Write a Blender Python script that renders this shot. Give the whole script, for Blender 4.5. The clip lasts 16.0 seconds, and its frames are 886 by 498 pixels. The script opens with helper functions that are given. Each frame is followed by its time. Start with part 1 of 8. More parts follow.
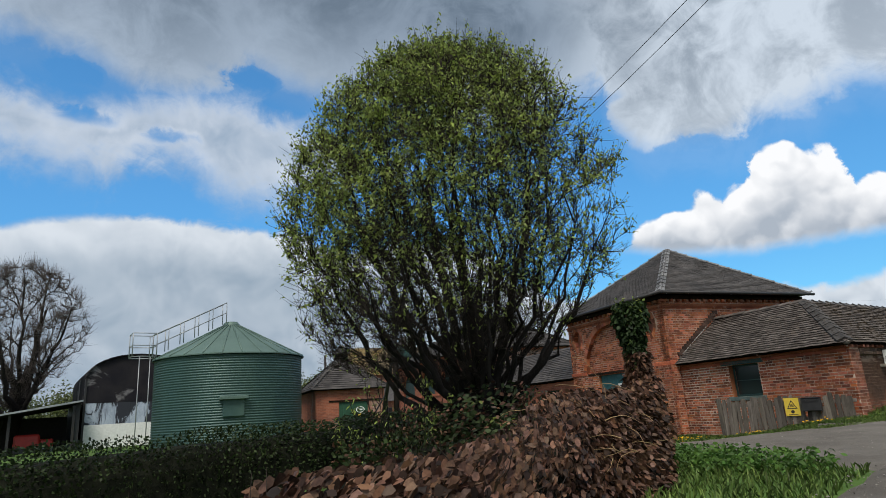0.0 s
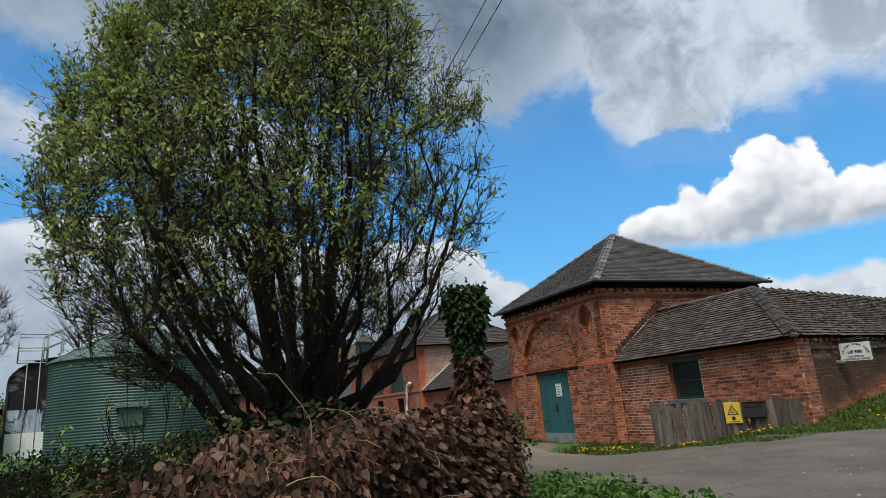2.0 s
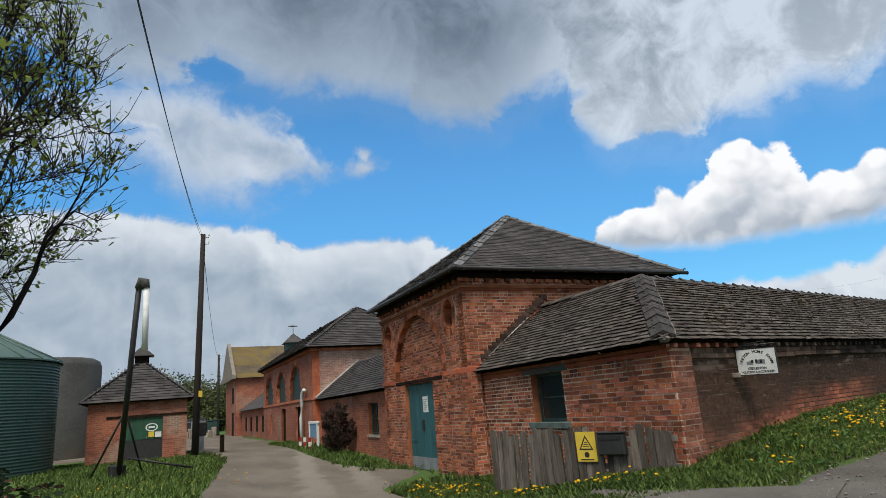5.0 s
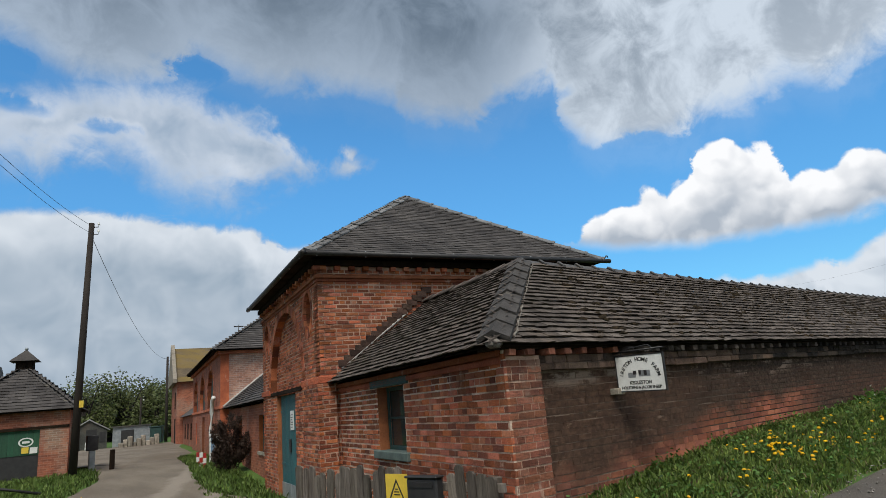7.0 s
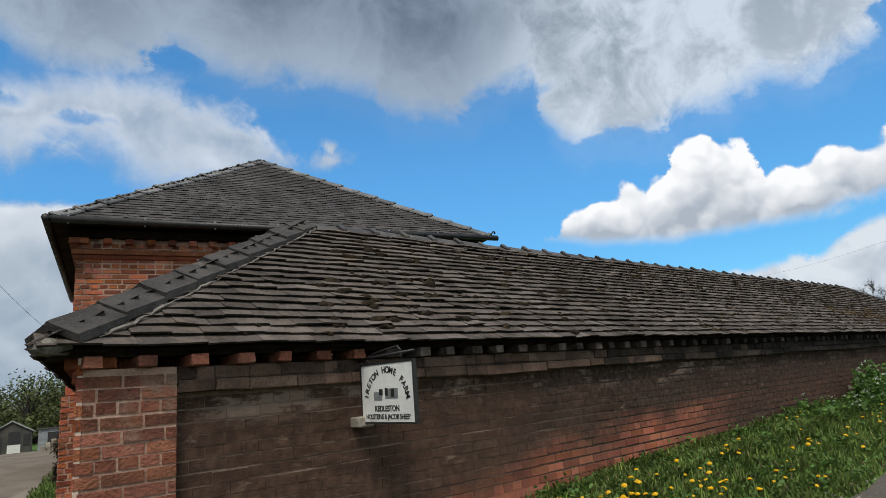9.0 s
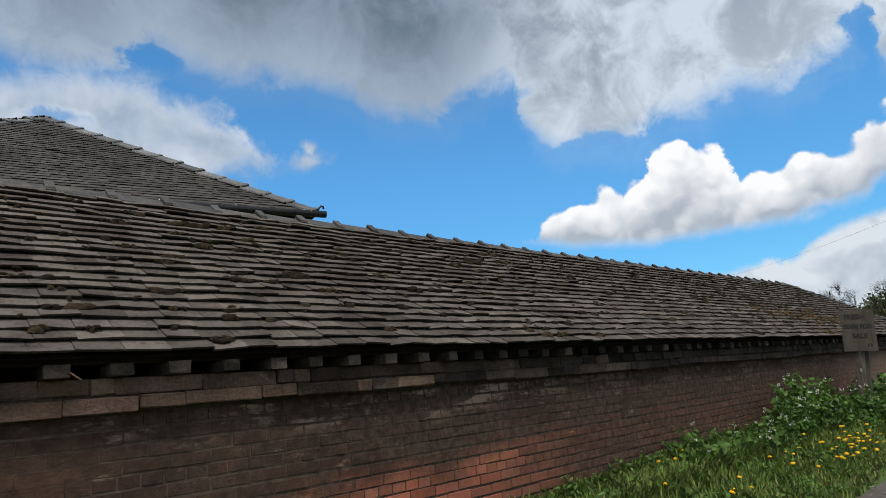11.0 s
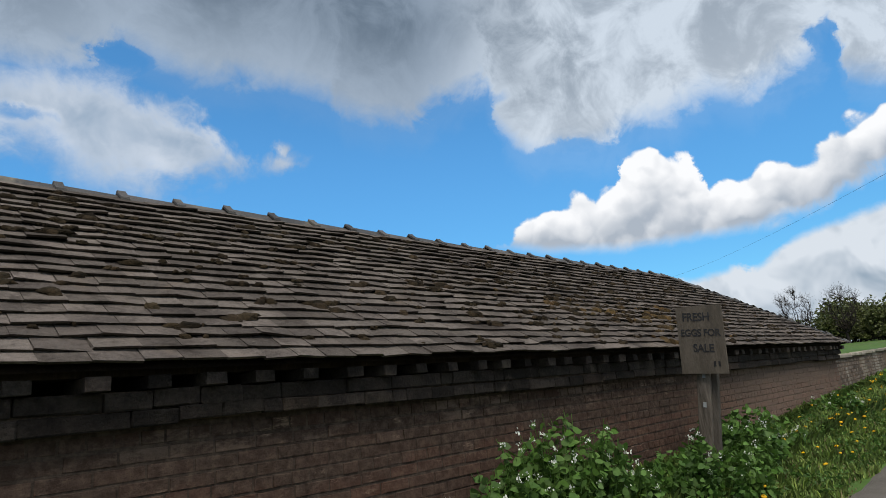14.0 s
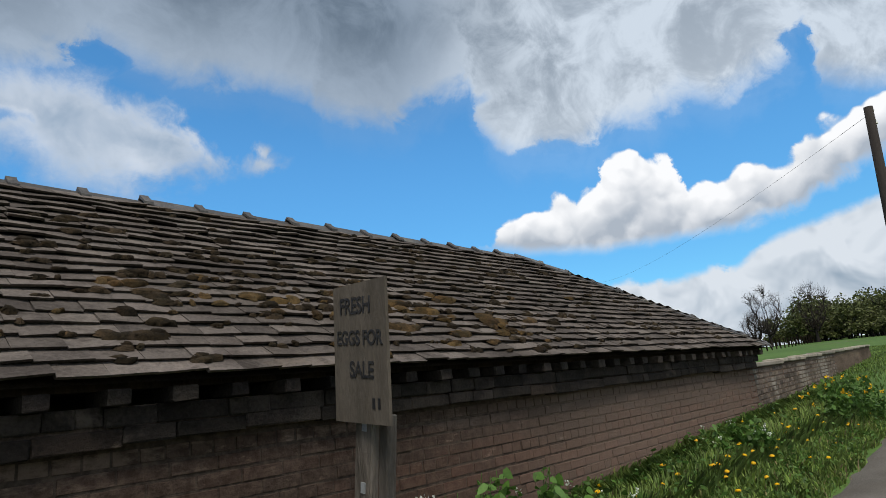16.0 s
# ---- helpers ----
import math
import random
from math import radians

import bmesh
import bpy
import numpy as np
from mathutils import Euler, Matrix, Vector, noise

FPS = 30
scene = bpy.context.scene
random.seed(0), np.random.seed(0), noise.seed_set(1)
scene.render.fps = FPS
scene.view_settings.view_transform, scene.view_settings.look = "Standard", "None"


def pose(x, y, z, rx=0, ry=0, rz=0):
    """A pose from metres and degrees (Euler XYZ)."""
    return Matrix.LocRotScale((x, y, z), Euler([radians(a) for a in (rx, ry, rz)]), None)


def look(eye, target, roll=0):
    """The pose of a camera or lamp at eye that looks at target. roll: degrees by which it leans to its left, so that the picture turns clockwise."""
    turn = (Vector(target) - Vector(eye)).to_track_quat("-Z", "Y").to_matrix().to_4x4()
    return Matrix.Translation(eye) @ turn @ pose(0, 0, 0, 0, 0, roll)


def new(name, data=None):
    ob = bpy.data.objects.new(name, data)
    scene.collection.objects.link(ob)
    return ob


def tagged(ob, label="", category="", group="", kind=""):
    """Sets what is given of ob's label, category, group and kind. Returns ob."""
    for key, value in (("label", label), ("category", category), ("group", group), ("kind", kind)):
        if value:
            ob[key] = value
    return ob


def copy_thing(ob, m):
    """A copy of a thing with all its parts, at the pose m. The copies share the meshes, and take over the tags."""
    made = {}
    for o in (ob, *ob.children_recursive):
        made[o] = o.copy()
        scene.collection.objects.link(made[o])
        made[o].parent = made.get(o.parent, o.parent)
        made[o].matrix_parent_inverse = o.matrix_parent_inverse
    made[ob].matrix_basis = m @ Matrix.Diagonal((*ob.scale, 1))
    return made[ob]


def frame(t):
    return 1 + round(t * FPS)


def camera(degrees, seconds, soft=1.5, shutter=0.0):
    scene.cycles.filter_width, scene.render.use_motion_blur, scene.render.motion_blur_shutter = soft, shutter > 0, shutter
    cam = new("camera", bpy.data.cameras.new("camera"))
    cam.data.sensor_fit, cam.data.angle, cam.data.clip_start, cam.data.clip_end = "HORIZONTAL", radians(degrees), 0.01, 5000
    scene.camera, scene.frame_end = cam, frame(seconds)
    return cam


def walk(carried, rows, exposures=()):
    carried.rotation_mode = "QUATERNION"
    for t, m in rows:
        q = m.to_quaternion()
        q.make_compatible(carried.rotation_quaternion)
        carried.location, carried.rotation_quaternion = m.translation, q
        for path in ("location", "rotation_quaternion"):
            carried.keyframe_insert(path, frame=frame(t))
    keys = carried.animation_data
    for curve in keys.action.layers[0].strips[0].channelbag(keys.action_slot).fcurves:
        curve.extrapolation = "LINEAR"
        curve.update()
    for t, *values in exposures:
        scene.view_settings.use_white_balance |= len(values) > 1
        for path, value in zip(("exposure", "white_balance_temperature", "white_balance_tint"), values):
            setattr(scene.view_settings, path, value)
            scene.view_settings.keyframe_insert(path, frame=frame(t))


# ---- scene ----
cam = camera(71.7, 16.0, 0.7)
PATH = [
    (0, (-17.392, -7.395, 0.936), (-16.294, -5.803, 1.447), -3.7),
    (0.5, (-16.511, -7.234, 0.982), (-15.403, -5.649, 1.49), -3.9),
    (1, (-15.618, -7.011, 1.038), (-14.502, -5.431, 1.542), -4.1),
    (1.5, (-14.698, -6.797, 1.075), (-13.572, -5.222, 1.576), -4.3),
    (2, (-13.79, -6.551, 1.12), (-12.655, -4.98, 1.615), -4.6),
    (2.5, (-12.746, -6.349, 1.172), (-11.6, -4.784, 1.658), -4.5),
    (3, (-11.847, -6.152, 1.199), (-10.694, -4.592, 1.686), -4.6),
    (3.5, (-10.912, -5.968, 1.23), (-9.75, -4.414, 1.715), -4.7),
    (4, (-10.056, -5.806, 1.256), (-8.885, -4.259, 1.743), -4.7),
    (4.5, (-9.204, -5.642, 1.283), (-8.023, -4.103, 1.771), -4.6),
    (7, (-4.426, -4.787, 1.456), (-3.201, -3.281, 1.939), -5.0),
    (7.5, (-3.409, -4.617, 1.485), (-2.172, -3.12, 1.962), -5.1),
    (8, (-2.502, -4.449, 1.509), (-1.255, -2.958, 1.98), -5.1),
    (8.5, (-1.489, -4.288, 1.528), (-0.23, -2.805, 1.993), -5.2),
    (9, (-0.515, -4.101, 1.55), (0.76, -2.631, 2.009), -5.3),
    (11.5, (4.179, -3.582, 1.635), (5.515, -2.168, 2.098), -5.3),
    (12, (5.113, -3.531, 1.645), (6.461, -2.129, 2.111), -5.2),
    (12.5, (6.022, -3.475, 1.657), (7.38, -2.083, 2.124), -5.4),
    (13, (7.09, -3.416, 1.673), (8.457, -2.033, 2.14), -5.4),
    (13.5, (8.062, -3.34, 1.685), (9.439, -1.966, 2.151), -5.5),
    (14, (9.0, -3.256, 1.706), (10.386, -1.891, 2.171), -5.5),
    (14.5, (10.252, -3.177, 1.727), (11.653, -1.826, 2.188), -5.6),
    (15, (11.225, -3.1, 1.728), (12.634, -1.757, 2.189), -5.6),
    (15.5, (12.322, -3.056, 1.743), (13.742, -1.726, 2.205), -5.9),
    (16, (13.343, -3.019, 1.767), (14.77, -1.696, 2.231), -6.1),
]
walk(cam, [(t, look(eye, target, roll)) for t, eye, target, roll in PATH], [(0, 0.28), (16, 0.28)])

# ---------------------------------------------------------------- world and sun
SUN_AZ, SUN_EL = radians(226), radians(57)


class Sock:
    """A value in a node tree, with arithmetic."""

    def __init__(self, tree, out):
        self.tree, self.out = tree, out

    def op(self, kind, *others, clamp=False):
        node = self.tree.nodes.new("ShaderNodeMath")
        node.operation, node.use_clamp = kind, clamp
        for n, v in enumerate((self, *others)):
            if isinstance(v, Sock):
                self.tree.links.new(v.out, node.inputs[n])
            else:
                node.inputs[n].default_value = v
        return Sock(self.tree, node.outputs[0])

    def __add__(self, o):
        return self.op("ADD", o)

    def __sub__(self, o):
        return self.op("SUBTRACT", o)

    def __mul__(self, o):
        return self.op("MULTIPLY", o)

    def __truediv__(self, o):
        return self.op("DIVIDE", o)

    def step(self, a, b, low=0.0, high=1.0, smooth=True):
        node = self.tree.nodes.new("ShaderNodeMapRange")
        node.interpolation_type = "SMOOTHSTEP" if smooth else "LINEAR"
        self.tree.links.new(self.out, node.inputs[0])
        for n, v in zip((1, 2, 3, 4), (a, b, low, high)):
            node.inputs[n].default_value = v
        return Sock(self.tree, node.outputs[0])


def noise_of(tree, vector, scale, detail=3.0, rough=0.55, distortion=0.0):
    node = tree.nodes.new("ShaderNodeTexNoise")
    node.inputs["Scale"].default_value, node.inputs["Detail"].default_value = scale, detail
    node.inputs["Roughness"].default_value, node.inputs["Distortion"].default_value = rough, distortion
    if vector is not None:
        tree.links.new(vector, node.inputs["Vector"])
    return Sock(tree, node.outputs[0])


def mix_of(tree, fac, a, b, kind="MIX"):
    node = tree.nodes.new("ShaderNodeMix")
    node.data_type, node.blend_type = "RGBA", kind
    for socket, v in ((node.inputs[0], fac), (node.inputs[6], a), (node.inputs[7], b)):
        if isinstance(v, Sock):
            tree.links.new(v.out, socket)
        elif isinstance(v, bpy.types.NodeSocket):
            tree.links.new(v, socket)
        elif isinstance(v, (int, float)):
            socket.default_value = v
        else:
            socket.default_value = (*v[:3], 1)
    return node.outputs[2]


def build_sky():
    """Fair-weather sky: a grey bank overhead with a ragged lower edge, a white heap cloud, broken white cloud and low cloud along the horizon."""
    world = bpy.data.worlds.new("spring_sky")
    world.use_nodes = True
    scene.world = world
    tree = world.node_tree
    tree.nodes.clear()
    link = tree.links.new
    sky = tree.nodes.new("ShaderNodeTexSky")
    sky.sky_type, sky.sun_disc = "NISHITA", False
    sky.sun_elevation, sky.sun_rotation = SUN_EL, math.pi / 2 - SUN_AZ
    sky.air_density, sky.dust_density, sky.ozone_density = 1.0, 0.4, 2.5
    coord = tree.nodes.new("ShaderNodeTexCoord")
    way = coord.outputs["Generated"]
    xyz = tree.nodes.new("ShaderNodeSeparateXYZ")
    link(way, xyz.inputs[0])
    x, y, z = (Sock(tree, xyz.outputs[n]) for n in range(3))
    az = y.op("ARCTAN2", x) * 57.2958
    el = z.op("ARCSINE") * 57.2958

    def shifted(dx, dy, dz):
        node = tree.nodes.new("ShaderNodeVectorMath")
        node.operation = "ADD"
        link(way, node.inputs[0])
        node.inputs[1].default_value = (dx, dy, dz)
        return node.outputs[0]
    broad = noise_of(tree, way, 5.0, 6, 0.6, 0.4)
    fluff = noise_of(tree, way, 11, 8, 0.62, 0.6)
    lumps = noise_of(tree, way, 22, 7, 0.6, 0.8)
    fine = noise_of(tree, way, 48, 6, 0.65, 0.5)
    # light from above: the difference of the same billows a little higher up
    bulk = noise_of(tree, way, 13, 3, 0.5, 0.5)
    relief = (bulk - noise_of(tree, shifted(0.010, 0.0, 0.020), 13, 3, 0.5, 0.5)) * 3.0

    def puffs(scale, where):
        """Rounded heads: the distance to the nearest of scattered points."""
        node = tree.nodes.new("ShaderNodeTexVoronoi")
        node.feature, node.inputs["Scale"].default_value, node.inputs["Smoothness"].default_value = "SMOOTH_F1", scale, 0.25
        link(where, node.inputs["Vector"])
        return Sock(tree, node.outputs["Distance"])
    bent = tree.nodes.new("ShaderNodeVectorMath")
    bent.operation = "MULTIPLY_ADD"
    wander = tree.nodes.new("ShaderNodeTexNoise")
    wander.inputs["Scale"].default_value, wander.inputs["Detail"].default_value = 18, 5
    link(way, wander.inputs["Vector"])
    link(wander.outputs["Color"], bent.inputs[0])
    bent.inputs[1].default_value = (0.05, 0.05, 0.05)
    link(way, bent.inputs[2])
    raised = tree.nodes.new("ShaderNodeVectorMath")
    raised.operation = "ADD"
    link(bent.outputs[0], raised.inputs[0])
    raised.inputs[1].default_value = (0.004, 0.006, 0.012)
    big_puff, small_puff = puffs(16, bent.outputs[0]), puffs(38, bent.outputs[0])
    lit = (puffs(16, raised.outputs[0]) - big_puff) * 1.5 + (puffs(38, raised.outputs[0]) - small_puff) * 0.5
    az2 = az + (fluff - 0.5) * 5 + (lumps - 0.5) * 3
    rag = (fluff - 0.5) * 3.2 + (lumps - 0.5) * 2.2 + (fine - 0.5) * 1.3

    def profile(points, way_az=None):
        """A height in degrees over the compass, through the given points."""
        node = tree.nodes.new("ShaderNodeValToRGB")
        ramp = node.color_ramp
        points = sorted(points)
        while len(ramp.elements) < len(points):
            ramp.elements.new(0.5)
        for e, (a, h) in zip(ramp.elements, points):
            e.position = (a + 20) / 140
        for e, (a, h) in zip(ramp.elements, points):
            e.color = (h / 50, h / 50, h / 50, 1)
        link((((way_az or az2) + 20) / 140).out, node.inputs[0])
        return Sock(tree, node.outputs[0]) * 50

    def spot(a, e, w, h, inner=0.3, outer=1.1):
        d = ((az + (fluff - 0.5) * 8 - a) / w).op("POWER", 2.0) + ((el + rag * 0.6 - e) / h).op("POWER", 2.0)
        return d.op("SQRT").step(inner, outer, 1.0, 0.0)
    # the grey bank
    bank_edge = profile([(100, 30), (92, 29.6), (88, 29.4), (84, 27.6), (80, 27.4), (76, 28.6), (73.7, 30.4), (71, 29.6), (68, 28.6), (65.9, 28.3), (61.5, 28.6), (58, 28.1), (54.2, 27.2), (53.4, 25.8), (50.3, 25.1), (46, 24.5), (44, 26.1), (41, 26.9), (38.8, 27.6), (37.9, 23.4), (35.5, 20.6),
                         (30, 20.2), (27.7, 19.8), (25.9, 21.5), (22.5, 21.8), (18.5, 22.8), (16, 21.4), (12.5, 22.0), (9.5, 23.5), (8.4, 24.6), (7.6, 20.5), (4, 18.6)])
    deep = el - bank_edge + rag * 0.9
    deep = deep - spot(36.4, 26.9, 2.6, 1.1) * 3 - spot(8.8, 24.2, 1.3, 2.2) * 3 - spot(73.7, 29.8, 2.6, 1.4) * 4 - spot(88.5, 28.3, 2.4, 1.2) * 4
    bank = deep.step(-1.4, 2.6) * (deep + 1.0 - spot(32.0, 20.4, 6, 2.2, 0.2, 1.2) * 3.0).step(0.0, 1.6, 0.25, 1.0)
    # broken white cloud
    top = profile([(100, 27), (94, 27.1), (90.8, 27), (87.4, 27.2), (83, 28.6), (79, 29.4), (75, 29.2), (72.7, 28.8), (70, 28), (67.5, 27), (66.2, 26.1), (64.9, 24.1), (62.8, 22.6), (61.5, 21.0), (55, 15)])
    low = profile([(100, 20.5), (93, 20.5), (90.9, 20.4), (86.7, 19.3), (84, 20), (80.7, 20.8), (77.7, 20.1), (75, 18.9), (71, 18.4), (68.5, 19.2), (66.1, 20.4), (62.9, 21.4), (61, 22.2), (55, 25)])
    mid = (top - el).op("MINIMUM", (el - low) * 0.8) + rag * 1.1 - (broad - 0.42) * 3.0
    mid = mid - spot(80.3, 24.4, 3.0, 0.9) * 2.0 - spot(87, 25.0, 3.2, 0.8) * 1.4
    wisp = spot(59.4, 22.1, 2.6, 1.1, 0.1, 1.25).op("MAXIMUM", spot(59.3, 23.2, 1.3, 0.9, 0.1, 1.2)) * 0.95
    broken = mid.step(-1.3, 2.6).op("MAXIMUM", wisp) * 0.92
    # low cloud
    crest = profile([(100, 15.5), (92.7, 16.0), (90.5, 16.8), (87, 17.4), (83.6, 17.9), (79.5, 17.6), (75.7, 17.3), (72.3, 17.0), (69, 16.7), (66.1, 14.9), (62.4, 15.5), (57, 15.7), (53.8, 15.5), (51, 14.0), (49.8, 12.4), (48.5, 11.2), (45, 9.8), (40, 8.6), (30, 7.8), (26.4, 8.5),
                     (23.3, 7.9), (20.5, 8.1), (19.2, 8.7), (18, 8.0), (16.4, 8.8), (15, 9.8), (13.6, 10.2), (10.6, 10.8), (6, 11.6), (0, 12)])
    sunk = crest - el + rag * 0.45
    shelf = sunk.step(-0.15, 0.75)
    # the heap cloud
    head = profile([(41, 11), (38.6, 13.6), (36.5, 16), (35, 16.6), (33, 16.4), (31.3, 17.2), (29.8, 16), (27.8, 17.5), (26.8, 19.4), (24.3, 20.2), (22.6, 19.3), (21, 18.3), (19.9, 16.2), (17.9, 15.2), (15.2, 16.3), (14.6, 16.9), (12, 16.4), (9.7, 18.2), (7.2, 18.7), (4, 19.4), (0, 20)], az + (fluff - 0.5) * 2.4 + (lumps - 0.5) * 2)
    foot = profile([(41, 13.5), (38.6, 13.0), (35, 12), (31, 11.6), (28, 11.2), (21, 11.3), (16.5, 11.1), (12.5, 12.0), (8, 13.8), (5, 14.8), (0, 16)])
    swell = (big_puff * -1.0 + 0.42) * 2.6 + (small_puff * -1.0 + 0.42) * 1.1 + (fine - 0.5) * 0.4
    heap = (head - el + swell).step(-0.12, 0.5) * (el - foot + rag * 0.35).step(-0.5, 1.0)
    # elsewhere, out of sight, broken cloud goes on all round
    away = (az - 50).op("ABSOLUTE").step(62, 75)
    rest = (broad - 0.42).step(0.0, 0.12) * away
    # colours
    thick = deep.step(-0.6, 9.0)
    light_side = az.step(26, 43, 0.26, 1.0) * az.step(62, 84, 1.0, 0.72)
    grey = (thick * light_side * (fluff * 0.5 + lumps * 0.15 + broad * 0.35).step(0.34, 0.64, 0.86, 0.5) + (fluff * 0.7 + lumps * 0.3).step(0.36, 0.62, 0.34, -0.22) * light_side.step(0.3, 1.0, 1.0, 0.25) + az.step(38, 46, 0.06, 0.16)).op("ADD", 0.0, clamp=True)
    bank_tone = mix_of(tree, grey, mix_of(tree, az.step(34, 46), (0.60, 0.68, 0.775), (0.40, 0.49, 0.61)), (0.145, 0.195, 0.26))
    white_grey = (mid.step(0.5, 4.0, 0.05, 0.62) + (el - low).step(-0.5, 3.5, 0.45, 0.0) - relief * 0.4).op("ADD", 0.0, clamp=True)
    white_tone = mix_of(tree, white_grey, (0.68, 0.73, 0.80), (0.28, 0.37, 0.48))
    shelf_grey = (sunk.step(0.3, 5.0, 0.06, 0.72) * az.step(22, 40, 0.45, 1.0) - relief * az.step(22, 40, 0.8, 0.3)).op("ADD", 0.0, clamp=True)
    shelf_tone = mix_of(tree, shelf_grey, (0.68, 0.735, 0.80), (0.27, 0.355, 0.45))
    share = (el - foot) / (head - foot).op("MAXIMUM", 0.5)
    heap_grey = (share.step(0.02, 0.80, 1.0, 0.0) * 0.92 - lit * 0.75 + 0.02).op("ADD", 0.0, clamp=True)
    heap_tone = mix_of(tree, heap_grey, (0.93, 0.94, 0.96), (0.40, 0.455, 0.53))
    shade = mix_of(tree, broken, mix_of(tree, shelf, bank_tone, shelf_tone), white_tone)
    shade = mix_of(tree, bank * (deep.step(0.0, 2.0)), shade, bank_tone)
    shade = mix_of(tree, heap, shade, heap_tone)
    cloud = bank.op("MAXIMUM", broken).op("MAXIMUM", shelf).op("MAXIMUM", rest).op("MAXIMUM", heap)
    # thin veil along the blue near the clouds
    veil = (deep.step(-3.0, 0.0) * 0.10).op("ADD", 0.0, clamp=True)
    cloud = cloud.op("MAXIMUM", veil).op("MINIMUM", 1.0)
    blue = tree.nodes.new("ShaderNodeBackground")
    white = tree.nodes.new("ShaderNodeBackground")
    both, out = tree.nodes.new("ShaderNodeMixShader"), tree.nodes.new("ShaderNodeOutputWorld")
    link(mix_of(tree, 1.0, sky.outputs[0], (0.42, 0.87, 1.06), "MULTIPLY"), blue.inputs[0])
    link(el.step(5, 24, 0.115, 0.15).out, blue.inputs[1])
    link(shade, white.inputs[0])
    white.inputs[1].default_value = 0.86
    link(cloud.out, both.inputs[0])
    link(blue.outputs[0], both.inputs[1])
    link(white.outputs[0], both.inputs[2])
    link(both.outputs[0], out.inputs[0])


build_sky()
sun = new("sun", bpy.data.lights.new("sun", "SUN"))
sun.data.energy, sun.data.angle, sun.data.color = 2.8, radians(26), (1.0, 0.94, 0.85)
sun.matrix_world = look((math.cos(SUN_AZ) * 50, math.sin(SUN_AZ) * 50, 50 * math.tan(SUN_EL)), (0, 0, 0))


# ---------------------------------------------------------------- materials
def material(name, a, b=None, rough=0.8, metal=0.0, scale=3.0, fine=40.0, bump=0.3, spread=0.0, dirt=None, dirt_at=(0.5, 0.7), stretch=(1, 1, 1), extra=None):
    """Two colours mixed by noise at two scales; spread: how far pieces differ among themselves; dirt: a third colour in patches."""
    m = bpy.data.materials.new(name)
    m.use_nodes = True
    tree = m.node_tree
    shader = tree.nodes["Principled BSDF"]
    geo = tree.nodes.new("ShaderNodeNewGeometry")
    mapping = tree.nodes.new("ShaderNodeMapping")
    mapping.inputs["Scale"].default_value = stretch
    tree.links.new(geo.outputs["Position"], mapping.inputs[0])
    where = mapping.outputs[0]
    big, small = noise_of(tree, where, scale, 4), noise_of(tree, where, fine, 4, 0.65)
    fac = (big * 0.6 + small * 0.4).step(0.36, 0.64)
    colour = mix_of(tree, fac, a, b or [c * 0.7 for c in a])
    if spread:
        info = tree.nodes.new("ShaderNodeObjectInfo")
        own = (Sock(tree, info.outputs["Random"]) + Sock(tree, geo.outputs["Random Per Island"])).op("FRACT")
        value = tree.nodes.new("ShaderNodeHueSaturation")
        tree.links.new(colour, value.inputs["Color"])
        tree.links.new(own.step(0, 1, 1 - spread, 1 + spread, False).out, value.inputs["Value"])
        tree.links.new(((own * 7.31).op("FRACT")).step(0, 1, 0.5 - 0.008 * spread, 0.5 + 0.02 * spread, False).out, value.inputs["Hue"])
        tree.links.new(((own * 3.77).op("FRACT")).step(0, 1, 1 - 0.15 * spread, 1 + 0.1 * spread, False).out, value.inputs["Saturation"])
        colour = value.outputs[0]
    if dirt:
        patch = noise_of(tree, where, scale * 0.45, 6, 0.65, 0.6)
        colour = mix_of(tree, patch.step(*dirt_at), colour, dirt)
    if extra:
        colour = extra(tree, geo, colour)
    tree.links.new(colour, shader.inputs["Base Color"])
    shader.inputs["Metallic"].default_value = metal
    shader.inputs["Specular IOR Level"].default_value = 0.5 if rough < 0.7 else (0.18 if rough < 0.96 else 0.06)
    tree.links.new((small - 0.5).op("MULTIPLY_ADD", 0.25, rough, clamp=True).out, shader.inputs["Roughness"])
    if bump:
        node = tree.nodes.new("ShaderNodeBump")
        node.inputs["Strength"].default_value, node.inputs["Distance"].default_value = bump, 0.02
        tree.links.new(small.out, node.inputs["Height"])
        tree.links.new(node.outputs[0], shader.inputs["Normal"])
    return m


def leaf_material(name, a, b, spread=0.5, through_light=0.35):
    m = material(name, a, b, 0.55, 0, 1.5, 30, 0, spread)
    tree = m.node_tree
    shader, out = tree.nodes["Principled BSDF"], tree.nodes["Material Output"]
    shader.inputs["Specular IOR Level"].default_value = 0.2
    colour = shader.inputs["Base Color"].links[0].from_socket
    light, both = tree.nodes.new("ShaderNodeBsdfTranslucent"), tree.nodes.new("ShaderNodeMixShader")
    tree.links.new(colour, light.inputs[0])
    both.inputs[0].default_value = through_light
    tree.links.new(shader.outputs[0], both.inputs[1])
    tree.links.new(light.outputs[0], both.inputs[2])
    tree.links.new(both.outputs[0], out.inputs[0])
    return m


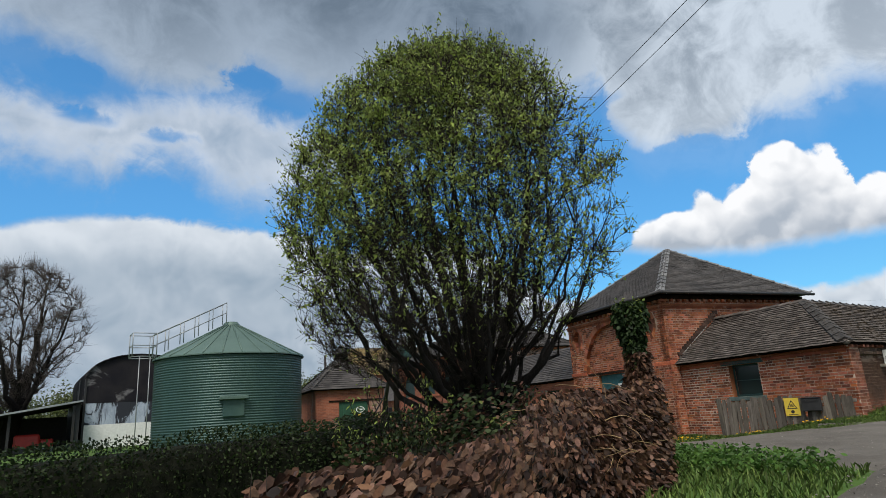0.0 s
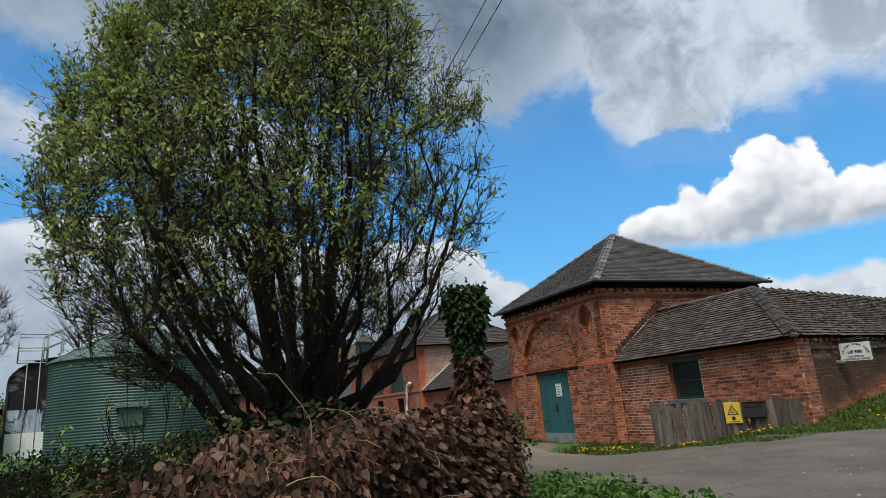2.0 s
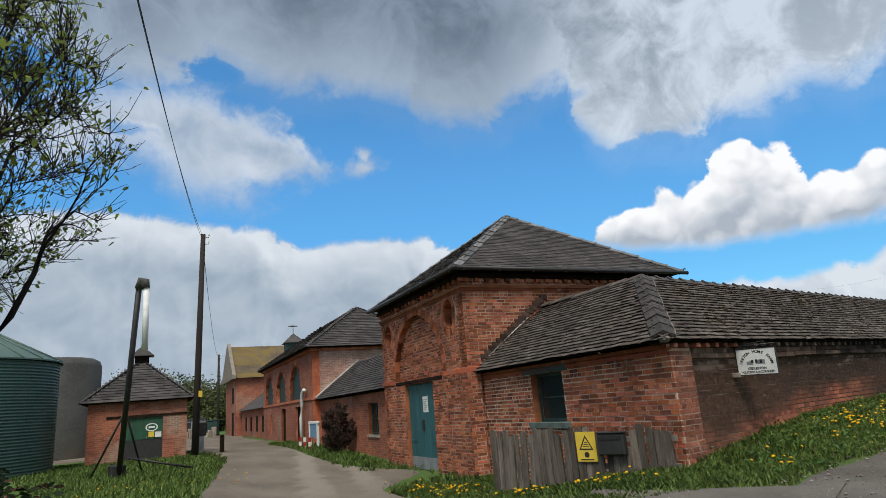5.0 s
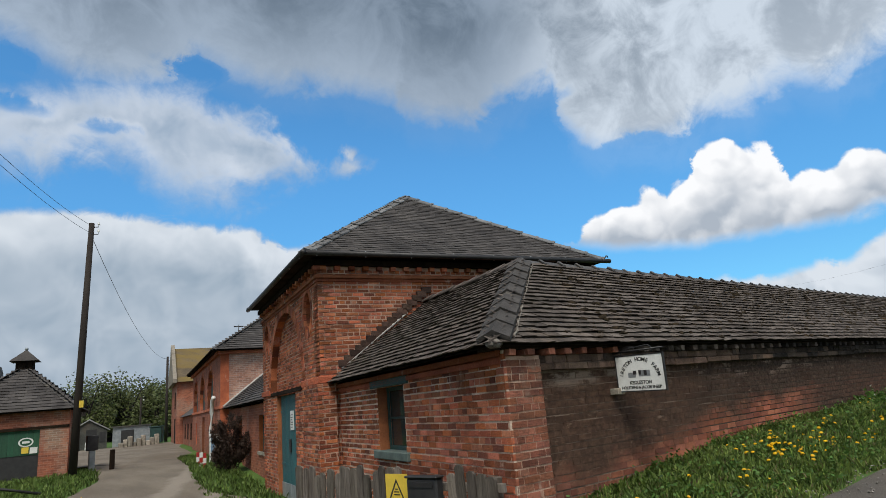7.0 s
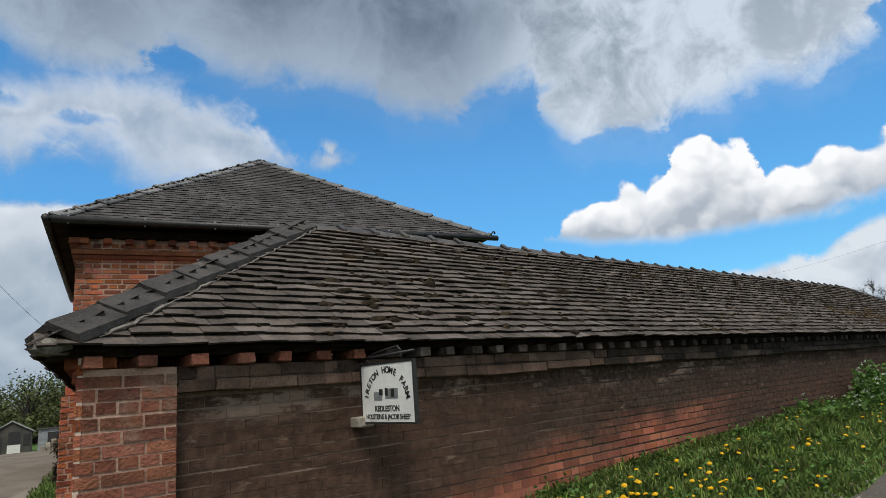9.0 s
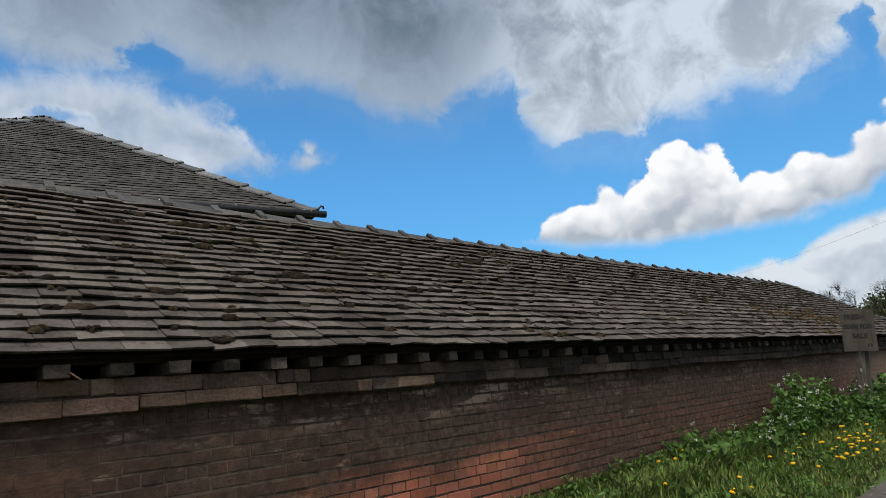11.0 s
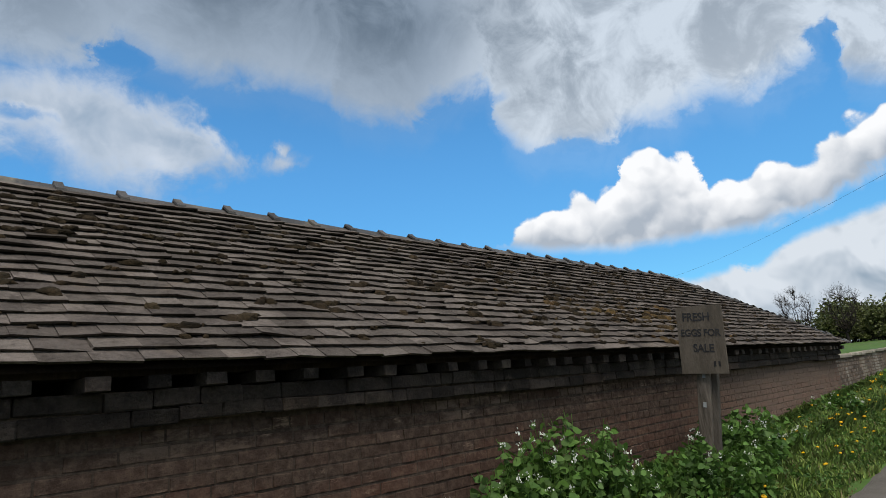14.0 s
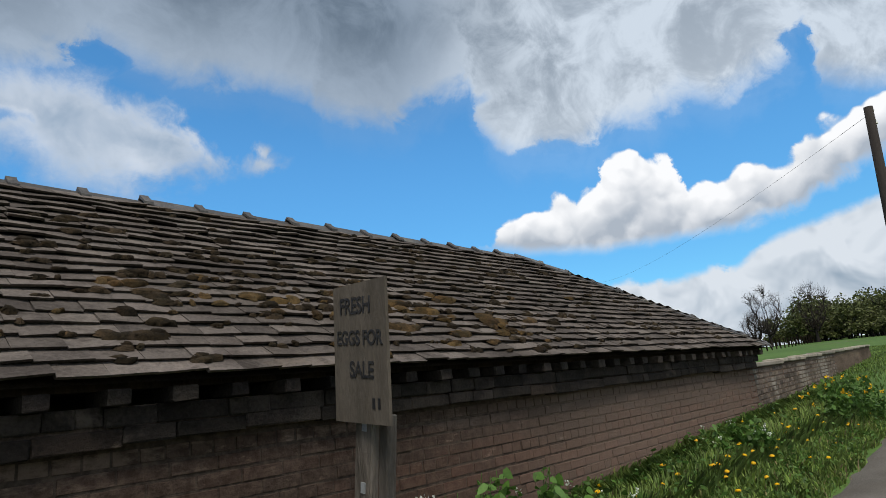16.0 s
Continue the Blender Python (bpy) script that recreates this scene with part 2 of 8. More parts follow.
def tar(tree, geo, colour):
    """A thick coat of old tar on the middle stretch of the road wall."""
    xyz = tree.nodes.new("ShaderNodeSeparateXYZ")
    tree.links.new(geo.outputs["Position"], xyz.inputs[0])
    x = Sock(tree, xyz.outputs[0]) + (noise_of(tree, geo.outputs["Position"], 1.1, 6, 0.65) - 0.5) * 5
    rough = noise_of(tree, geo.outputs["Position"], 16, 6, 0.7)
    coat = mix_of(tree, rough.step(0.35, 0.68), (0.034, 0.026, 0.021), (0.086, 0.064, 0.050))
    return mix_of(tree, x.step(2.8, 5.6) * x.step(15.5, 19.5, 1.0, 0.45) * 0.96, colour, coat)


def worn_wash(tree, geo, colour):
    """A dark tar wash on the road wall, worn back to red brick in patches and along the foot."""
    xyz = tree.nodes.new("ShaderNodeSeparateXYZ")
    tree.links.new(geo.outputs["Position"], xyz.inputs[0])
    z, x = Sock(tree, xyz.outputs[2]), Sock(tree, xyz.outputs[0])
    rise = x.step(0, 6, 0.20, 0.92, False) + x.step(6, 16, 0.0, 0.12, False)
    patch = noise_of(tree, geo.outputs["Position"], 1.3, 5, 0.6)
    wash = (z - rise + (patch - 0.5) * 0.75).step(-0.12, 0.36)
    streaks = noise_of(tree, geo.outputs["Position"], 14, 4, 0.7)
    tone = mix_of(tree, streaks.step(0.35, 0.7), (0.048, 0.032, 0.024), (0.105, 0.066, 0.046))
    tone = tar(tree, geo, tone)
    flaked = tree.nodes.new("ShaderNodeMapping")
    flaked.inputs["Scale"].default_value = (0.35, 1, 1)
    tree.links.new(geo.outputs["Position"], flaked.inputs[0])
    tone = mix_of(tree, noise_of(tree, flaked.outputs[0], 2.4, 6, 0.65, 0.4).step(0.5, 0.66) * 0.7, tone, (0.036, 0.024, 0.019))
    pale = noise_of(tree, flaked.outputs[0], 9, 7, 0.75).step(0.585, 0.70)
    tone = mix_of(tree, pale * 0.6, tone, (0.27, 0.20, 0.15))
    flaking = noise_of(tree, flaked.outputs[0], 5.5, 7, 0.72).step(0.49, 0.60) * x.step(7, 9, 1.0, 0.3) * (z + (patch - 0.5) * 0.3).step(1.42, 1.60)
    tone = mix_of(tree, flaking * 0.75, tone, (0.33, 0.25, 0.195))
    tone = mix_of(tree, x.step(15.5, 19.5) * 0.75, tone, (0.165, 0.128, 0.104))
    wash = wash * z.step(1.66, 1.72, 1.0, 0.86)
    return mix_of(tree, (wash * 0.96).op("MAXIMUM", x.step(6, 8.6, 0.0, 0.90)), colour, tone)


def soot(tree, geo, colour):
    """Old brickwork: dark weather stains in drifts, a few pale lime runs."""
    where = geo.outputs["Position"]
    tall = tree.nodes.new("ShaderNodeMapping")
    tall.inputs["Scale"].default_value = (1, 1, 0.45)
    tree.links.new(where, tall.inputs[0])
    dark = noise_of(tree, tall.outputs[0], 1.1, 7, 0.68, 0.5)
    grit = noise_of(tree, where, 22, 5, 0.7)
    colour = mix_of(tree, dark.step(0.54, 0.72) * 0.6, colour, (0.10, 0.050, 0.036))
    colour = mix_of(tree, grit.step(0.58, 0.75) * 0.4, colour, (0.15, 0.07, 0.048))
    pale = noise_of(tree, tall.outputs[0], 3.1, 7, 0.72, 0.8)
    return mix_of(tree, pale.step(0.58, 0.72) * 0.6, colour, (0.50, 0.37, 0.29))


def gravelled(tree, geo, colour):
    """The mouth of the track: grey road gravel carried in over the tan dirt; two worn wheel lines further up."""
    xyz = tree.nodes.new("ShaderNodeSeparateXYZ")
    tree.links.new(geo.outputs["Position"], xyz.inputs[0])
    x, y = Sock(tree, xyz.outputs[0]), Sock(tree, xyz.outputs[1])
    patch = noise_of(tree, geo.outputs["Position"], 0.8, 5, 0.65)
    grit = noise_of(tree, geo.outputs["Position"], 60, 4, 0.65)
    gravel_tone = mix_of(tree, (patch * 0.6 + grit * 0.4).step(0.36, 0.64), (0.160, 0.145, 0.127), (0.092, 0.082, 0.071))
    colour = mix_of(tree, (y + (patch - 0.5) * 7).step(-1.0, 6.0), gravel_tone, colour)
    across = x - y * 0.42 + (patch - 0.5) * 1.2
    wheel = ((across + 4.6).op("ABSOLUTE").op("SUBTRACT", 0.75)).op("ABSOLUTE").step(0.15, 0.5, 1.0, 0.0) * y.step(5, 9)
    return mix_of(tree, wheel * 0.55, colour, (0.30, 0.265, 0.22))


def lichen(tree, geo, colour):
    """Roof tiles: black algae in drifts and dry pale lichen specks."""
    where = geo.outputs["Position"]
    colour = mix_of(tree, noise_of(tree, where, 7, 6, 0.7, 0.5).step(0.52, 0.68) * 0.55, colour, (0.026, 0.021, 0.018))
    return mix_of(tree, noise_of(tree, where, 30, 4, 0.7).step(0.64, 0.74) * 0.55, colour, (0.21, 0.185, 0.15))


BRICK = material("red_brick", (0.42, 0.128, 0.063), (0.225, 0.066, 0.037), 0.9, 0, 1.8, 50, 0.9, 0.58, None, extra=soot)
BRICK_WASH = material("washed_brick", (0.34, 0.12, 0.07), (0.22, 0.08, 0.055), 0.97, 0, 2.2, 60, 0.5, 0.35, None, extra=worn_wash)
BRICK_FAR = material("weathered_brick", (0.33, 0.12, 0.075), (0.22, 0.085, 0.06), 0.9, 0, 0.8, 12, 0.4, 0.35, (0.30, 0.20, 0.15), (0.5, 0.75))
MORTAR = material("lime_mortar", (0.72, 0.60, 0.49), (0.40, 0.285, 0.21), 0.95, 0, 2.2, 70, 0.4, 0, (0.17, 0.10, 0.075), (0.55, 0.68))
MORTAR_WASH = material("washed_mortar", (0.25, 0.185, 0.14), (0.085, 0.060, 0.046), 0.97, 0, 1.6, 70, 0.4, 0, (0.30, 0.22, 0.165), (0.58, 0.72), (0.3, 1, 2.0), extra=tar)
TILE = material("grey_clay_tile", (0.136, 0.115, 0.102), (0.070, 0.059, 0.053), 0.97, 0, 3.0, 38, 0.9, 0.32, (0.155, 0.122, 0.094), (0.56, 0.78), extra=lichen)
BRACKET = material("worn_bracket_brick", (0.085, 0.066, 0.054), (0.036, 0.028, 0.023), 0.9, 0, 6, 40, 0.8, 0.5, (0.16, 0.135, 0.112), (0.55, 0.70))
# near-black copy of the bracket brick, with the eave's shade in its colour
BRACKET_DARK = material("eave_shaded_bracket_brick", (0.040, 0.032, 0.027), (0.015, 0.012, 0.011), 0.9, 0, 6, 40, 0.8, 0.6, (0.075, 0.063, 0.054), (0.60, 0.74))
TILE_DARK = material("blue_clay_tile", (0.078, 0.071, 0.067), (0.046, 0.042, 0.041), 0.8, 0, 1.2, 40, 0.4, 0.28, (0.085, 0.07, 0.058), (0.58, 0.8))
RIDGE = material("ridge_tile", (0.074, 0.068, 0.064), (0.040, 0.037, 0.036), 0.6, 0, 4, 60, 0.5, 0.35, (0.17, 0.15, 0.11), (0.55, 0.75))
PALE_HIP = material("glazed_hip_tile", (0.17, 0.165, 0.16), (0.085, 0.083, 0.082), 0.42, 0, 4, 60, 0.5, 0.4, (0.30, 0.29, 0.27), (0.55, 0.75))
FILLET = material("grey_fillet", (0.24, 0.22, 0.19), (0.12, 0.105, 0.09), 0.95, 0, 9, 50, 0.6)
LEAD = material("pale_mortar_fillet", (0.5, 0.48, 0.45), (0.36, 0.34, 0.32), 0.8, 0, 5, 50, 0.4)
IRON = material("black_iron", (0.018, 0.018, 0.02), (0.035, 0.032, 0.03), 0.5, 0.3, 6, 60, 0.2)
TIMBER = material("weathered_timber", (0.20, 0.175, 0.15), (0.10, 0.085, 0.072), 0.88, 0, 5, 70, 0.6, 0.4, (0.055, 0.05, 0.04), (0.55, 0.75), (1, 1, 0.12))
TIMBER_DARK = material("dark_timber", (0.028, 0.019, 0.013), (0.011, 0.008, 0.006), 0.97, 0, 4, 60, 0.5, 0.3, None, (0.5, 0.7), (1, 1, 0.2))
PIER_BRICK = material("patched_pier_brick", (0.31, 0.112, 0.068), (0.135, 0.055, 0.038), 0.92, 0, 3.5, 45, 0.9, 0.4, (0.26, 0.175, 0.13), (0.56, 0.70), extra=soot)
# darkest band brick: shade under the eave painted in as near-black
BAND_DARK = material("eave_shaded_band_brick", (0.036, 0.029, 0.024), (0.014, 0.011, 0.010), 0.95, 0, 6, 50, 0.8, 0.5, (0.085, 0.068, 0.056), (0.60, 0.74))
WEATHERED = material("blackened_brick", (0.085, 0.052, 0.040), (0.035, 0.023, 0.019), 0.95, 0, 5, 50, 0.6, 0.4)
BAND_TAN = material("tan_band_brick", (0.165, 0.105, 0.076), (0.080, 0.051, 0.038), 0.95, 0, 5, 50, 0.8, 0.45, (0.27, 0.21, 0.165), (0.60, 0.74))
BAND_BROWN = material("brown_band_brick", (0.082, 0.058, 0.045), (0.033, 0.024, 0.019), 0.95, 0, 5, 50, 0.8, 0.5, (0.17, 0.13, 0.10), (0.60, 0.74))
BAND_BED = material("dark_bedding_mortar", (0.110, 0.082, 0.063), (0.035, 0.026, 0.021), 0.97, 0, 5, 60, 0.5)
CREOSOTE = material("creosoted_pole", (0.022, 0.018, 0.016), (0.04, 0.032, 0.027), 0.8, 0, 4, 60, 0.4, 0, None, (0.5, 0.7), (1, 1, 0.1))
TEAL = material("teal_paint", (0.022, 0.115, 0.125), (0.014, 0.08, 0.09), 0.6, 0, 3, 50, 0.25, 0.1, (0.03, 0.06, 0.06), (0.6, 0.75), (1, 1, 0.3))
GREEN = material("green_paint", (0.015, 0.085, 0.04), (0.01, 0.055, 0.028), 0.65, 0, 3, 50, 0.3, 0.15, None, (0.5, 0.7), (1, 1, 0.3))
GREEN_FRAME = material("dull_green_paint", (0.012, 0.052, 0.045), (0.008, 0.03, 0.027), 0.6, 0, 5, 60, 0.3, 0.1)
ZINC = material("grey_zinc", (0.34, 0.36, 0.37), (0.22, 0.24, 0.25), 0.5, 0.4, 4, 50, 0.2)
SILO = material("green_steel", (0.043, 0.096, 0.088), (0.030, 0.070, 0.064), 0.5, 0.25, 0.7, 20, 0.1, 0.05, (0.075, 0.13, 0.10), (0.5, 0.8), (1, 1, 0.2))
SILO_ROOF = material("green_roof_steel", (0.105, 0.165, 0.138), (0.08, 0.13, 0.108), 0.5, 0.25, 0.8, 20, 0.1, 0.1)
WHITE = material("white_board", (0.72, 0.73, 0.70), (0.60, 0.61, 0.58), 0.6, 0, 6, 60, 0.1, 0, (0.35, 0.33, 0.28), (0.64, 0.8))
BLACK = material("black_paint", (0.015, 0.015, 0.016), (0.028, 0.027, 0.027), 0.55, 0, 6, 60, 0.1)
YELLOW = material("yellow_sign", (0.72, 0.52, 0.06), (0.62, 0.44, 0.05), 0.45, 0, 6, 60, 0.05)
PLY = material("bare_plywood", (0.118, 0.100, 0.080), (0.075, 0.063, 0.050), 0.85, 0, 5, 60, 0.3, 0, (0.06, 0.055, 0.045), (0.58, 0.75), (1, 1, 0.3))
STONE = material("pale_stone", (0.36, 0.32, 0.26), (0.25, 0.22, 0.18), 0.9, 0, 4, 40, 0.5, 0.35, (0.14, 0.13, 0.10), (0.5, 0.7))
MOSS = material("dry_moss", (0.088, 0.053, 0.024), (0.034, 0.025, 0.014), 0.98, 0, 12, 90, 0.8, 0.5)
MOSS_DARK = material("dark_moss", (0.040, 0.028, 0.017), (0.016, 0.013, 0.009), 0.98, 0, 12, 90, 0.8, 0.5)
GROUND = material("rough_pasture", (0.075, 0.135, 0.028), (0.05, 0.095, 0.02), 0.95, 0, 0.25, 9, 0.6, 0, (0.09, 0.085, 0.04), (0.58, 0.75))
ROAD = material("worn_gravel_road", (0.160, 0.145, 0.127), (0.092, 0.082, 0.071), 0.95, 0, 0.9, 60, 0.9, 0, (0.115, 0.10, 0.083), (0.5, 0.7))
TRACK = material("tan_dirt_track", (0.200, 0.170, 0.134), (0.118, 0.099, 0.078), 0.95, 0, 0.7, 45, 0.9, 0, (0.135, 0.11, 0.082), (0.5, 0.7), (1, 0.35, 1), extra=gravelled)
EARTH = material("bare_earth", (0.12, 0.09, 0.065), (0.08, 0.06, 0.045), 0.95, 0, 2, 30, 0.6)
PALE_TWIG = material("pale_grey_twigs", (0.105, 0.088, 0.079), (0.06, 0.05, 0.045), 0.9, 0, 5, 50, 0.2, 0.2)
BARK = material("grey_bark", (0.030, 0.025, 0.022), (0.015, 0.013, 0.012), 0.95, 0, 6, 50, 0.7, 0.2, None, (0.5, 0.7), (1, 1, 0.3))
TWIG = material("brown_twigs", (0.052, 0.040, 0.033), (0.028, 0.022, 0.019), 0.9, 0, 5, 50, 0.2, 0.2)
GRASS_PALE = leaf_material("pale_grass_blades", (0.27, 0.33, 0.085), (0.16, 0.24, 0.05), 0.5, 0.4)
STRAW = leaf_material("dry_grass_blades", (0.34, 0.28, 0.14), (0.20, 0.16, 0.08), 0.4, 0.3)
GRASS = leaf_material("grass_blades", (0.21, 0.285, 0.075), (0.110, 0.170, 0.042), 0.6, 0.40)
LEAF = leaf_material("spring_leaves", (0.305, 0.365, 0.085), (0.160, 0.205, 0.052), 0.6, 0.45)
NETTLE = leaf_material("weed_leaves", (0.092, 0.168, 0.034), (0.052, 0.112, 0.023), 0.4, 0.3)
COPPER = leaf_material("dry_beech_leaves", (0.150, 0.076, 0.048), (0.040, 0.020, 0.014), 0.85, 0.15)
DEAD_LEAF = leaf_material("dark_dead_leaves", (0.060, 0.036, 0.025), (0.028, 0.017, 0.013), 0.5, 0.15)
PRIVET = leaf_material("dark_hedge_leaves", (0.040, 0.060, 0.020), (0.022, 0.034, 0.013), 0.45, 0.2)
# near-black filler: the shade between the hedge leaves put into the colour
HEDGE_CORE = material("hedge_inner_shade", (0.012, 0.014, 0.007), (0.007, 0.008, 0.005), 0.95, 0, 6, 40, 0.5)
IVY = leaf_material("ivy_leaves", (0.030, 0.052, 0.016), (0.018, 0.032, 0.011), 0.5, 0.15)
PETAL = leaf_material("dandelion_petals", (0.80, 0.50, 0.015), (0.74, 0.42, 0.01), 0.15, 0.3)
BLOSSOM = leaf_material("white_blossom", (0.72, 0.74, 0.68), (0.6, 0.64, 0.55), 0.1, 0.3)
WOODS = leaf_material("distant_foliage", (0.125, 0.145, 0.050), (0.058, 0.072, 0.030), 0.6, 0.25)
WOODS_PALE = leaf_material("distant_spring_foliage", (0.10, 0.115, 0.035), (0.065, 0.075, 0.028), 0.5, 0.25)


def glass_material():
    m = bpy.data.materials.new("window_glass")
    m.use_nodes = True
    s = m.node_tree.nodes["Principled BSDF"]
    s.inputs["Base Color"].default_value = (0.02, 0.03, 0.03, 1)
    s.inputs["Roughness"].default_value = 0.08
    s.inputs["IOR"].default_value = 1.5
    return m


ROOFPALE = material("pale_sheet_roof", (0.33, 0.34, 0.35), (0.22, 0.22, 0.22), 0.8, 0, 1.5, 20, 0.2)
MORTAR_RED = material("red_stained_mortar", (0.52, 0.36, 0.27), (0.30, 0.17, 0.12), 0.95, 0, 2.2, 70, 0.4, 0, (0.14, 0.075, 0.055), (0.50, 0.66))
FIELD_BRICK = material("grey_field_brick", (0.17, 0.13, 0.105), (0.09, 0.07, 0.057), 0.95, 0, 1.5, 30, 0.5, 0.4, (0.30, 0.27, 0.23), (0.52, 0.7))
HIP_TILE = material("dark_hip_tile", (0.072, 0.065, 0.060), (0.038, 0.035, 0.033), 0.75, 0, 5, 50, 0.6, 0.12, (0.12, 0.105, 0.09), (0.58, 0.75))
CHIPPING = material("grey_chippings", (0.25, 0.23, 0.205), (0.12, 0.11, 0.096), 0.9, 0, 8, 60, 0.2, 0.45)
PLANK = material("old_grey_plank", (0.185, 0.160, 0.135), (0.075, 0.063, 0.052), 0.92, 0, 7, 60, 0.9, 0.45, (0.035, 0.03, 0.024), (0.52, 0.68), (1, 1, 0.10))
GREEN_SILL = material("worn_green_sill", (0.13, 0.17, 0.155), (0.08, 0.105, 0.095), 0.85, 0, 5, 50, 0.4)
GLASS = glass_material()


# ---------------------------------------------------------------- building blocks
def link_mesh(name, verts, faces, mat, parent=None, label="", smooth=False):
    data = bpy.data.meshes.new(name)
    data.from_pydata([tuple(v) for v in verts], [], faces)
    data.materials.append(mat)
    if smooth:
        data.polygons.foreach_set("use_smooth", [True] * len(data.polygons))
    data.update()
    ob = new(name, data)
    if parent:
        ob.parent = parent
    if label:
        ob["label"] = label
    return ob


def part(name, bm, mat, parent=None, label="", smooth=False):
    data = bpy.data.meshes.new(name)
    bmesh.ops.recalc_face_normals(bm, faces=bm.faces)
    bm.to_mesh(data)
    bm.free()
    data.materials.append(mat)
    if smooth:
        data.polygons.foreach_set("use_smooth", [True] * len(data.polygons))
    ob = new(name, data)
    if parent:
        ob.parent = parent
    if label:
        ob["label"] = label
    return ob


def thing(name, label, category, group="", kind="", m=None):
    ob = new(name)
    ob.empty_display_size = 0.2
    if m is not None:
        ob.matrix_world = m
    return tagged(ob, label, category, group, kind)


def block(bm, x0, x1, y0, y1, z0, z1, m=None, bevel=0.0):
    made = bmesh.ops.create_cube(bm, size=1)
    vs = made["verts"]
    for v in vs:
        v.co = Vector((x0 + (v.co.x + 0.5) * (x1 - x0), y0 + (v.co.y + 0.5) * (y1 - y0), z0 + (v.co.z + 0.5) * (z1 - z0)))
    if bevel:
        es = list({e for v in vs for e in v.link_edges})
        made = bmesh.ops.bevel(bm, geom=es, offset=bevel, segments=1, affect="EDGES")
        vs = list({v for f in made["faces"] for v in f.verts})
    if m is not None:
        for v in vs:
            v.co = m @ v.co
    return vs


def slab(name, box, mat, parent=None, label="", bevel=0.0, m=None):
    bm = bmesh.new()
    block(bm, *box, m, bevel)
    return part(name, bm, mat, parent, label)


def tube(bm, points, radii, sides=8, cap=True):
    rings = []
    for n, (p, r) in enumerate(zip(points, radii)):
        p = Vector(p)
        ahead = (Vector(points[min(n + 1, len(points) - 1)]) - Vector(points[max(n - 1, 0)])).normalized()
        side = ahead.orthogonal().normalized() if abs(ahead.z) > 0.99 else ahead.cross(Vector((0, 0, 1))).normalized()
        up = side.cross(ahead)
        rings.append([bm.verts.new(p + r * (math.cos(a) * side + math.sin(a) * up)) for a in (2 * math.pi * k / sides for k in range(sides))])
    for a, b in zip(rings, rings[1:]):
        for k in range(sides):
            bm.faces.new((a[k], a[(k + 1) % sides], b[(k + 1) % sides], b[k]))
    if cap:
        bm.faces.new(rings[0][::-1])
        bm.faces.new(rings[-1])


def rod(name, points, radii, mat, parent=None, label="", sides=8):
    bm = bmesh.new()
    tube(bm, points, radii if isinstance(radii, (list, tuple)) else [radii] * len(points), sides)
    return part(name, bm, mat, parent, label, True)


def prism(bm, outline, y0, y1):
    """An outline in x and z, drawn out from y0 to y1."""
    a = [bm.verts.new((x, y0, z)) for x, z in outline]
    b = [bm.verts.new((x, y1, z)) for x, z in outline]
    bm.faces.new(a)
    bm.faces.new(b[::-1])
    for k in range(len(a)):
        bm.faces.new((a[k], b[k], b[(k + 1) % len(b)], a[(k + 1) % len(a)]))


rng = random.Random(7)
nrng = np.random.default_rng(7)


def smooth_step(a, b, v):
    s = np.clip((np.asarray(v, float) - a) / (b - a), 0, 1)
    return s * s * (3 - 2 * s)


# the farm's own axes: u along the tower's front, v along the yard facade
FARM = pose(0.76, 5.81, 0, 0, 0, -12.2)


def farm(u, v, z=0.0):
    return FARM @ Vector((u, v, z))


# ---------------------------------------------------------------- ground
def road_z(x):
    return np.interp(x, [-400, -60, -17, -9, -4, 0, 5, 13, 25, 60, 400], [-8, -1.7, -0.50, -0.16, -0.01, 0.10, 0.2, 0.33, 0.48, 0.9, 4.6])


def lane_y(x):
    return np.interp(x, [-400, -60, -17, -9, -4, 0, 5, 13, 25, 60, 400], [-92, -16.5, -7.3, -5.6, -4.7, -4.05, -3.5, -3.0, -2.4, -0.8, 12])


def lane_edge(x):
    return lane_y(x) + np.interp(x, [-20, -9, -3, 0, 2.5, 5, 13, 20, 60], [2.2, 1.95, 2.2, 2.42, 2.05, 1.80, 1.6, 1.45, 1.45])


def foot_z(x):
    return np.interp(x, [-1.5, 0, 1, 2.7, 5, 8, 10, 15, 18, 21, 23, 60], [-0.08, 0.07, 0.20, 0.40, 0.58, 0.66, 0.74, 0.76, 0.80, 0.94, 1.03, 1.7])


def ground_z(x, y):
    x, y = np.asarray(x, float), np.asarray(y, float)
    r = road_z(x)
    yard = -0.42 + 0.36 * smooth_step(9, 22, y) - 0.25 * smooth_step(60, 160, y)
    z = r + (yard - r) * smooth_step(-1.5, 5, y) * (x < 400)
    edge = lane_edge(x) + 0.02
    bank = foot_z(x) * smooth_step(-2.2, 0.2, x) + z * (1 - smooth_step(-2.2, 0.2, x))
    b = smooth_step(0, 1, (y - edge) / np.maximum(-0.12 - edge, 0.4)) * smooth_step(-1.8, 0.6, x)
    front = r + (bank - r) * b
    near = smooth_step(0.3, 2.0, y - 0.17 * x) * (1 - smooth_step(24, 34, x))
    z = np.where((x > -1.8), front * (1 - near) + z * near, z)
    far = np.hypot(x, y)
    z = z + 0.22 * np.sin(x * 0.021 + 1) * np.sin(y * 0.017) * smooth_step(70, 200, far)
    return z + 0.026 * np.maximum(x - 34, 0) * smooth_step(-40, 30, y) * smooth_step(34, 80, x) * (1 - smooth_step(150, 400, x) * 0.8)


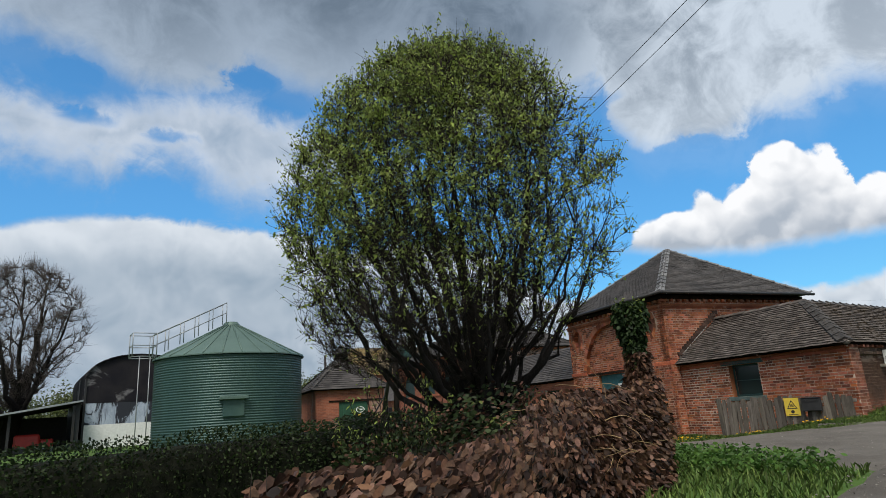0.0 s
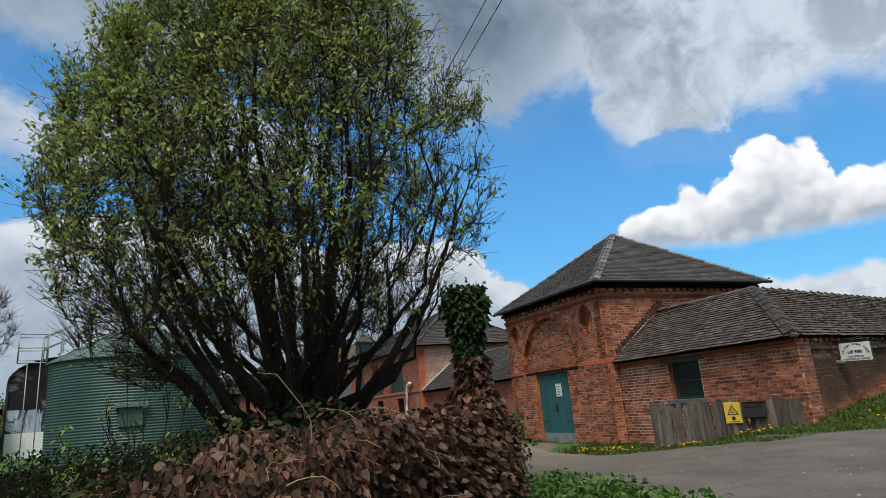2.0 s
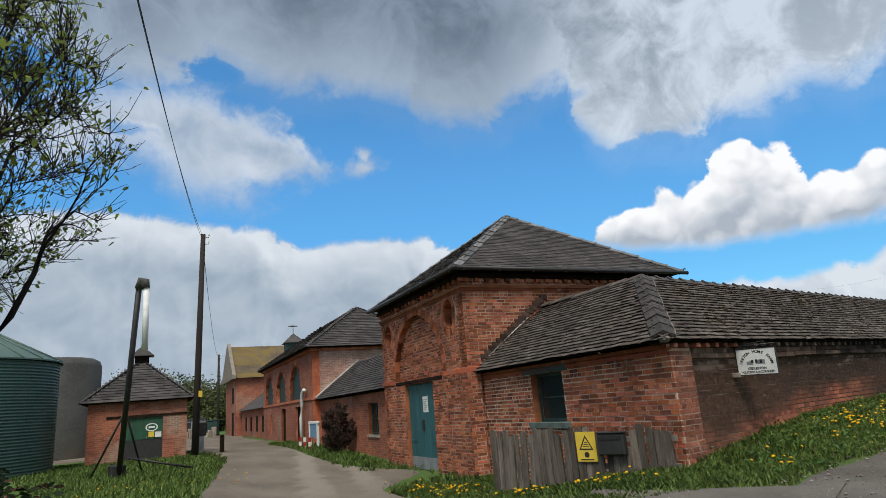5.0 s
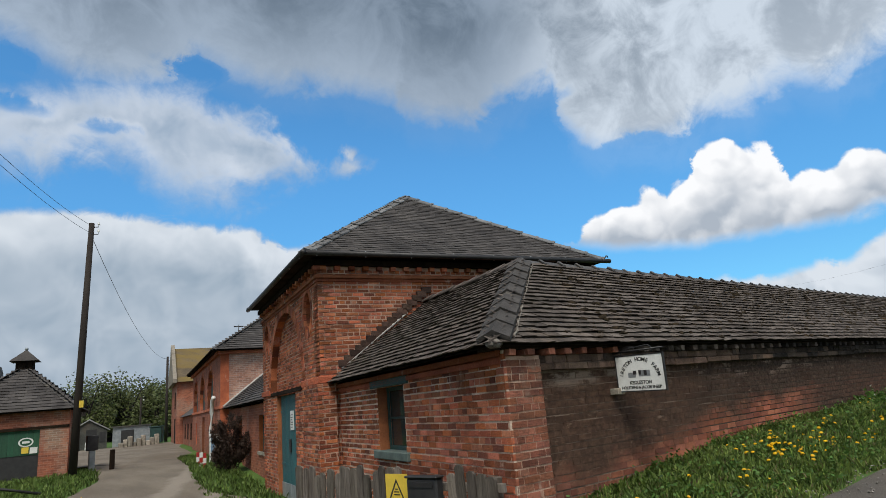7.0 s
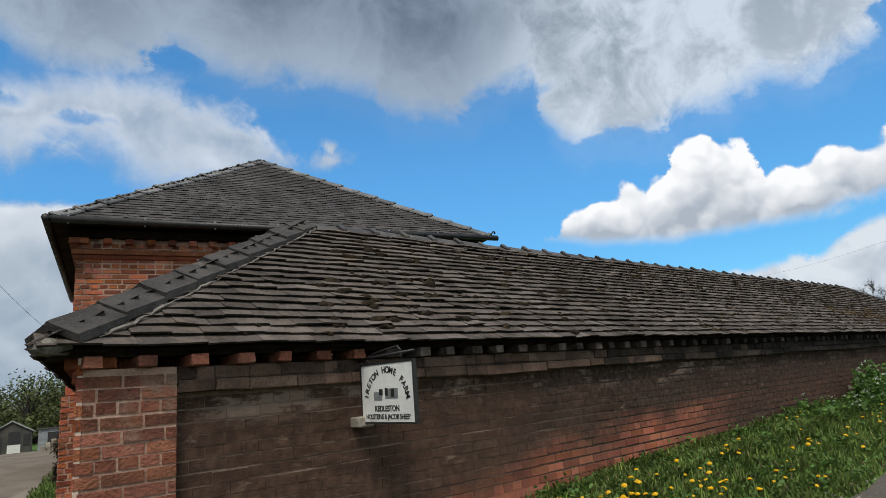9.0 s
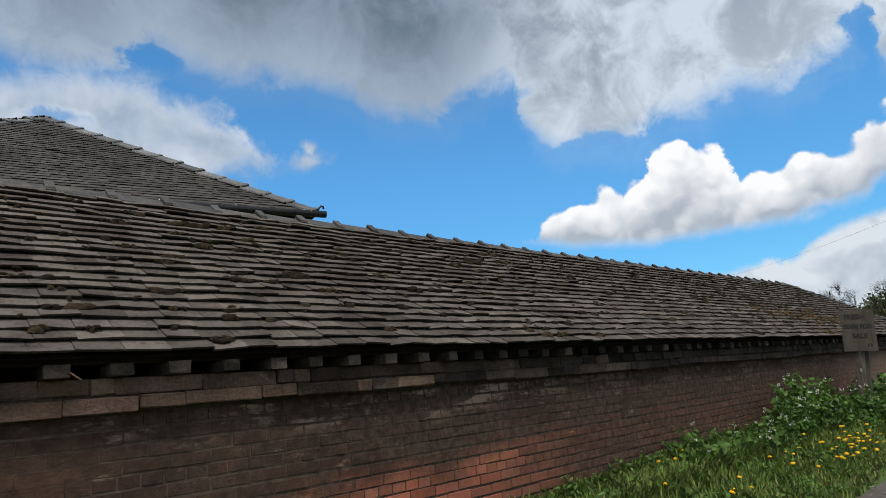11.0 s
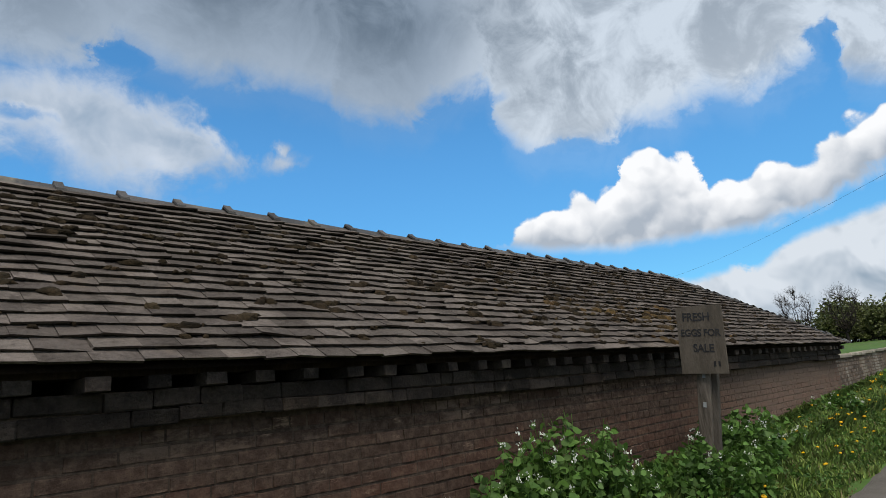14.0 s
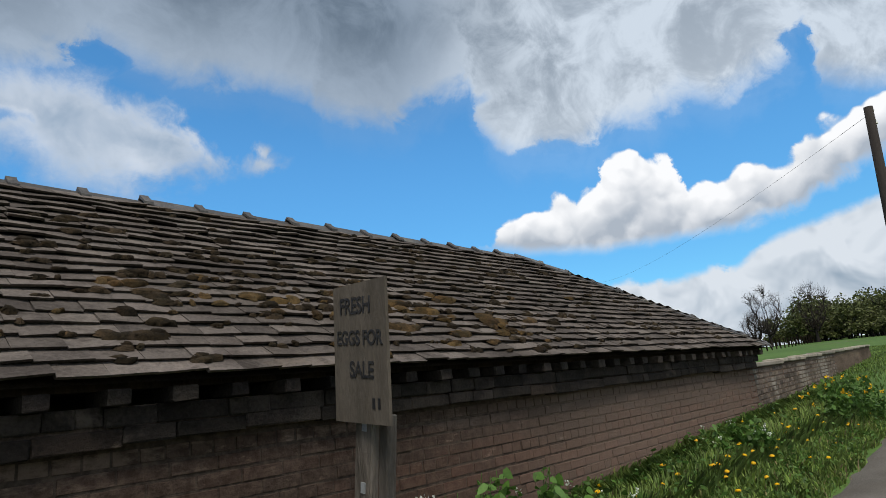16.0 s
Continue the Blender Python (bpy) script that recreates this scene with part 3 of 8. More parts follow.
def build_ground():
    def spread(lo, hi, fine, far):
        inner = np.arange(lo, hi + 1e-6, fine)
        out = np.geomspace(fine * 2, far, 46)
        return np.concatenate([lo - out[::-1], inner, hi + out])
    xs, ys = spread(-24, 30, 0.3, 1800), spread(-10, 34, 0.3, 1800)
    gx, gy = np.meshgrid(xs, ys)
    gz = ground_z(gx, gy)
    verts = np.stack([gx.ravel(), gy.ravel(), gz.ravel()], 1)
    w, h = len(xs), len(ys)
    n = np.arange(w * h).reshape(h, w)
    faces = np.stack([n[:-1, :-1], n[:-1, 1:], n[1:, 1:], n[1:, :-1]], -1).reshape(-1, 4).tolist()
    return tagged(link_mesh("ground", verts.tolist(), faces, GROUND, smooth=True), "rough green grass and pasture round the farm", "ground", kind="structure")


def ribbon(name, left, right, lift, label, category, steps=160, across=14, mat=None):
    """A road surface between two edges, each a function of s from 0 to 1, lying on the ground."""
    verts, faces = [], []
    for i in range(steps + 1):
        a, b = np.array(left(i / steps)), np.array(right(i / steps))
        for j in range(across + 1):
            p = a + (b - a) * j / across
            ragged = 0.10 * noise.noise((p[0] * 1.7, p[1] * 1.7, 3)) if j in (0, across) else 0
            d = (b - a) / max(np.linalg.norm(b - a), 0.01)
            p = p + d * ragged
            verts.append((p[0], p[1], float(ground_z(p[0], p[1])) + lift - (0.06 if j in (0, across) else 0)))
    k = across + 1
    for i in range(steps):
        for j in range(across):
            faces.append((i * k + j, i * k + j + 1, (i + 1) * k + j + 1, (i + 1) * k + j))
    return tagged(link_mesh(name, verts, faces, mat or ROAD, smooth=True), label, category, kind="structure")


build_ground()


def lane_left(s):
    x = -70 + 170 * s
    return x, lane_edge(x)


def lane_right(s):
    x = -70 + 170 * s
    return x, lane_y(x) - 3.0


ribbon("road", lane_left, lane_right, 0.045, "worn grey gravel lane climbing past the farm", "road", 420, 24)


def poly(points):
    pts = np.array(points, float)
    keys = np.linspace(0, 1, len(pts))
    return lambda s: (np.interp(s, keys, pts[:, 0]), np.interp(s, keys, pts[:, 1]))


ribbon("yard_road", poly([(-8.6, -4.4), (-7.4, -1.0), (-5.6, 5), (-3.6, 11), (-1.6, 16), (-0.4, 19), (0.3, 24), (1.0, 28.6), (-7.5, 31.5), (-9, 44), (-8, 60)]),
       poly([(-0.4, -2.3), (-1.5, -0.4), (-1.8, 1.4), (-1.65, 4.0), (-0.95, 6.9), (1.6, 9.0), (1.2, 12.5), (1.9, 16.5), (2.9, 20.5), (4.4, 27), (6.4, 32), (9, 44), (14, 60)]), 0.06,
       "pale worn yard track between farm buildings", "road", 190, 30, TRACK)


# ---------------------------------------------------------------- walls with openings, bricks and tiles
class Rect:
    def __init__(self, s0, s1, z0, z1):
        self.s0, self.s1, self.z0, self.z1 = s0, s1, z0, z1

    def span(self, s):
        return (self.z0, self.z1) if self.s0 < s < self.s1 else None

    def reach(self, z):
        return (self.s0, self.s1) if self.z0 < z < self.z1 else None


class Round:
    def __init__(self, s, z, r, squash=1.0):
        self.s, self.z, self.r, self.k = s, z, r, squash
        self.s0, self.s1 = s - r, s + r

    def span(self, s):
        d = self.r**2 - (s - self.s) ** 2
        return (self.z - self.k * math.sqrt(d), self.z + self.k * math.sqrt(d)) if d > 0 else None

    def reach(self, z):
        d = self.r**2 - ((z - self.z) / self.k) ** 2
        return (self.s - math.sqrt(d), self.s + math.sqrt(d)) if d > 0 else None


class Arch:
    def __init__(self, s, z0, spring, r):
        self.s, self.z0, self.spring, self.r = s, z0, spring, r
        self.s0, self.s1 = s - r, s + r

    def span(self, s):
        d = self.r**2 - (s - self.s) ** 2
        return (self.z0, self.spring + math.sqrt(d)) if d > 0 else None

    def reach(self, z):
        if z < self.z0 or z > self.spring + self.r:
            return None
        d = self.r**2 - max(z - self.spring, 0) ** 2
        return (self.s - math.sqrt(d), self.s + math.sqrt(d))


def wall_leaf(name, m, length, low, high, openings, depth, mat, parent=None, label=""):
    """A wall with openings through it. Local x runs along, y inwards, z up."""
    cuts = {0.0, length}
    for o in openings:
        cuts |= {min(max(o.s0 + (o.s1 - o.s0) * 0.5 * (1 - math.cos(math.pi * k / (1 if isinstance(o, Rect) else 18))), 0), length) for k in range((1 if isinstance(o, Rect) else 18) + 1)}
    step = 0.5
    cuts |= {k * step for k in range(int(length / step) + 1)}
    cuts = sorted(cuts)
    verts, faces, inner = [], [], []

    def quad(*pts):
        n = len(verts)
        verts.extend(pts)
        inner.append(len({p[1] for p in pts}) > 1)
        faces.append((n, n + 1, n + 2, n + 3))
    for a, b in zip(cuts, cuts[1:]):
        if b - a < 1e-4:
            continue
        e = 1e-5
        mid = (a + b) / 2
        here = sorted([(o.span(mid)[0], o) for o in openings if o.span(mid)], key=lambda p: p[0])
        edges_a, edges_b = [low(a)], [low(b)]
        for _, o in here:
            sa, sb = o.span(a + e) or (o.span(mid)[0],) * 2, o.span(b - e) or (o.span(mid)[0],) * 2
            edges_a += sa
            edges_b += sb
        edges_a.append(high(a))
        edges_b.append(high(b))
        for k in range(0, len(edges_a), 2):
            quad((a, 0, edges_a[k]), (b, 0, edges_b[k]), (b, 0, edges_b[k + 1]), (a, 0, edges_a[k + 1]))
            quad((b, depth, edges_b[k]), (a, depth, edges_a[k]), (a, depth, edges_a[k + 1]), (b, depth, edges_b[k + 1]))
            quad((a, 0, edges_a[k + 1]), (b, 0, edges_b[k + 1]), (b, depth, edges_b[k + 1]), (a, depth, edges_a[k + 1]))
            quad((a, depth, edges_a[k]), (b, depth, edges_b[k]), (b, 0, edges_b[k]), (a, 0, edges_a[k]))
    for s in (0.0, length):
        quad((s, 0, low(s)), (s, depth, low(s)), (s, depth, high(s)), (s, 0, high(s)))
    for o in openings:
        if isinstance(o, (Rect, Arch)):
            top = o.z1 if isinstance(o, Rect) else o.spring
            for s in (o.s0, o.s1):
                quad((s, 0, o.z0), (s, depth, o.z0), (s, depth, top), (s, 0, top))
    ob = link_mesh(name, verts, faces, mat, parent, label)
    ob.data.materials.append(BRICK)
    ob.data.polygons.foreach_set("material_index", [int(q) for q in inner])
    ob.matrix_basis = m
    return ob


COURSE, BRICK_H, BRICK_L, JOINT = 0.080, 0.064, 0.226, 0.016
unit_brick = []


def brick_mesh(mat):
    """One brick with chamfered arrises, a metre in each direction, to be scaled by its object."""
    for m, data in unit_brick:
        if m is mat:
            return data
    bm = bmesh.new()
    block(bm, 0, 1, 0, 1, 0, 1)
    data = bpy.data.meshes.new("brick")
    bm.to_mesh(data)
    bm.free()
    data.materials.append(mat)
    unit_brick.append((mat, data))
    return data


def bricks(wall, length, low, high, openings, mat, near=None, keep=None, ring=0.0, seed=1, proud=0.007, upright=JOINT, tall=0.0):
    """Bricks proud of the mortar of a wall. near(s, z): those built as pieces of their own; the rest are one joined part."""
    r = random.Random(seed)
    verts, faces, single = [], [], 0
    data = brick_mesh(mat)
    zmin = min(low(0), low(length), low(length / 2))
    zmax = max(high(0), high(length), high(length / 2))
    k = int(math.floor(zmin / COURSE))
    while k * COURSE < zmax:
        z0 = k * COURSE
        zc = z0 + COURSE / 2
        header = k % 4 == 0
        unit = (BRICK_L - JOINT) / 2 + JOINT if header else BRICK_L + JOINT
        s = -unit * (0.25 if header else (0.5 if k % 2 else 0.0)) + r.uniform(-0.02, 0.02)
        wave = 0.004 * math.sin(k * 1.3)
        while s < length:
            e = s + unit - upright
            pieces = [(max(s, 0.0), min(e, length))]
            for o in openings:
                span = o.reach(zc)
                if span:
                    a, b = span[0] - (ring if not isinstance(o, Rect) else 0), span[1] + (ring if not isinstance(o, Rect) else 0)
                    pieces = [q for p in pieces for q in ((p[0], min(p[1], a)), (max(p[0], b), p[1])) if q[1] - q[0] > 0.03]
            for a, b in pieces:
                c = (a + b) / 2
                if b - a < 0.03 or z0 < low(c) - 0.06 or z0 + COURSE > high(c) + 0.01 or (keep and not keep(c, zc)):
                    continue
                out = max(proud + r.uniform(-0.004, 0.005), 0.0035)
                zz, hh = z0 + JOINT / 2 - tall / 2 + r.uniform(-0.002, 0.002) + wave, BRICK_H + tall + r.uniform(-0.003, 0.002)
                if near and near(c, zc) and single < 300:
                    ob = new("brick", data)
                    ob.parent = wall
                    ob.matrix_basis = pose(a, -out, zz, 0, r.uniform(-0.5, 0.5), r.uniform(-0.6, 0.6)) @ Matrix.Diagonal((b - a, out + 0.03, hh, 1))
                    single += 1
                    continue
                n = len(verts)
                i = 0.005
                j = r.uniform(-0.003, 0.003)
                verts += [(a, 0.01, zz), (b, 0.01, zz), (b, 0.01, zz + hh), (a, 0.01, zz + hh),
                          (a + i, -out, zz + i), (b - i, -out + j, zz + i), (b - i, -out + j, zz + hh - i), (a + i, -out, zz + hh - i)]
                faces += [(n + 4, n + 5, n + 6, n + 7), (n, n + 1, n + 5, n + 4), (n + 1, n + 2, n + 6, n + 5), (n + 2, n + 3, n + 7, n + 6), (n + 3, n, n + 4, n + 7)]
            s += unit
        k += 1
    if verts:
        tagged(link_mesh("brickwork", verts, faces, mat, wall), kind="stuff")


def arch_ring(wall, o, thick, mat, count=34, proud=0.012):
    """Wedge bricks on edge round the head of an arch or a whole circle."""
    full = isinstance(o, Round)
    centre_z = o.z if full else o.spring
    total = 2 * math.pi if full else math.pi
    for k in range(count):
        a0, a1 = total * (k + 0.04) / count, total * (k + 0.96) / count
        bm = bmesh.new()
        ring = []
        for y in (-proud, 0.05):
            for rr, a in ((o.r, a0), (o.r, a1), (o.r + thick, a1), (o.r + thick, a0)):
                kz = o.k if full else 1.0
                ring.append(bm.verts.new((o.s + rr * math.cos(a), y, centre_z + kz * rr * math.sin(a))))
        bm.faces.new(ring[:4])
        for q in range(4):
            bm.faces.new((ring[q], ring[(q + 1) % 4], ring[4 + (q + 1) % 4], ring[4 + q]))
        part("brick", bm, mat, wall)


def tiles(roof, origin, along, up, length, slope, left, right, mat, gauge=0.118, width=0.205, near=None, seed=3, rough=1.0, name="tile", stand=0.042):
    """Overlapping tiles on a roof plane. left(t), right(t): the plane's edges at a way t up the slope."""
    r = random.Random(seed)
    along, up, origin = Vector(along).normalized(), Vector(up).normalized(), Vector(origin)
    out = along.cross(up).normalized()
    if out.z < 0:
        out = -out
    verts, faces, single = [], [], 0
    rows = int(slope / gauge)
    data = None
    for k in range(rows):
        t = k * gauge - 0.05
        a, b = left(max(t, 0)), right(max(t, 0))
        s = a + (0.0 if k % 2 else -width / 2) + r.uniform(-0.03, 0.03)
        sag = 0
        while s < b:
            w = width * r.uniform(0.85, 1.15)
            s0, s1 = max(s, a), min(s + w - 0.003, b)
            s += w
            if s1 - s0 < 0.05:
                continue
            tt = t + r.gauss(0, 0.007 * rough)
            lift = stand + abs(r.gauss(0, 0.009 * rough))
            twist = r.gauss(0, 0.006 * rough)
            th = min(0.023, stand * 0.65)
            mid = origin + along * ((s0 + s1) / 2) + up * tt
            bend = 0.009 * noise.noise(mid * 0.7) * rough

            def at(ss, q, h):
                return origin + along * ss + up * q + out * (h + bend)
            head = tt + gauge * 1.7
            if near and near(mid) and single < 300:
                bm = bmesh.new()
                low = [at(s0, tt + 0.016, lift - th - twist), at(s1, tt + 0.016, lift - th + twist), at(s1, head, -0.012), at(s0, head, -0.012)]
                vs = [bm.verts.new(p) for p in low] + [bm.verts.new(p + out * th - up * (0.016 if q < 2 else 0)) for q, p in enumerate(low)]
                for f in ((4, 5, 6, 7), (0, 1, 5, 4), (1, 2, 6, 5), (3, 0, 4, 7), (3, 2, 1, 0)):
                    bm.faces.new([vs[q] for q in f])
                part(name, bm, mat, roof)
                single += 1
                continue
            n = len(verts)
            verts += [at(s0, tt + 0.016, lift - th - twist), at(s1, tt + 0.016, lift - th + twist), at(s1, tt, lift + twist), at(s0, tt, lift - twist), at(s1, head, 0.005), at(s0, head, 0.005)]
            faces += [(n, n + 1, n + 2, n + 3), (n + 3, n + 2, n + 4, n + 5), (n, n + 3, n + 5), (n + 1, n + 4, n + 2)]
    if verts:
        tagged(link_mesh("roof_covering", verts, faces, mat, roof), kind="stuff")


def ridge_run(roof, a, b, up_dirs, mat, piece=0.46, wing=0.17, name="ridge_tile", seed=5, collar=True, thick=0.025, raised=0.055):
    """Angled ridge or hip tiles from a to b. up_dirs: the two slopes' directions down from the ridge."""
    r = random.Random(seed)
    a, b = Vector(a), Vector(b)
    ahead = (b - a).normalized()
    count = max(1, round((b - a).length / piece))
    d1, d2 = (Vector(d).normalized() for d in up_dirs)
    d1, d2 = (d1 - ahead * d1.dot(ahead)).normalized(), (d2 - ahead * d2.dot(ahead)).normalized()
    top = -(d1 + d2).normalized()
    for k in range(count):
        p0, p1 = a + (b - a) * (k / count), a + (b - a) * ((k + (0.995 if thick > 0.04 else 1.06)) / count)
        lift = raised + r.uniform(-0.008, 0.008)
        bm = bmesh.new()
        rings = []
        step = 0.028 if name == "ridge_tile" else 0.014
        cuts = [(0.0, step), (0.14, step), (0.16, 0.0), (1.0, -0.012)] if collar else [(0, 0.012), (1, -0.012)]
        if thick > 0.04:
            cuts = [(0.0, 0.016), (0.10, 0.016), (1.0, -0.008)]
        for f, h in cuts:
            p = p0 + (p1 - p0) * f + top * (lift + h)
            sect = [p + d1 * wing, p + d1 * 0.03 + top * -0.004, p, p + d2 * 0.03 + top * -0.004, p + d2 * wing]
            sect += [q - top * thick for q in sect[::-1]]
            rings.append([bm.verts.new(q) for q in sect])
        for u, v in zip(rings, rings[1:]):
            for q in range(10):
                bm.faces.new((u[q], u[(q + 1) % 10], v[(q + 1) % 10], v[q]))
        bm.faces.new(rings[0])
        bm.faces.new(rings[-1][::-1])
        part(name, bm, mat, roof)


def hull(name, verts, faces, mat, parent, label=""):
    return link_mesh(name, verts, faces, mat, parent, label)


# ---------------------------------------------------------------- the low range along the lane
RANGE_X = 23.3
EAVE, RIDGE_Z = 2.0, 3.57
low_range = thing("low_range", "long low red brick farm range with mossy grey tiled roof", "building")
tower = thing("tower_barn", "two-storey red brick barn block with dark hipped tile roof", "building")

# wall facing the lane
FRONT_Y = 0.13
front = wall_leaf("wall", pose(0.74, FRONT_Y, 0), RANGE_X - 0.9, lambda s: -0.3, lambda s: 1.73, [], 0.35, MORTAR_WASH, low_range, "dark washed brick wall worn red along its foot")
bricks(front, RANGE_X - 0.9, proud=0.004, upright=0.004, tall=0.008, low=lambda s: float(foot_z(s + 0.74)) - 0.2, high=lambda s: 1.73, openings=[], mat=BRICK_WASH, near=lambda s, z: s < 3.4 and z > 0.5, seed=11)
# corner pier, wrapping on to the yard side
pier = wall_leaf("pier", pose(0.19, 0.035, 0), 0.55, lambda s: -0.4, lambda s: 1.874, [], 0.02, MORTAR_RED, low_range, "worn dark red brick corner pier")
bricks(pier, 0.55, lambda s: -0.2, lambda s: 1.87, [], PIER_BRICK, lambda s, z: True, seed=12)
# wall facing the yard, in the farm's axes: along v, from the corner to the tower
U_LOW = 0.66
YARD = FARM @ Matrix.Translation((U_LOW, 0.32, 0)) @ pose(0, 0, 0, 0, 0, -90)
WIN = Rect(2.1, 3.22, 0.78, 1.76)
slab("wall_corner", (5.9, 6.088, 0.0, 0.03, -0.6, 1.95), MORTAR, low_range, "", 0, YARD)
yard_wall = wall_leaf("wall", YARD, 5.92, lambda s: -0.6, lambda s: 1.95, [WIN], 0.35, MORTAR, low_range, "red brick wall patched with pale lime pointing")
bricks(yard_wall, 6.09, lambda s: -0.5, lambda s: 1.95, [WIN, Rect(1.8, 3.45, 1.76, 1.97)], BRICK, lambda s, z: s > 3.3 and z > 0.35, seed=13)
def band_brick(x0, x1, front, low, high, mat, r):
    """A worn brick of the band under the eave: chipped arrises, pushed a little out of line."""
    bm = bmesh.new()
    block(bm, x0, x1, front, 0.20, low, high, None, 0.007)
    dy, dz = r.uniform(-0.007, 0.007), r.uniform(-0.004, 0.004)
    for v in bm.verts:
        v.co += Vector((r.uniform(-0.003, 0.003), dy + r.uniform(-0.003, 0.006), dz + r.uniform(-0.004, 0.004)))
    part("brick", bm, mat, brick_band)


def eave_bracket(x, w, front, low, high, r):
    """A worn brick end corbelled out under the tiles."""
    bm = bmesh.new()
    block(bm, x, x + w, front, 0.3, low, high, None, 0.005)
    for v in bm.verts:
        if v.co.y < 0.1:
            v.co += Vector((r.uniform(-0.004, 0.004), r.uniform(-0.003, 0.010), r.uniform(-0.003, 0.003)))
    # brackets along the middle take the copy with eave shade in its colour
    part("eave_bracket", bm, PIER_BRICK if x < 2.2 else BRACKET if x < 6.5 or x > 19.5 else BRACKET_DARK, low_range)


# two courses of worn brick stepping out under the eave, tan near the corner; further on the eave's shade is put into a
# near-black colour
bm = bmesh.new()
block(bm, 0.745, RANGE_X - 0.15, 0.062, 0.33, 1.708, 1.874, None, 0.004)
brick_band = part("brick_band", bm, BAND_BED, low_range, "band of worn bricks stepping out under the eave")
band_rng = random.Random(61)
for low, high, out in ((1.700, 1.778, 0.0), (1.786, 1.872, 1.0)):
    x = 0.75
    while x < RANGE_X - 0.3:
        n = min(band_rng.choice((0.12, 0.23, 0.23, 0.24, 0.36, 0.47)), RANGE_X - 0.16 - x)
        near = x + band_rng.uniform(-1.6, 1.6)
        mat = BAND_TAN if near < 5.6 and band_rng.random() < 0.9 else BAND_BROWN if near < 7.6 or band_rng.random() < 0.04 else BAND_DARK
        front = 0.022 + 0.012 * math.sin(x) + out * float(np.interp(x, [0, 8, 10], [0.020, 0.018, 0.004]))
        sag = 0.008 * math.sin(1.3 * x) + 0.006 * math.sin(3.1 * x)
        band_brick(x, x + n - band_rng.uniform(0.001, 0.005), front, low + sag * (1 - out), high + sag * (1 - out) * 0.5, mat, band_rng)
        x += n
# brackets of brick under the tiles
x = 0.2
while x < RANGE_X - 0.1:
    j = rng.uniform(-0.012, 0.012)
    eave_bracket(x, rng.uniform(0.095, 0.125), -0.055 + 2 * j, 1.876 + j * 0.3, 1.944, rng)
    x += 0.30 + rng.uniform(-0.02, 0.02)
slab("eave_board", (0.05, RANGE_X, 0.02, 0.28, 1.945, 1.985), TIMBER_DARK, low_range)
for z0, d in ((1.80, 0.03), (1.88, 0.07)):
    bm = bmesh.new()
    block(bm, U_LOW - d, U_LOW + 0.2, -5.72, 0.3, z0, z0 + 0.072, FARM, 0.006)
    part("string_course", bm, BRICK, low_range)
# roof body
HIP = Vector((2.70, 2.02, RIDGE_Z))
HIP2 = Vector((20.26, 2.02, RIDGE_Z))
V0 = -5.84
ev, eu = FARM.to_3x3() @ Vector((0, 1, 0)), FARM.to_3x3() @ Vector((1, 0, 0))
corner = Vector((-0.04, -0.06, EAVE))
end = Vector((RANGE_X + 0.06, -0.06, EAVE))
tower_eave = farm(0.46, 0.33, EAVE)
tower_ridge = farm(2.62, 0.33, RIDGE_Z + 0.02)
back_end, back_mid = Vector((RANGE_X, 4.05, EAVE)), Vector((6.2, 4.05, EAVE))
vs = [corner, end, HIP2, HIP, tower_eave, tower_ridge, back_end, back_mid, farm(4.7, 0.33, EAVE)]
low_roof = hull("roof", [v - Vector((0, 0, 0.03)) for v in vs], [(0, 1, 2, 3), (0, 3, 5, 4), (1, 6, 2), (2, 6, 7, 3), (3, 7, 8, 5)], TIMBER_DARK, low_range, "uneven grey clay tile roof with dry moss")
rise = Vector((0, 2.08, RIDGE_Z - EAVE))
span = rise.length
hl, hr = (HIP.x - corner.x) / span, (end.x - HIP2.x) / span
tiles(low_roof, corner, (1, 0, 0), rise, end.x - corner.x, span, lambda t: hl * t, lambda t: end.x - corner.x - hr * t, TILE, 0.122, 0.21, lambda p: 9.0 < p.x < 15.5 and p.z < 2.5, 21, 0.75)
wing_dir = (tower_eave - corner).normalized()
wing_up = (HIP - corner) - wing_dir * (HIP - corner).dot(wing_dir)
wl, wspan = (tower_eave - corner).length, wing_up.length
hw = (HIP - corner).dot(wing_dir) / wspan
tiles(low_roof, corner, wing_dir, wing_up, wl, wspan, lambda t: hw * t, lambda t: wl - 0.02, TILE, 0.122, 0.21, None, 22, 0.8)
end_dir = (back_end - end).normalized()
end_up = (HIP2 - end) - end_dir * (HIP2 - end).dot(end_dir)
tiles(low_roof, end, end_dir, end_up, (back_end - end).length, end_up.length, lambda t: (HIP2 - end).dot(end_dir) / end_up.length * t, lambda t: (back_end - end).length - t * 0.9, TILE, 0.122, 0.21, None, 23)
ridge_run(low_roof, HIP, HIP2, ((0, -2.08, -1.62), (0, 2.08, -1.62)), RIDGE, 0.46, 0.14, raised=0.035)
ridge_run(low_roof, HIP, tower_ridge, (-wing_up, Vector((wing_up.x, wing_up.y, -wing_up.z))), TILE, 0.46, 0.13, collar=False, seed=6)
ridge_run(low_roof, corner + (HIP - corner) * 0.03 + Vector((0, 0, 0.02)), HIP, (-rise, -wing_up), HIP_TILE, 0.43, 0.205, "hip_tile", seed=7, thick=0.055, raised=0.082)
HIP_END = Matrix.Translation(corner + Vector((0.05, 0.03, 0.03))) @ pose(0, 0, 0, 0, 0, math.degrees(math.atan2(HIP.y - corner.y, HIP.x - corner.x)))
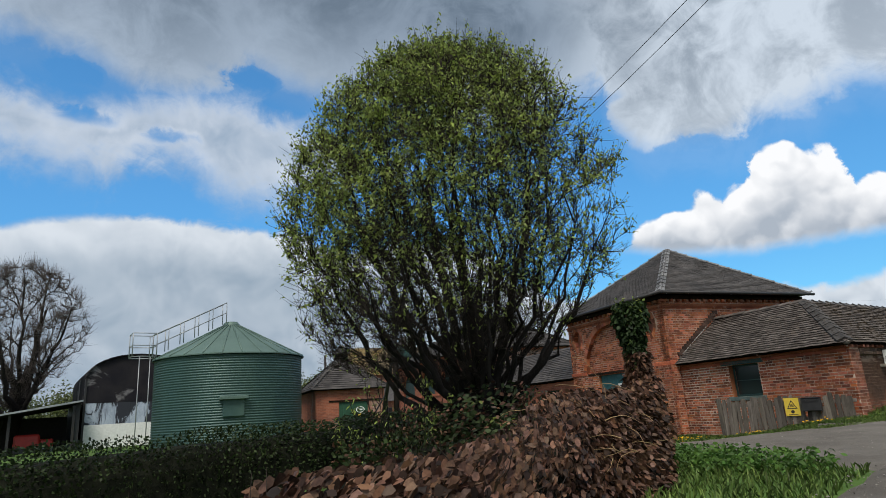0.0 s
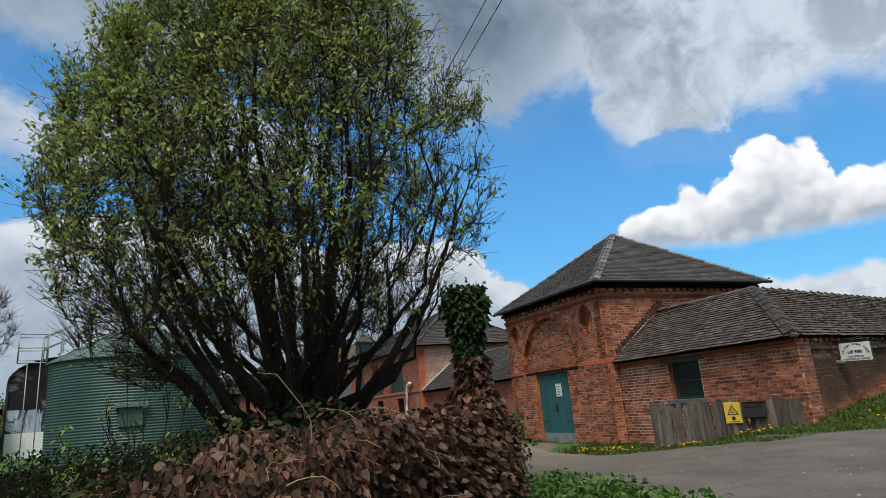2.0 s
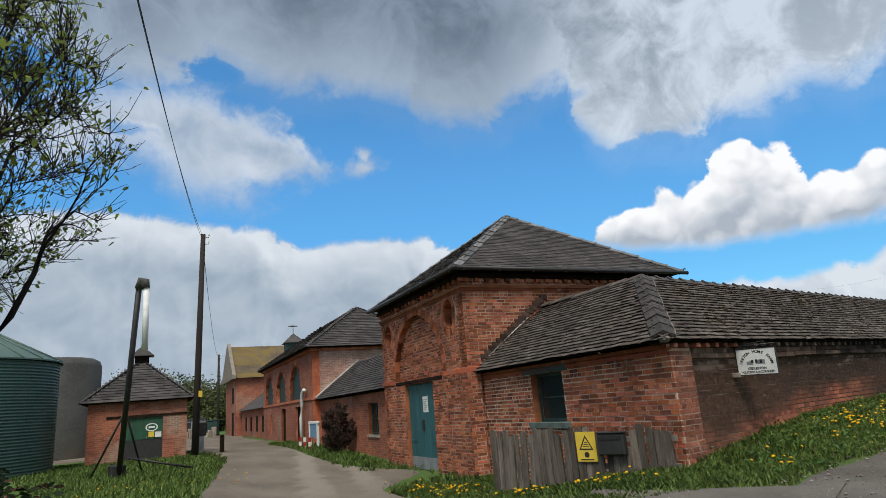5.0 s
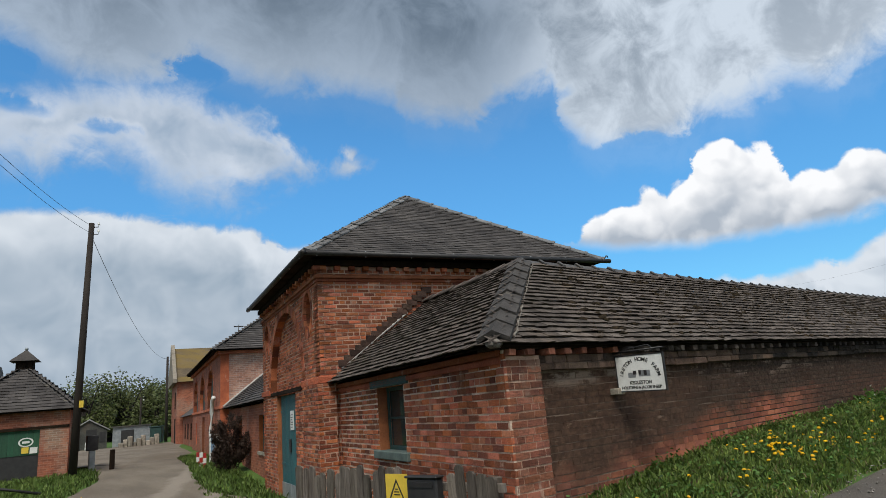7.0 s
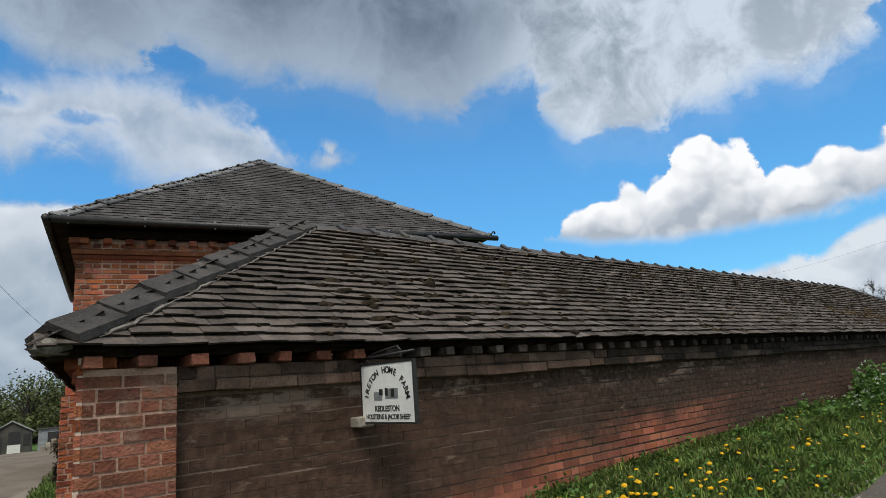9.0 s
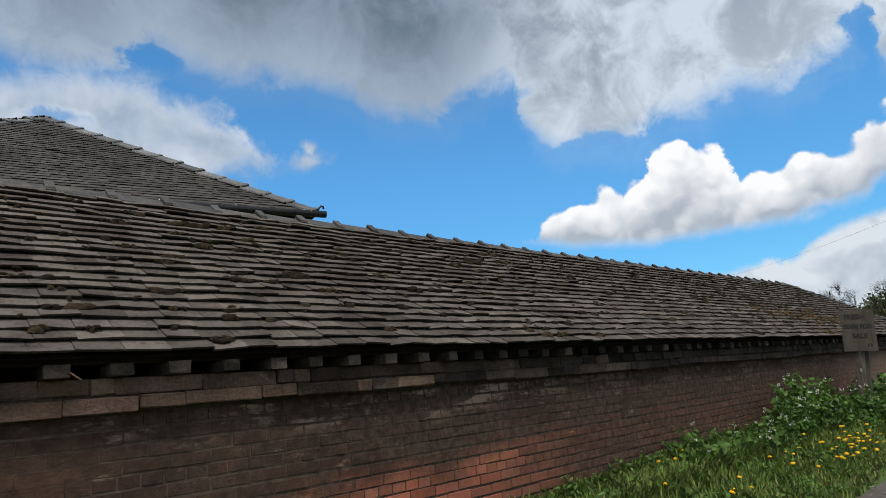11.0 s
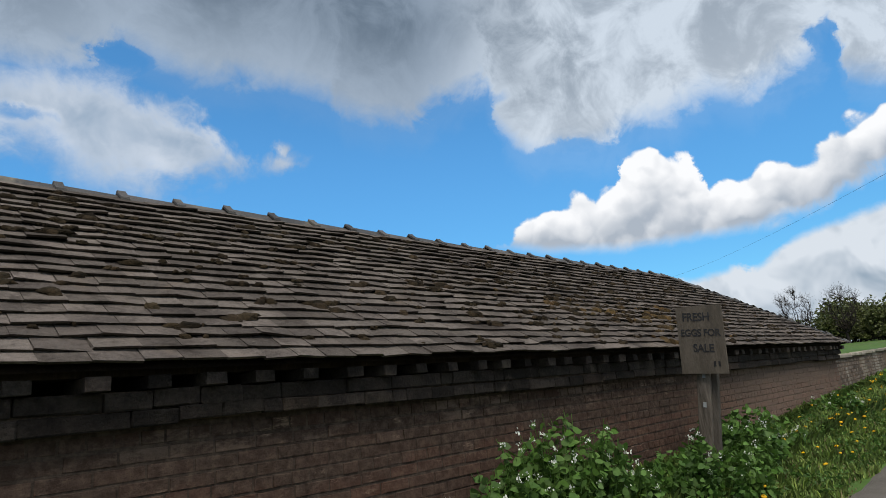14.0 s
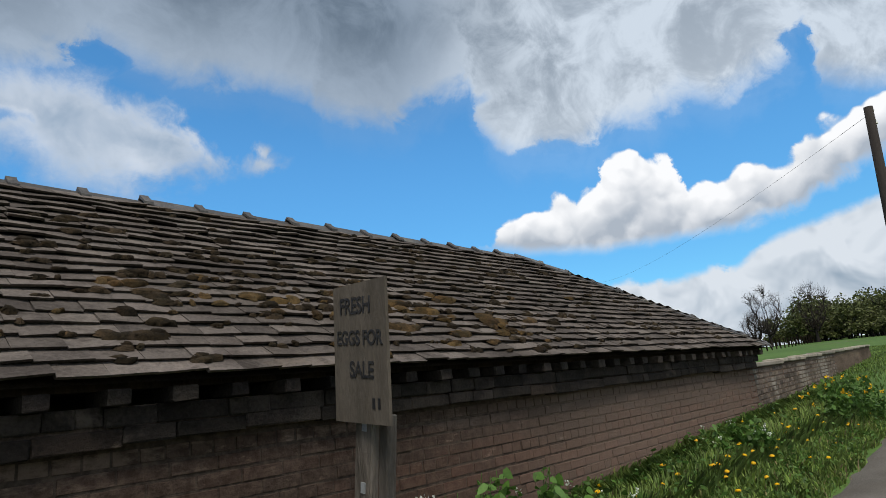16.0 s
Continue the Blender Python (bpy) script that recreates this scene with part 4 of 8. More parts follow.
slab("hip_end", (-0.06, 0.14, -0.08, 0.08, -0.07, 0.02), FILLET, low_range, "rough mortar stop at the foot of the hip", 0.03, HIP_END)
side_dir = (-rise - (HIP - corner) * (-rise).dot(HIP - corner) / (HIP - corner).length_squared).normalized()
bm = bmesh.new()
tube(bm, [corner + (HIP - corner) * f + side_dir * (0.225 + rng.uniform(-0.012, 0.012)) + Vector((0, -0.01, 0.052 + rng.uniform(-0.008, 0.006))) for f in [0.06 + k * 0.015 for k in range(61)]], [rng.choice((0.003, 0.006, 0.009, 0.013)) for k in range(61)], 5)
part("mortar_fillet", bm, FILLET, low_range, "grey mortar fillet along the hip")
ridge_run(low_roof, end, HIP2, (-rise, -end_up), RIDGE, 0.42, 0.15, "hip_tile", seed=8)
# mortar fillet where the wing roof meets the tower
bm = bmesh.new()
tube(bm, [tower_eave + (tower_ridge - tower_eave) * f + Vector((0, 0, 0.07 + 0.012 * math.sin(f * 23))) - ev * 0.02 for f in (0.12, 0.25, 0.4, 0.55, 0.7, 0.80)], [0.022, 0.03, 0.026, 0.032, 0.028, 0.02], 6)
part("mortar_fillet", bm, LEAD, low_range, "pale mortar fillet along the roof edge")
# stepped weathering course of blackened bricks above the fillet
for k in range(17):
    u = 0.66 + k * 0.118
    z = 2.27 + (u - 0.66) * 0.775 + 0.13
    slab("weathering_brick", (u, u + 0.215, 0.285, 0.36, z - 0.115, z + 0.02), WEATHERED, low_range, "", 0.006, FARM)
# closing walls out of sight
slab("wall", (1.2, RANGE_X - 0.15, 3.7, 3.95, 0, EAVE), BRICK_FAR, low_range)
end_wall = wall_leaf("wall", pose(RANGE_X - 0.16, 0.13, 0, 0, 0, 90), 3.8, lambda s: 0.4, lambda s: 1.95, [], 0.3, BRICK_FAR, low_range)


def window_unit(m, w, h, parent, frame_mat, bars_x=1, bars_z=1, depth=0.12, pane_mat=None):
    """A framed window in local x, y inwards, z up."""
    win = new("window")
    win.parent = parent
    win.matrix_basis = m
    t = 0.06
    slab("window_frame", (0, t, depth, depth + 0.07, 0, h), frame_mat, win, "", 0.006)
    slab("window_frame", (w - t, w, depth, depth + 0.07, 0, h), frame_mat, win, "", 0.006)
    slab("window_frame", (t, w - t, depth, depth + 0.07, 0, t), frame_mat, win, "", 0.006)
    slab("window_frame", (t, w - t, depth, depth + 0.07, h - t, h), frame_mat, win, "", 0.006)
    for k in range(1, bars_x):
        xx = t + (w - 2 * t) * k / bars_x
        slab("glazing_bar", (xx - 0.015, xx + 0.015, depth + 0.01, depth + 0.05, t, h - t), frame_mat, win)
    for k in range(1, bars_z):
        zz = t + (h - 2 * t) * k / bars_z
        slab("glazing_bar", (t, w - t, depth + 0.012, depth + 0.048, zz - 0.015, zz + 0.015), frame_mat, win)
    slab("pane", (t, w - t, depth + 0.03, depth + 0.036, t, h - t), pane_mat or GLASS, win)
    return win


w = window_unit(YARD @ pose(2.1, 0, 0.80), 1.12, 0.96, low_range, GREEN_FRAME, 1, 2, 0.16)
slab("window_sill", (1.95, 3.35, -0.06, 0.2, 0.68, 0.80), GREEN_SILL, low_range, "dull green painted sill", 0.01, YARD)
slab("lintel", (1.82, 3.42, -0.03, 0.2, 1.765, 1.955), GREEN_FRAME, low_range, "green painted timber lintel", 0.008, YARD)
# added black sheet behind the window, in place of an unlit room
slab("inner_dark", (1.2, 4.2, 0.9, 0.95, 0.2, 1.9), BLACK, low_range, "", 0, YARD)

# ---------------------------------------------------------------- the tower
U0, U1, VA, VB, TOP = 0.30, 7.10, 0.34, 6.40, 4.30
LEFT = FARM @ Matrix.Translation((U0, VB, 0)) @ pose(0, 0, 0, 0, 0, -90)
FRONTM = FARM @ Matrix.Translation((U0, VA, 0))
LV = VB - VA
DOOR = Rect(VB - 4.56, VB - 2.52, -0.9, 1.95)
ARCH = Arch(VB - 3.55, 2.06, 2.07, 1.80)
EYE_A, EYE_B = Round(VB - 1.22, 3.52, 0.30, 1.35), Round(VB - 5.78, 3.52, 0.27, 1.35)
holes = [DOOR, ARCH, EYE_A, EYE_B]
left_wall = wall_leaf("wall", LEFT, LV, lambda s: -0.9, lambda s: TOP, holes, 0.30, MORTAR_RED, tower, "red brick gable wall with a blind arch and round recesses")
bricks(left_wall, LV, lambda s: -0.5, lambda s: TOP, holes, BRICK, None, ring=0.2, seed=31)
arch_ring(left_wall, ARCH, 0.20, BRICK, 46)
arch_ring(left_wall, EYE_A, 0.12, BRICK, 18)
arch_ring(left_wall, EYE_B, 0.12, BRICK, 18)
blind = wall_leaf("blind_arch_panel", LEFT @ Matrix.Translation((ARCH.s0 - 0.1, 0.16, 0)), 3.8, lambda s: 2.05, lambda s: 4.0, [], 0.2, MORTAR_RED, tower)
bricks(blind, 3.8, lambda s: 2.05, lambda s: 4.0, [], BRICK, seed=32)
slab("recess_back", (0.2, 1.0, 0.22, 0.25, 3.0, 4.1), BRICK_FAR, tower, "", 0, LEFT @ Matrix.Translation((VB - 6.3, 0, 0)))
slab("recess_back", (0.6, 1.9, 0.22, 0.25, 3.0, 4.1), BRICK_FAR, tower, "", 0, LEFT @ Matrix.Translation((VB - 2.5, 0, 0)))
front_wall = wall_leaf("wall", FRONTM, U1 - U0, lambda s: -0.6, lambda s: TOP, [], 0.30, MORTAR_RED, tower, "red brick upper wall streaked with lime")
bricks(front_wall, U1 - U0, lambda s: -0.3, lambda s: TOP, [], BRICK, None, keep=lambda s, z: s < 0.42 or (z > 1.95 + (s - 0.2) * 0.70 if s < 2.4 else z > 3.3), seed=33)
slab("wall", (U1 - 0.3, U1, VA + 0.3, VB - 0.3, -0.6, TOP), BRICK_FAR, tower, "", 0, FARM)
slab("wall", (U0, U1, VB - 0.298, VB, -0.6, TOP - 0.002), BRICK_FAR, tower, "", 0, FARM)
# stepped string courses, worn corner and cornice
for u0, u1, v0, v1, z0, z1, mat in ((U0 - 0.05, U0 + 0.3, VA - 0.05, 1.73, 2.00, 2.13, BRICK), (U0 - 0.05, U0 + 0.3, 5.37, VB + 0.04, 2.00, 2.13, BRICK),
                                    (U0 - 0.06, U1 + 0.06, VA - 0.06, VB + 0.06, 4.05, 4.12, BRICK), (U0 - 0.03, U1 + 0.03, VA - 0.03, VB + 0.03, 3.98, 4.045, BRICK),
                                    (U0 - 0.12, U1 + 0.12, VA - 0.12, VB + 0.12, 4.30, 4.42, TIMBER_DARK)):
    bm = bmesh.new()
    block(bm, u0, u1, v0, v1, z0, z1, FARM, 0.008)
    part("string_course", bm, mat, tower)
pilaster = wall_leaf("pilaster", LEFT @ Matrix.Translation((VB - 1.45, -0.09, 0)), 1.55 - VA, lambda s: -0.6, lambda s: 1.99, [], 0.088, MORTAR_RED, tower, "stepped-out brick pilaster at the corner")
bricks(pilaster, 1.55 - VA, lambda s: -0.5, lambda s: 1.99, [], BRICK, None, seed=35)
pilaster = wall_leaf("pilaster", FRONTM @ Matrix.Translation((-0.09, -0.10, 0)), 0.36, lambda s: -0.6, lambda s: 1.99, [], 0.098, MORTAR_RED, tower)
bricks(pilaster, 0.36, lambda s: -0.5, lambda s: 1.99, [], BRICK, None, seed=36)
slab("lintel", (VB - 5.25, VB - 1.85, -0.03, 0.25, 1.955, 2.045), TIMBER_DARK, tower, "dark timber lintel", 0.008, LEFT)
v = VA - 0.05
for m4, ln in ((LEFT, LV), (FRONTM, U1 - U0)):
    s = 0.05
    while s < ln:
        slab("eave_bracket", (s, s + 0.11, -0.10, 0.1, 4.21, 4.29), BRICK, tower, "", 0, m4)
        s += 0.30
# roof
EU0, EU1, EV0, EV1, ER = -0.02, 7.40, -0.02, 6.66, 4.50
APEX = Vector((3.62, 3.28, 7.02))
tc = [farm(EU0, EV0, ER), farm(EU1, EV0, ER), farm(EU1, EV1, ER), farm(EU0, EV1, ER)]
pk = farm(*APEX)
tower_roof = hull("roof", [p - Vector((0, 0, 0.03)) for p in (*tc, pk)], [(0, 1, 4), (1, 2, 4), (2, 3, 4), (3, 0, 4), (3, 2, 1, 0)], TIMBER_DARK, tower, "dark blue-grey hipped tile roof")
for k in range(4):
    a, b = tc[k], tc[(k + 1) % 4]
    d = (b - a).normalized()
    upv = (pk - a) - d * (pk - a).dot(d)
    sl, ln, at0 = upv.length, (b - a).length, (pk - a).dot(d)
    if k in (0, 3):
        tiles(tower_roof, a, d, upv, ln, sl, lambda t, q=at0, h=sl: q * t / h, lambda t, q=at0, h=sl, n=ln: n - (n - q) * t / h, TILE_DARK, 0.110, 0.18, None, 41 + k, 0.5, stand=0.020)
for k in range(4):
    a = tc[k]
    prev, nxt = tc[k - 1], tc[(k + 1) % 4]
    d1, d2 = (nxt - a).normalized(), (prev - a).normalized()
    s1, s2 = (pk - a) - d1 * (pk - a).dot(d1), (pk - a) - d2 * (pk - a).dot(d2)
    ridge_run(tower_roof, a + Vector((0, 0, 0.02)), pk, (-s1, -s2), PALE_HIP, 0.42, 0.17, "hip_tile", 50 + k, collar=True, raised=0.05)
rod("hip_iron", [tc[1] + Vector((0, 0, 0.02)), tc[1] + Vector((0.02, -0.02, 0.07)), tc[1] + Vector((0.05, -0.03, 0.11)), tc[1] + Vector((0.09, -0.03, 0.11)), tc[1] + Vector((0.10, -0.03, 0.07))], 0.016, IRON, tower, "curled iron at the foot of the hip", 6)
# gutter along both seen eaves, with brackets
for a, b, side in ((tc[0], tc[1], -ev), (tc[3], tc[0], -eu)):
    d = (b - a).normalized()
    bm = bmesh.new()
    pts = [a + side * 0.05 + Vector((0, 0, -0.03)), b + side * 0.05 + d * 0.12 + Vector((0, 0, -0.03))]
    tube(bm, pts, [0.055, 0.055], 8)
    part("gutter", bm, IRON, tower, "black iron gutter", True)
    for f in np.linspace(0.03, 0.97, 8):
        p = a + (b - a) * float(f) + side * 0.06
        rod("gutter_bracket", [p + Vector((0, 0, -0.1)), p + Vector((0, 0, 0.03))], 0.012, ZINC, tower, "", 5)
# the teal doors
teal = new("door")
teal.parent = tower
teal.matrix_basis = LEFT @ pose(VB - 4.56, 0.10, -0.42)
teal["label"] = "faded teal plank double door, shut"
for k in range(10):
    x0 = 0.01 + k * 0.2025
    slab("plank", (x0, x0 + 0.198, 0.0 + 0.003 * (k % 2), 0.04, 0.34, 2.35), TEAL, teal, "", 0.005)
slab("kick_plate", (0.01, 1.0, -0.012, 0.02, 0.02, 0.345), ZINC, teal, "grey metal kick plate")
slab("kick_plate", (1.03, 2.03, -0.012, 0.02, 0.02, 0.345), ZINC, teal, "grey metal kick plate")
for z in (0.75, 1.95):
    for x0 in (0.03, 1.55):
        slab("strap_hinge", (x0, x0 + 0.45, -0.014, 0.002, z, z + 0.05), TEAL, teal)
slab("latch", (0.96, 1.10, -0.03, 0.0, 1.05, 1.35), IRON, teal, "", 0.01)
slab("notice", (1.08, 1.42, -0.016, -0.004, 1.55, 1.98), WHITE, teal, "pale paper notice with lines of print")
for k in range(6):
    slab("print_line", (1.12, 1.36 - 0.03 * (k % 3), -0.019, -0.016, 1.88 - k * 0.055, 1.895 - k * 0.055), BLACK, teal)


# ---------------------------------------------------------------- the rest of the yard's facade
def pattern_brick(name="coursed_brick", a=(0.36, 0.128, 0.074), b=(0.235, 0.085, 0.056), patch=(0.32, 0.20, 0.145)):
    """Distant brickwork: courses drawn in the farm's axes."""
    m = material(name, a, b, 0.9, 0, 0.9, 14, 0.2, 0.0, patch, (0.5, 0.72))
    tree = m.node_tree
    shader = tree.nodes["Principled BSDF"]
    colour = shader.inputs["Base Color"].links[0].from_socket
    geo = tree.nodes.new("ShaderNodeNewGeometry")
    xyz = tree.nodes.new("ShaderNodeSeparateXYZ")
    tree.links.new(geo.outputs["Position"], xyz.inputs[0])
    px, py, pz = (Sock(tree, xyz.outputs[n]) for n in range(3))
    s = px * (0.977 + 0.211) + py * (0.977 - 0.211)
    join = tree.nodes.new("ShaderNodeCombineXYZ")
    tree.links.new(s.out, join.inputs[0])
    tree.links.new(pz.out, join.inputs[1])
    brick = tree.nodes.new("ShaderNodeTexBrick")
    tree.links.new(join.outputs[0], brick.inputs["Vector"])
    for key, v in (("Scale", 1.0), ("Mortar Size", 0.007), ("Brick Width", 0.235), ("Row Height", 0.08), ("Bias", 0.0)):
        brick.inputs[key].default_value = v
    brick.inputs["Color1"].default_value, brick.inputs["Color2"].default_value, brick.inputs["Mortar"].default_value = (1.15, 1.1, 1.05, 1), (0.7, 0.72, 0.75, 1), (1.1, 1.5, 1.7, 1)
    tree.links.new(mix_of(tree, 1.0, colour, brick.outputs["Color"], "MULTIPLY"), shader.inputs["Base Color"])
    return m


COURSED = pattern_brick()
COURSED_PALE = pattern_brick("limewashed_coursed_brick", (0.46, 0.30, 0.235), (0.30, 0.155, 0.115), (0.55, 0.45, 0.38))


def hipped_roof(name, parent, u0, u1, v0, v1, z0, z1, ridge, mat, label, gauge=0.2, width=0.3, ridge_mat=None):
    """A hipped roof in the farm's axes. ridge: (ua, va, ub, vb)."""
    a, b, c, d = farm(u0, v0, z0), farm(u1, v0, z0), farm(u1, v1, z0), farm(u0, v1, z0)
    ra, rb = farm(ridge[0], ridge[1], z1), farm(ridge[2], ridge[3], z1)
    roof = hull(name, [p - Vector((0, 0, 0.04)) for p in (a, b, c, d, ra, rb)], [(0, 1, 4), (1, 2, 5, 4), (2, 3, 5), (3, 0, 4, 5), (3, 2, 1, 0)], TIMBER_DARK, parent, label)
    for k, (p, q, t0, t1) in enumerate(((a, b, ra, ra), (d, a, rb, ra), (b, c, ra, rb), (c, d, rb, rb))):
        along = (q - p).normalized()
        up = (t0 - p) - along * (t0 - p).dot(along)
        sl, ln = up.length, (q - p).length
        f0, f1 = (t0 - p).dot(along), (t1 - p).dot(along)
        tiles(roof, p, along, up, ln, sl, lambda t, f=f0, h=sl: f * t / h, lambda t, f=f1, n=ln, h=sl: n - (n - f) * t / h, mat, gauge, width, None, 60 + k, 0.6)
    for p, top, s1, s2 in ((a, ra, (b - a), (d - a)), (b, ra, (a - b), (c - b)), (c, rb, (d - c), (b - c)), (d, rb, (a - d), (c - d))):
        d1, d2 = s1.normalized(), s2.normalized()
        up1, up2 = (top - p) - d1 * (top - p).dot(d1), (top - p) - d2 * (top - p).dot(d2)
        ridge_run(roof, p, top, (-up1, -up2), ridge_mat or RIDGE, 0.5, 0.17, "hip_tile", 70, False)
    if (rb - ra).length > 0.3:
        side = (rb - ra).normalized().cross(Vector((0, 0, 1)))
        ridge_run(roof, ra, rb, (side - Vector((0, 0, 0.75)), -side - Vector((0, 0, 0.75))), ridge_mat or RIDGE, 0.5, 0.17, "ridge_tile", 71)
    return roof


# low link between the tower and the second barn
link_range = thing("link_range", "low brick link range with lean grey tile roof", "building")
LINKM = FARM @ Matrix.Translation((U_LOW, 16.6, 0)) @ pose(0, 0, 0, 0, 0, -90)
LW = [Rect(16.6 - 9.35, 16.6 - 8.25, 0.45, 1.55), Rect(16.6 - 13.9, 16.6 - 13.0, -0.4, 1.6)]
wall_leaf("wall", LINKM, 16.6 - VB, lambda s: -0.7, lambda s: 1.9, LW, 0.3, COURSED, link_range)
window_unit(LINKM @ pose(16.6 - 9.35, 0, 0.45), 1.1, 1.1, link_range, GREEN_FRAME, 2, 2)
slab("window_sill", (16.6 - 9.45, 16.6 - 8.15, -0.05, 0.2, 0.36, 0.45), STONE, link_range, "", 0, LINKM)
slab("door", (16.6 - 13.9, 16.6 - 13.0, 0.12, 0.18, -0.4, 1.6), TIMBER_DARK, link_range, "", 0, LINKM)
a, b, c, d = farm(0.42, VB, 1.98), farm(0.42, 16.6, 1.98), farm(2.6, 16.6, 3.65), farm(2.6, VB, 3.65)
link_roof = hull("roof", [p - Vector((0, 0, 0.04)) for p in (a, b, c, d, farm(4.8, 16.6, 1.98), farm(4.8, VB, 1.98))], [(0, 1, 2, 3), (3, 2, 4, 5), (0, 3, 5), (1, 4, 2)], TIMBER_DARK, link_range)
tiles(link_roof, b, (a - b), (c - b), (a - b).length, (c - b).length, lambda t: 0, lambda t: (a - b).length, TILE_DARK, 0.16, 0.25, None, 65, 0.5)
bm = bmesh.new()
tube(bm, [b + Vector((0, 0, 0.08)), c + Vector((0, 0, 0.08))], [0.05, 0.05], 6)
part("mortar_fillet", bm, LEAD, link_range)

# second barn
barn = thing("arched_barn", "two-storey red brick barn with three arched openings", "building")
BV0, BV1 = 16.6, 31.2
BARNM = FARM @ Matrix.Translation((U0, BV1, 0)) @ pose(0, 0, 0, 0, 0, -90)
ARCHES = [Arch(BV1 - v, 2.12, 2.52, 1.38) for v in (20.6, 24.75, 28.9)]
DOORS = [Rect(BV1 - 20.7, BV1 - 19.4, -0.6, 1.75), Rect(BV1 - 24.7, BV1 - 23.4, -0.6, 1.75), Rect(BV1 - 28.5, BV1 - 27.9, 0.3, 1.5)]
barn_wall = wall_leaf("wall", BARNM, BV1 - BV0, lambda s: -0.8, lambda s: 4.25, ARCHES + DOORS, 0.35, COURSED, barn)
for o in ARCHES:
    bm = bmesh.new()
    prism(bm, [(o.s - 1.37, 2.12)] + [(o.s + 1.37 * math.cos(math.pi * k / 14), 2.52 + 1.37 * math.sin(math.pi * k / 14)) for k in range(14, -1, -1)] + [(o.s + 1.37, 2.12)], 0.16, 0.20)
    arch_ring(barn_wall, o, 0.2, BRICK, 24, 0.015)
    bm.transform(BARNM)
    part("shutter", bm, GREEN_FRAME, barn, "dull green boarded arch")
for o, mt in zip(DOORS, (TIMBER_DARK, TIMBER_DARK, GREEN_FRAME)):
    slab("door", (o.s0, o.s1, 0.12, 0.17, -0.6 if o.z0 < 0 else o.z0, o.z1), mt, barn, "", 0, BARNM)
slab("string_course", (-0.03, BV1 - BV0 + 0.03, -0.05, 0.1, 1.98, 2.1), BRICK, barn, "", 0, BARNM)
slab("cornice", (-0.05, BV1 - BV0 + 0.05, -0.14, 0.1, 4.25, 4.40), BRICK, barn, "", 0, BARNM)
slab("wall", (U0 + 0.35, 7.1, BV0, BV0 + 0.35, -0.8, 4.25), COURSED_PALE, barn, "", 0, FARM)
slab("wall", (U0 + 0.35, 7.1, BV1 - 0.35, BV1, -0.8, 4.25), COURSED, barn, "", 0, FARM)
slab("wall", (6.75, 7.1, BV0 + 0.352, BV1 - 0.352, -0.8, 4.25), COURSED, barn, "", 0, FARM)
slab("cornice", (U0 - 0.1, 7.2, BV0 - 0.14, BV0 + 0.1, 4.252, 4.398), BRICK, barn, "", 0, FARM)
hipped_roof("roof", barn, -0.05, 7.45, BV0 - 0.4, BV1 + 0.4, 4.42, 6.95, (3.7, 20.2, 3.7, 27.6), TILE_DARK, "dark grey hipped tile roof")
white_pipe = thing("flue_pipe", "bent white plastic pipe standing against barn wall", "pipe")
rod("pipe", [farm(0.12, 18.4, z) for z in (-0.2, 1.2)] + [farm(0.14, 18.4, 1.9), farm(0.14, 18.15, 2.35), farm(0.16, 17.9, 2.5), farm(0.16, 17.7, 2.45)], 0.09, WHITE, white_pipe, "", 10)

# far farmhouse range with a lichened roof
house = thing("gabled_barn", "tall brick barn with an ochre lichened tile roof", "building")
HV0, HV1 = 45.5, 54.0
slab("wall", (0.1, 9.0, HV0, HV1, -1.0, 5.0), COURSED, house, "", 0, FARM)
bm = bmesh.new()
LICHEN = material("lichened_tile", (0.135, 0.105, 0.066), (0.075, 0.06, 0.045), 0.97, 0, 0.6, 8, 0.4, 0.2, (0.165, 0.118, 0.045), (0.48, 0.62))
prism(bm, [(HV0 - 0.4, 4.95), ((HV0 + HV1) / 2, 8.2), (HV1 + 0.4, 4.95)], 0.0, 9.4)
bm.transform(FARM @ Matrix(((0, 1, 0, 0), (1, 0, 0, 0), (0, 0, 1, 0), (0, 0, 0, 1))))
part("roof", bm, LICHEN, house, "ochre lichened tile roof")
bm = bmesh.new()
prism(bm, [(HV0 - 0.5, 4.9), (HV0 - 0.5, 5.2), ((HV0 + HV1) / 2, 8.55), (HV1 + 0.5, 5.2), (HV1 + 0.5, 4.9)], -0.25, 0.05)
bm.transform(FARM @ Matrix(((0, 1, 0, 0), (1, 0, 0, 0), (0, 0, 1, 0), (0, 0, 0, 1))))
part("gable_coping", bm, STONE, house)
slab("door", (0.07, 0.15, 47.0, 48.3, -0.5, 2.0), TIMBER_DARK, house, "", 0, FARM)
slab("window", (0.07, 0.15, 47.1, 48.2, 2.8, 4.2), TIMBER_DARK, house, "", 0, FARM)
bell = thing("roof_cupola", "green louvred cupola with weather vane on the roof", "cupola")
slab("louvre_box", (4.0, 5.4, 42.2, 43.6, 3.0, 7.6), GREEN_FRAME, bell, "", 0, FARM)
bm = bmesh.new()
bmesh.ops.create_cone(bm, cap_ends=True, segments=4, radius1=1.3, radius2=0.02, depth=0.9, matrix=FARM @ Matrix.Translation((4.7, 42.9, 8.05)) @ pose(0, 0, 0, 0, 0, 45))
part("cap", bm, TILE_DARK, bell)
rod("vane", [farm(4.7, 42.9, 8.4), farm(4.7, 42.9, 9.3)], 0.03, IRON, bell, "", 5)
slab("vane_arrow", (4.3, 5.1, 42.89, 42.91, 9.1, 9.2), IRON, bell, "", 0, FARM)
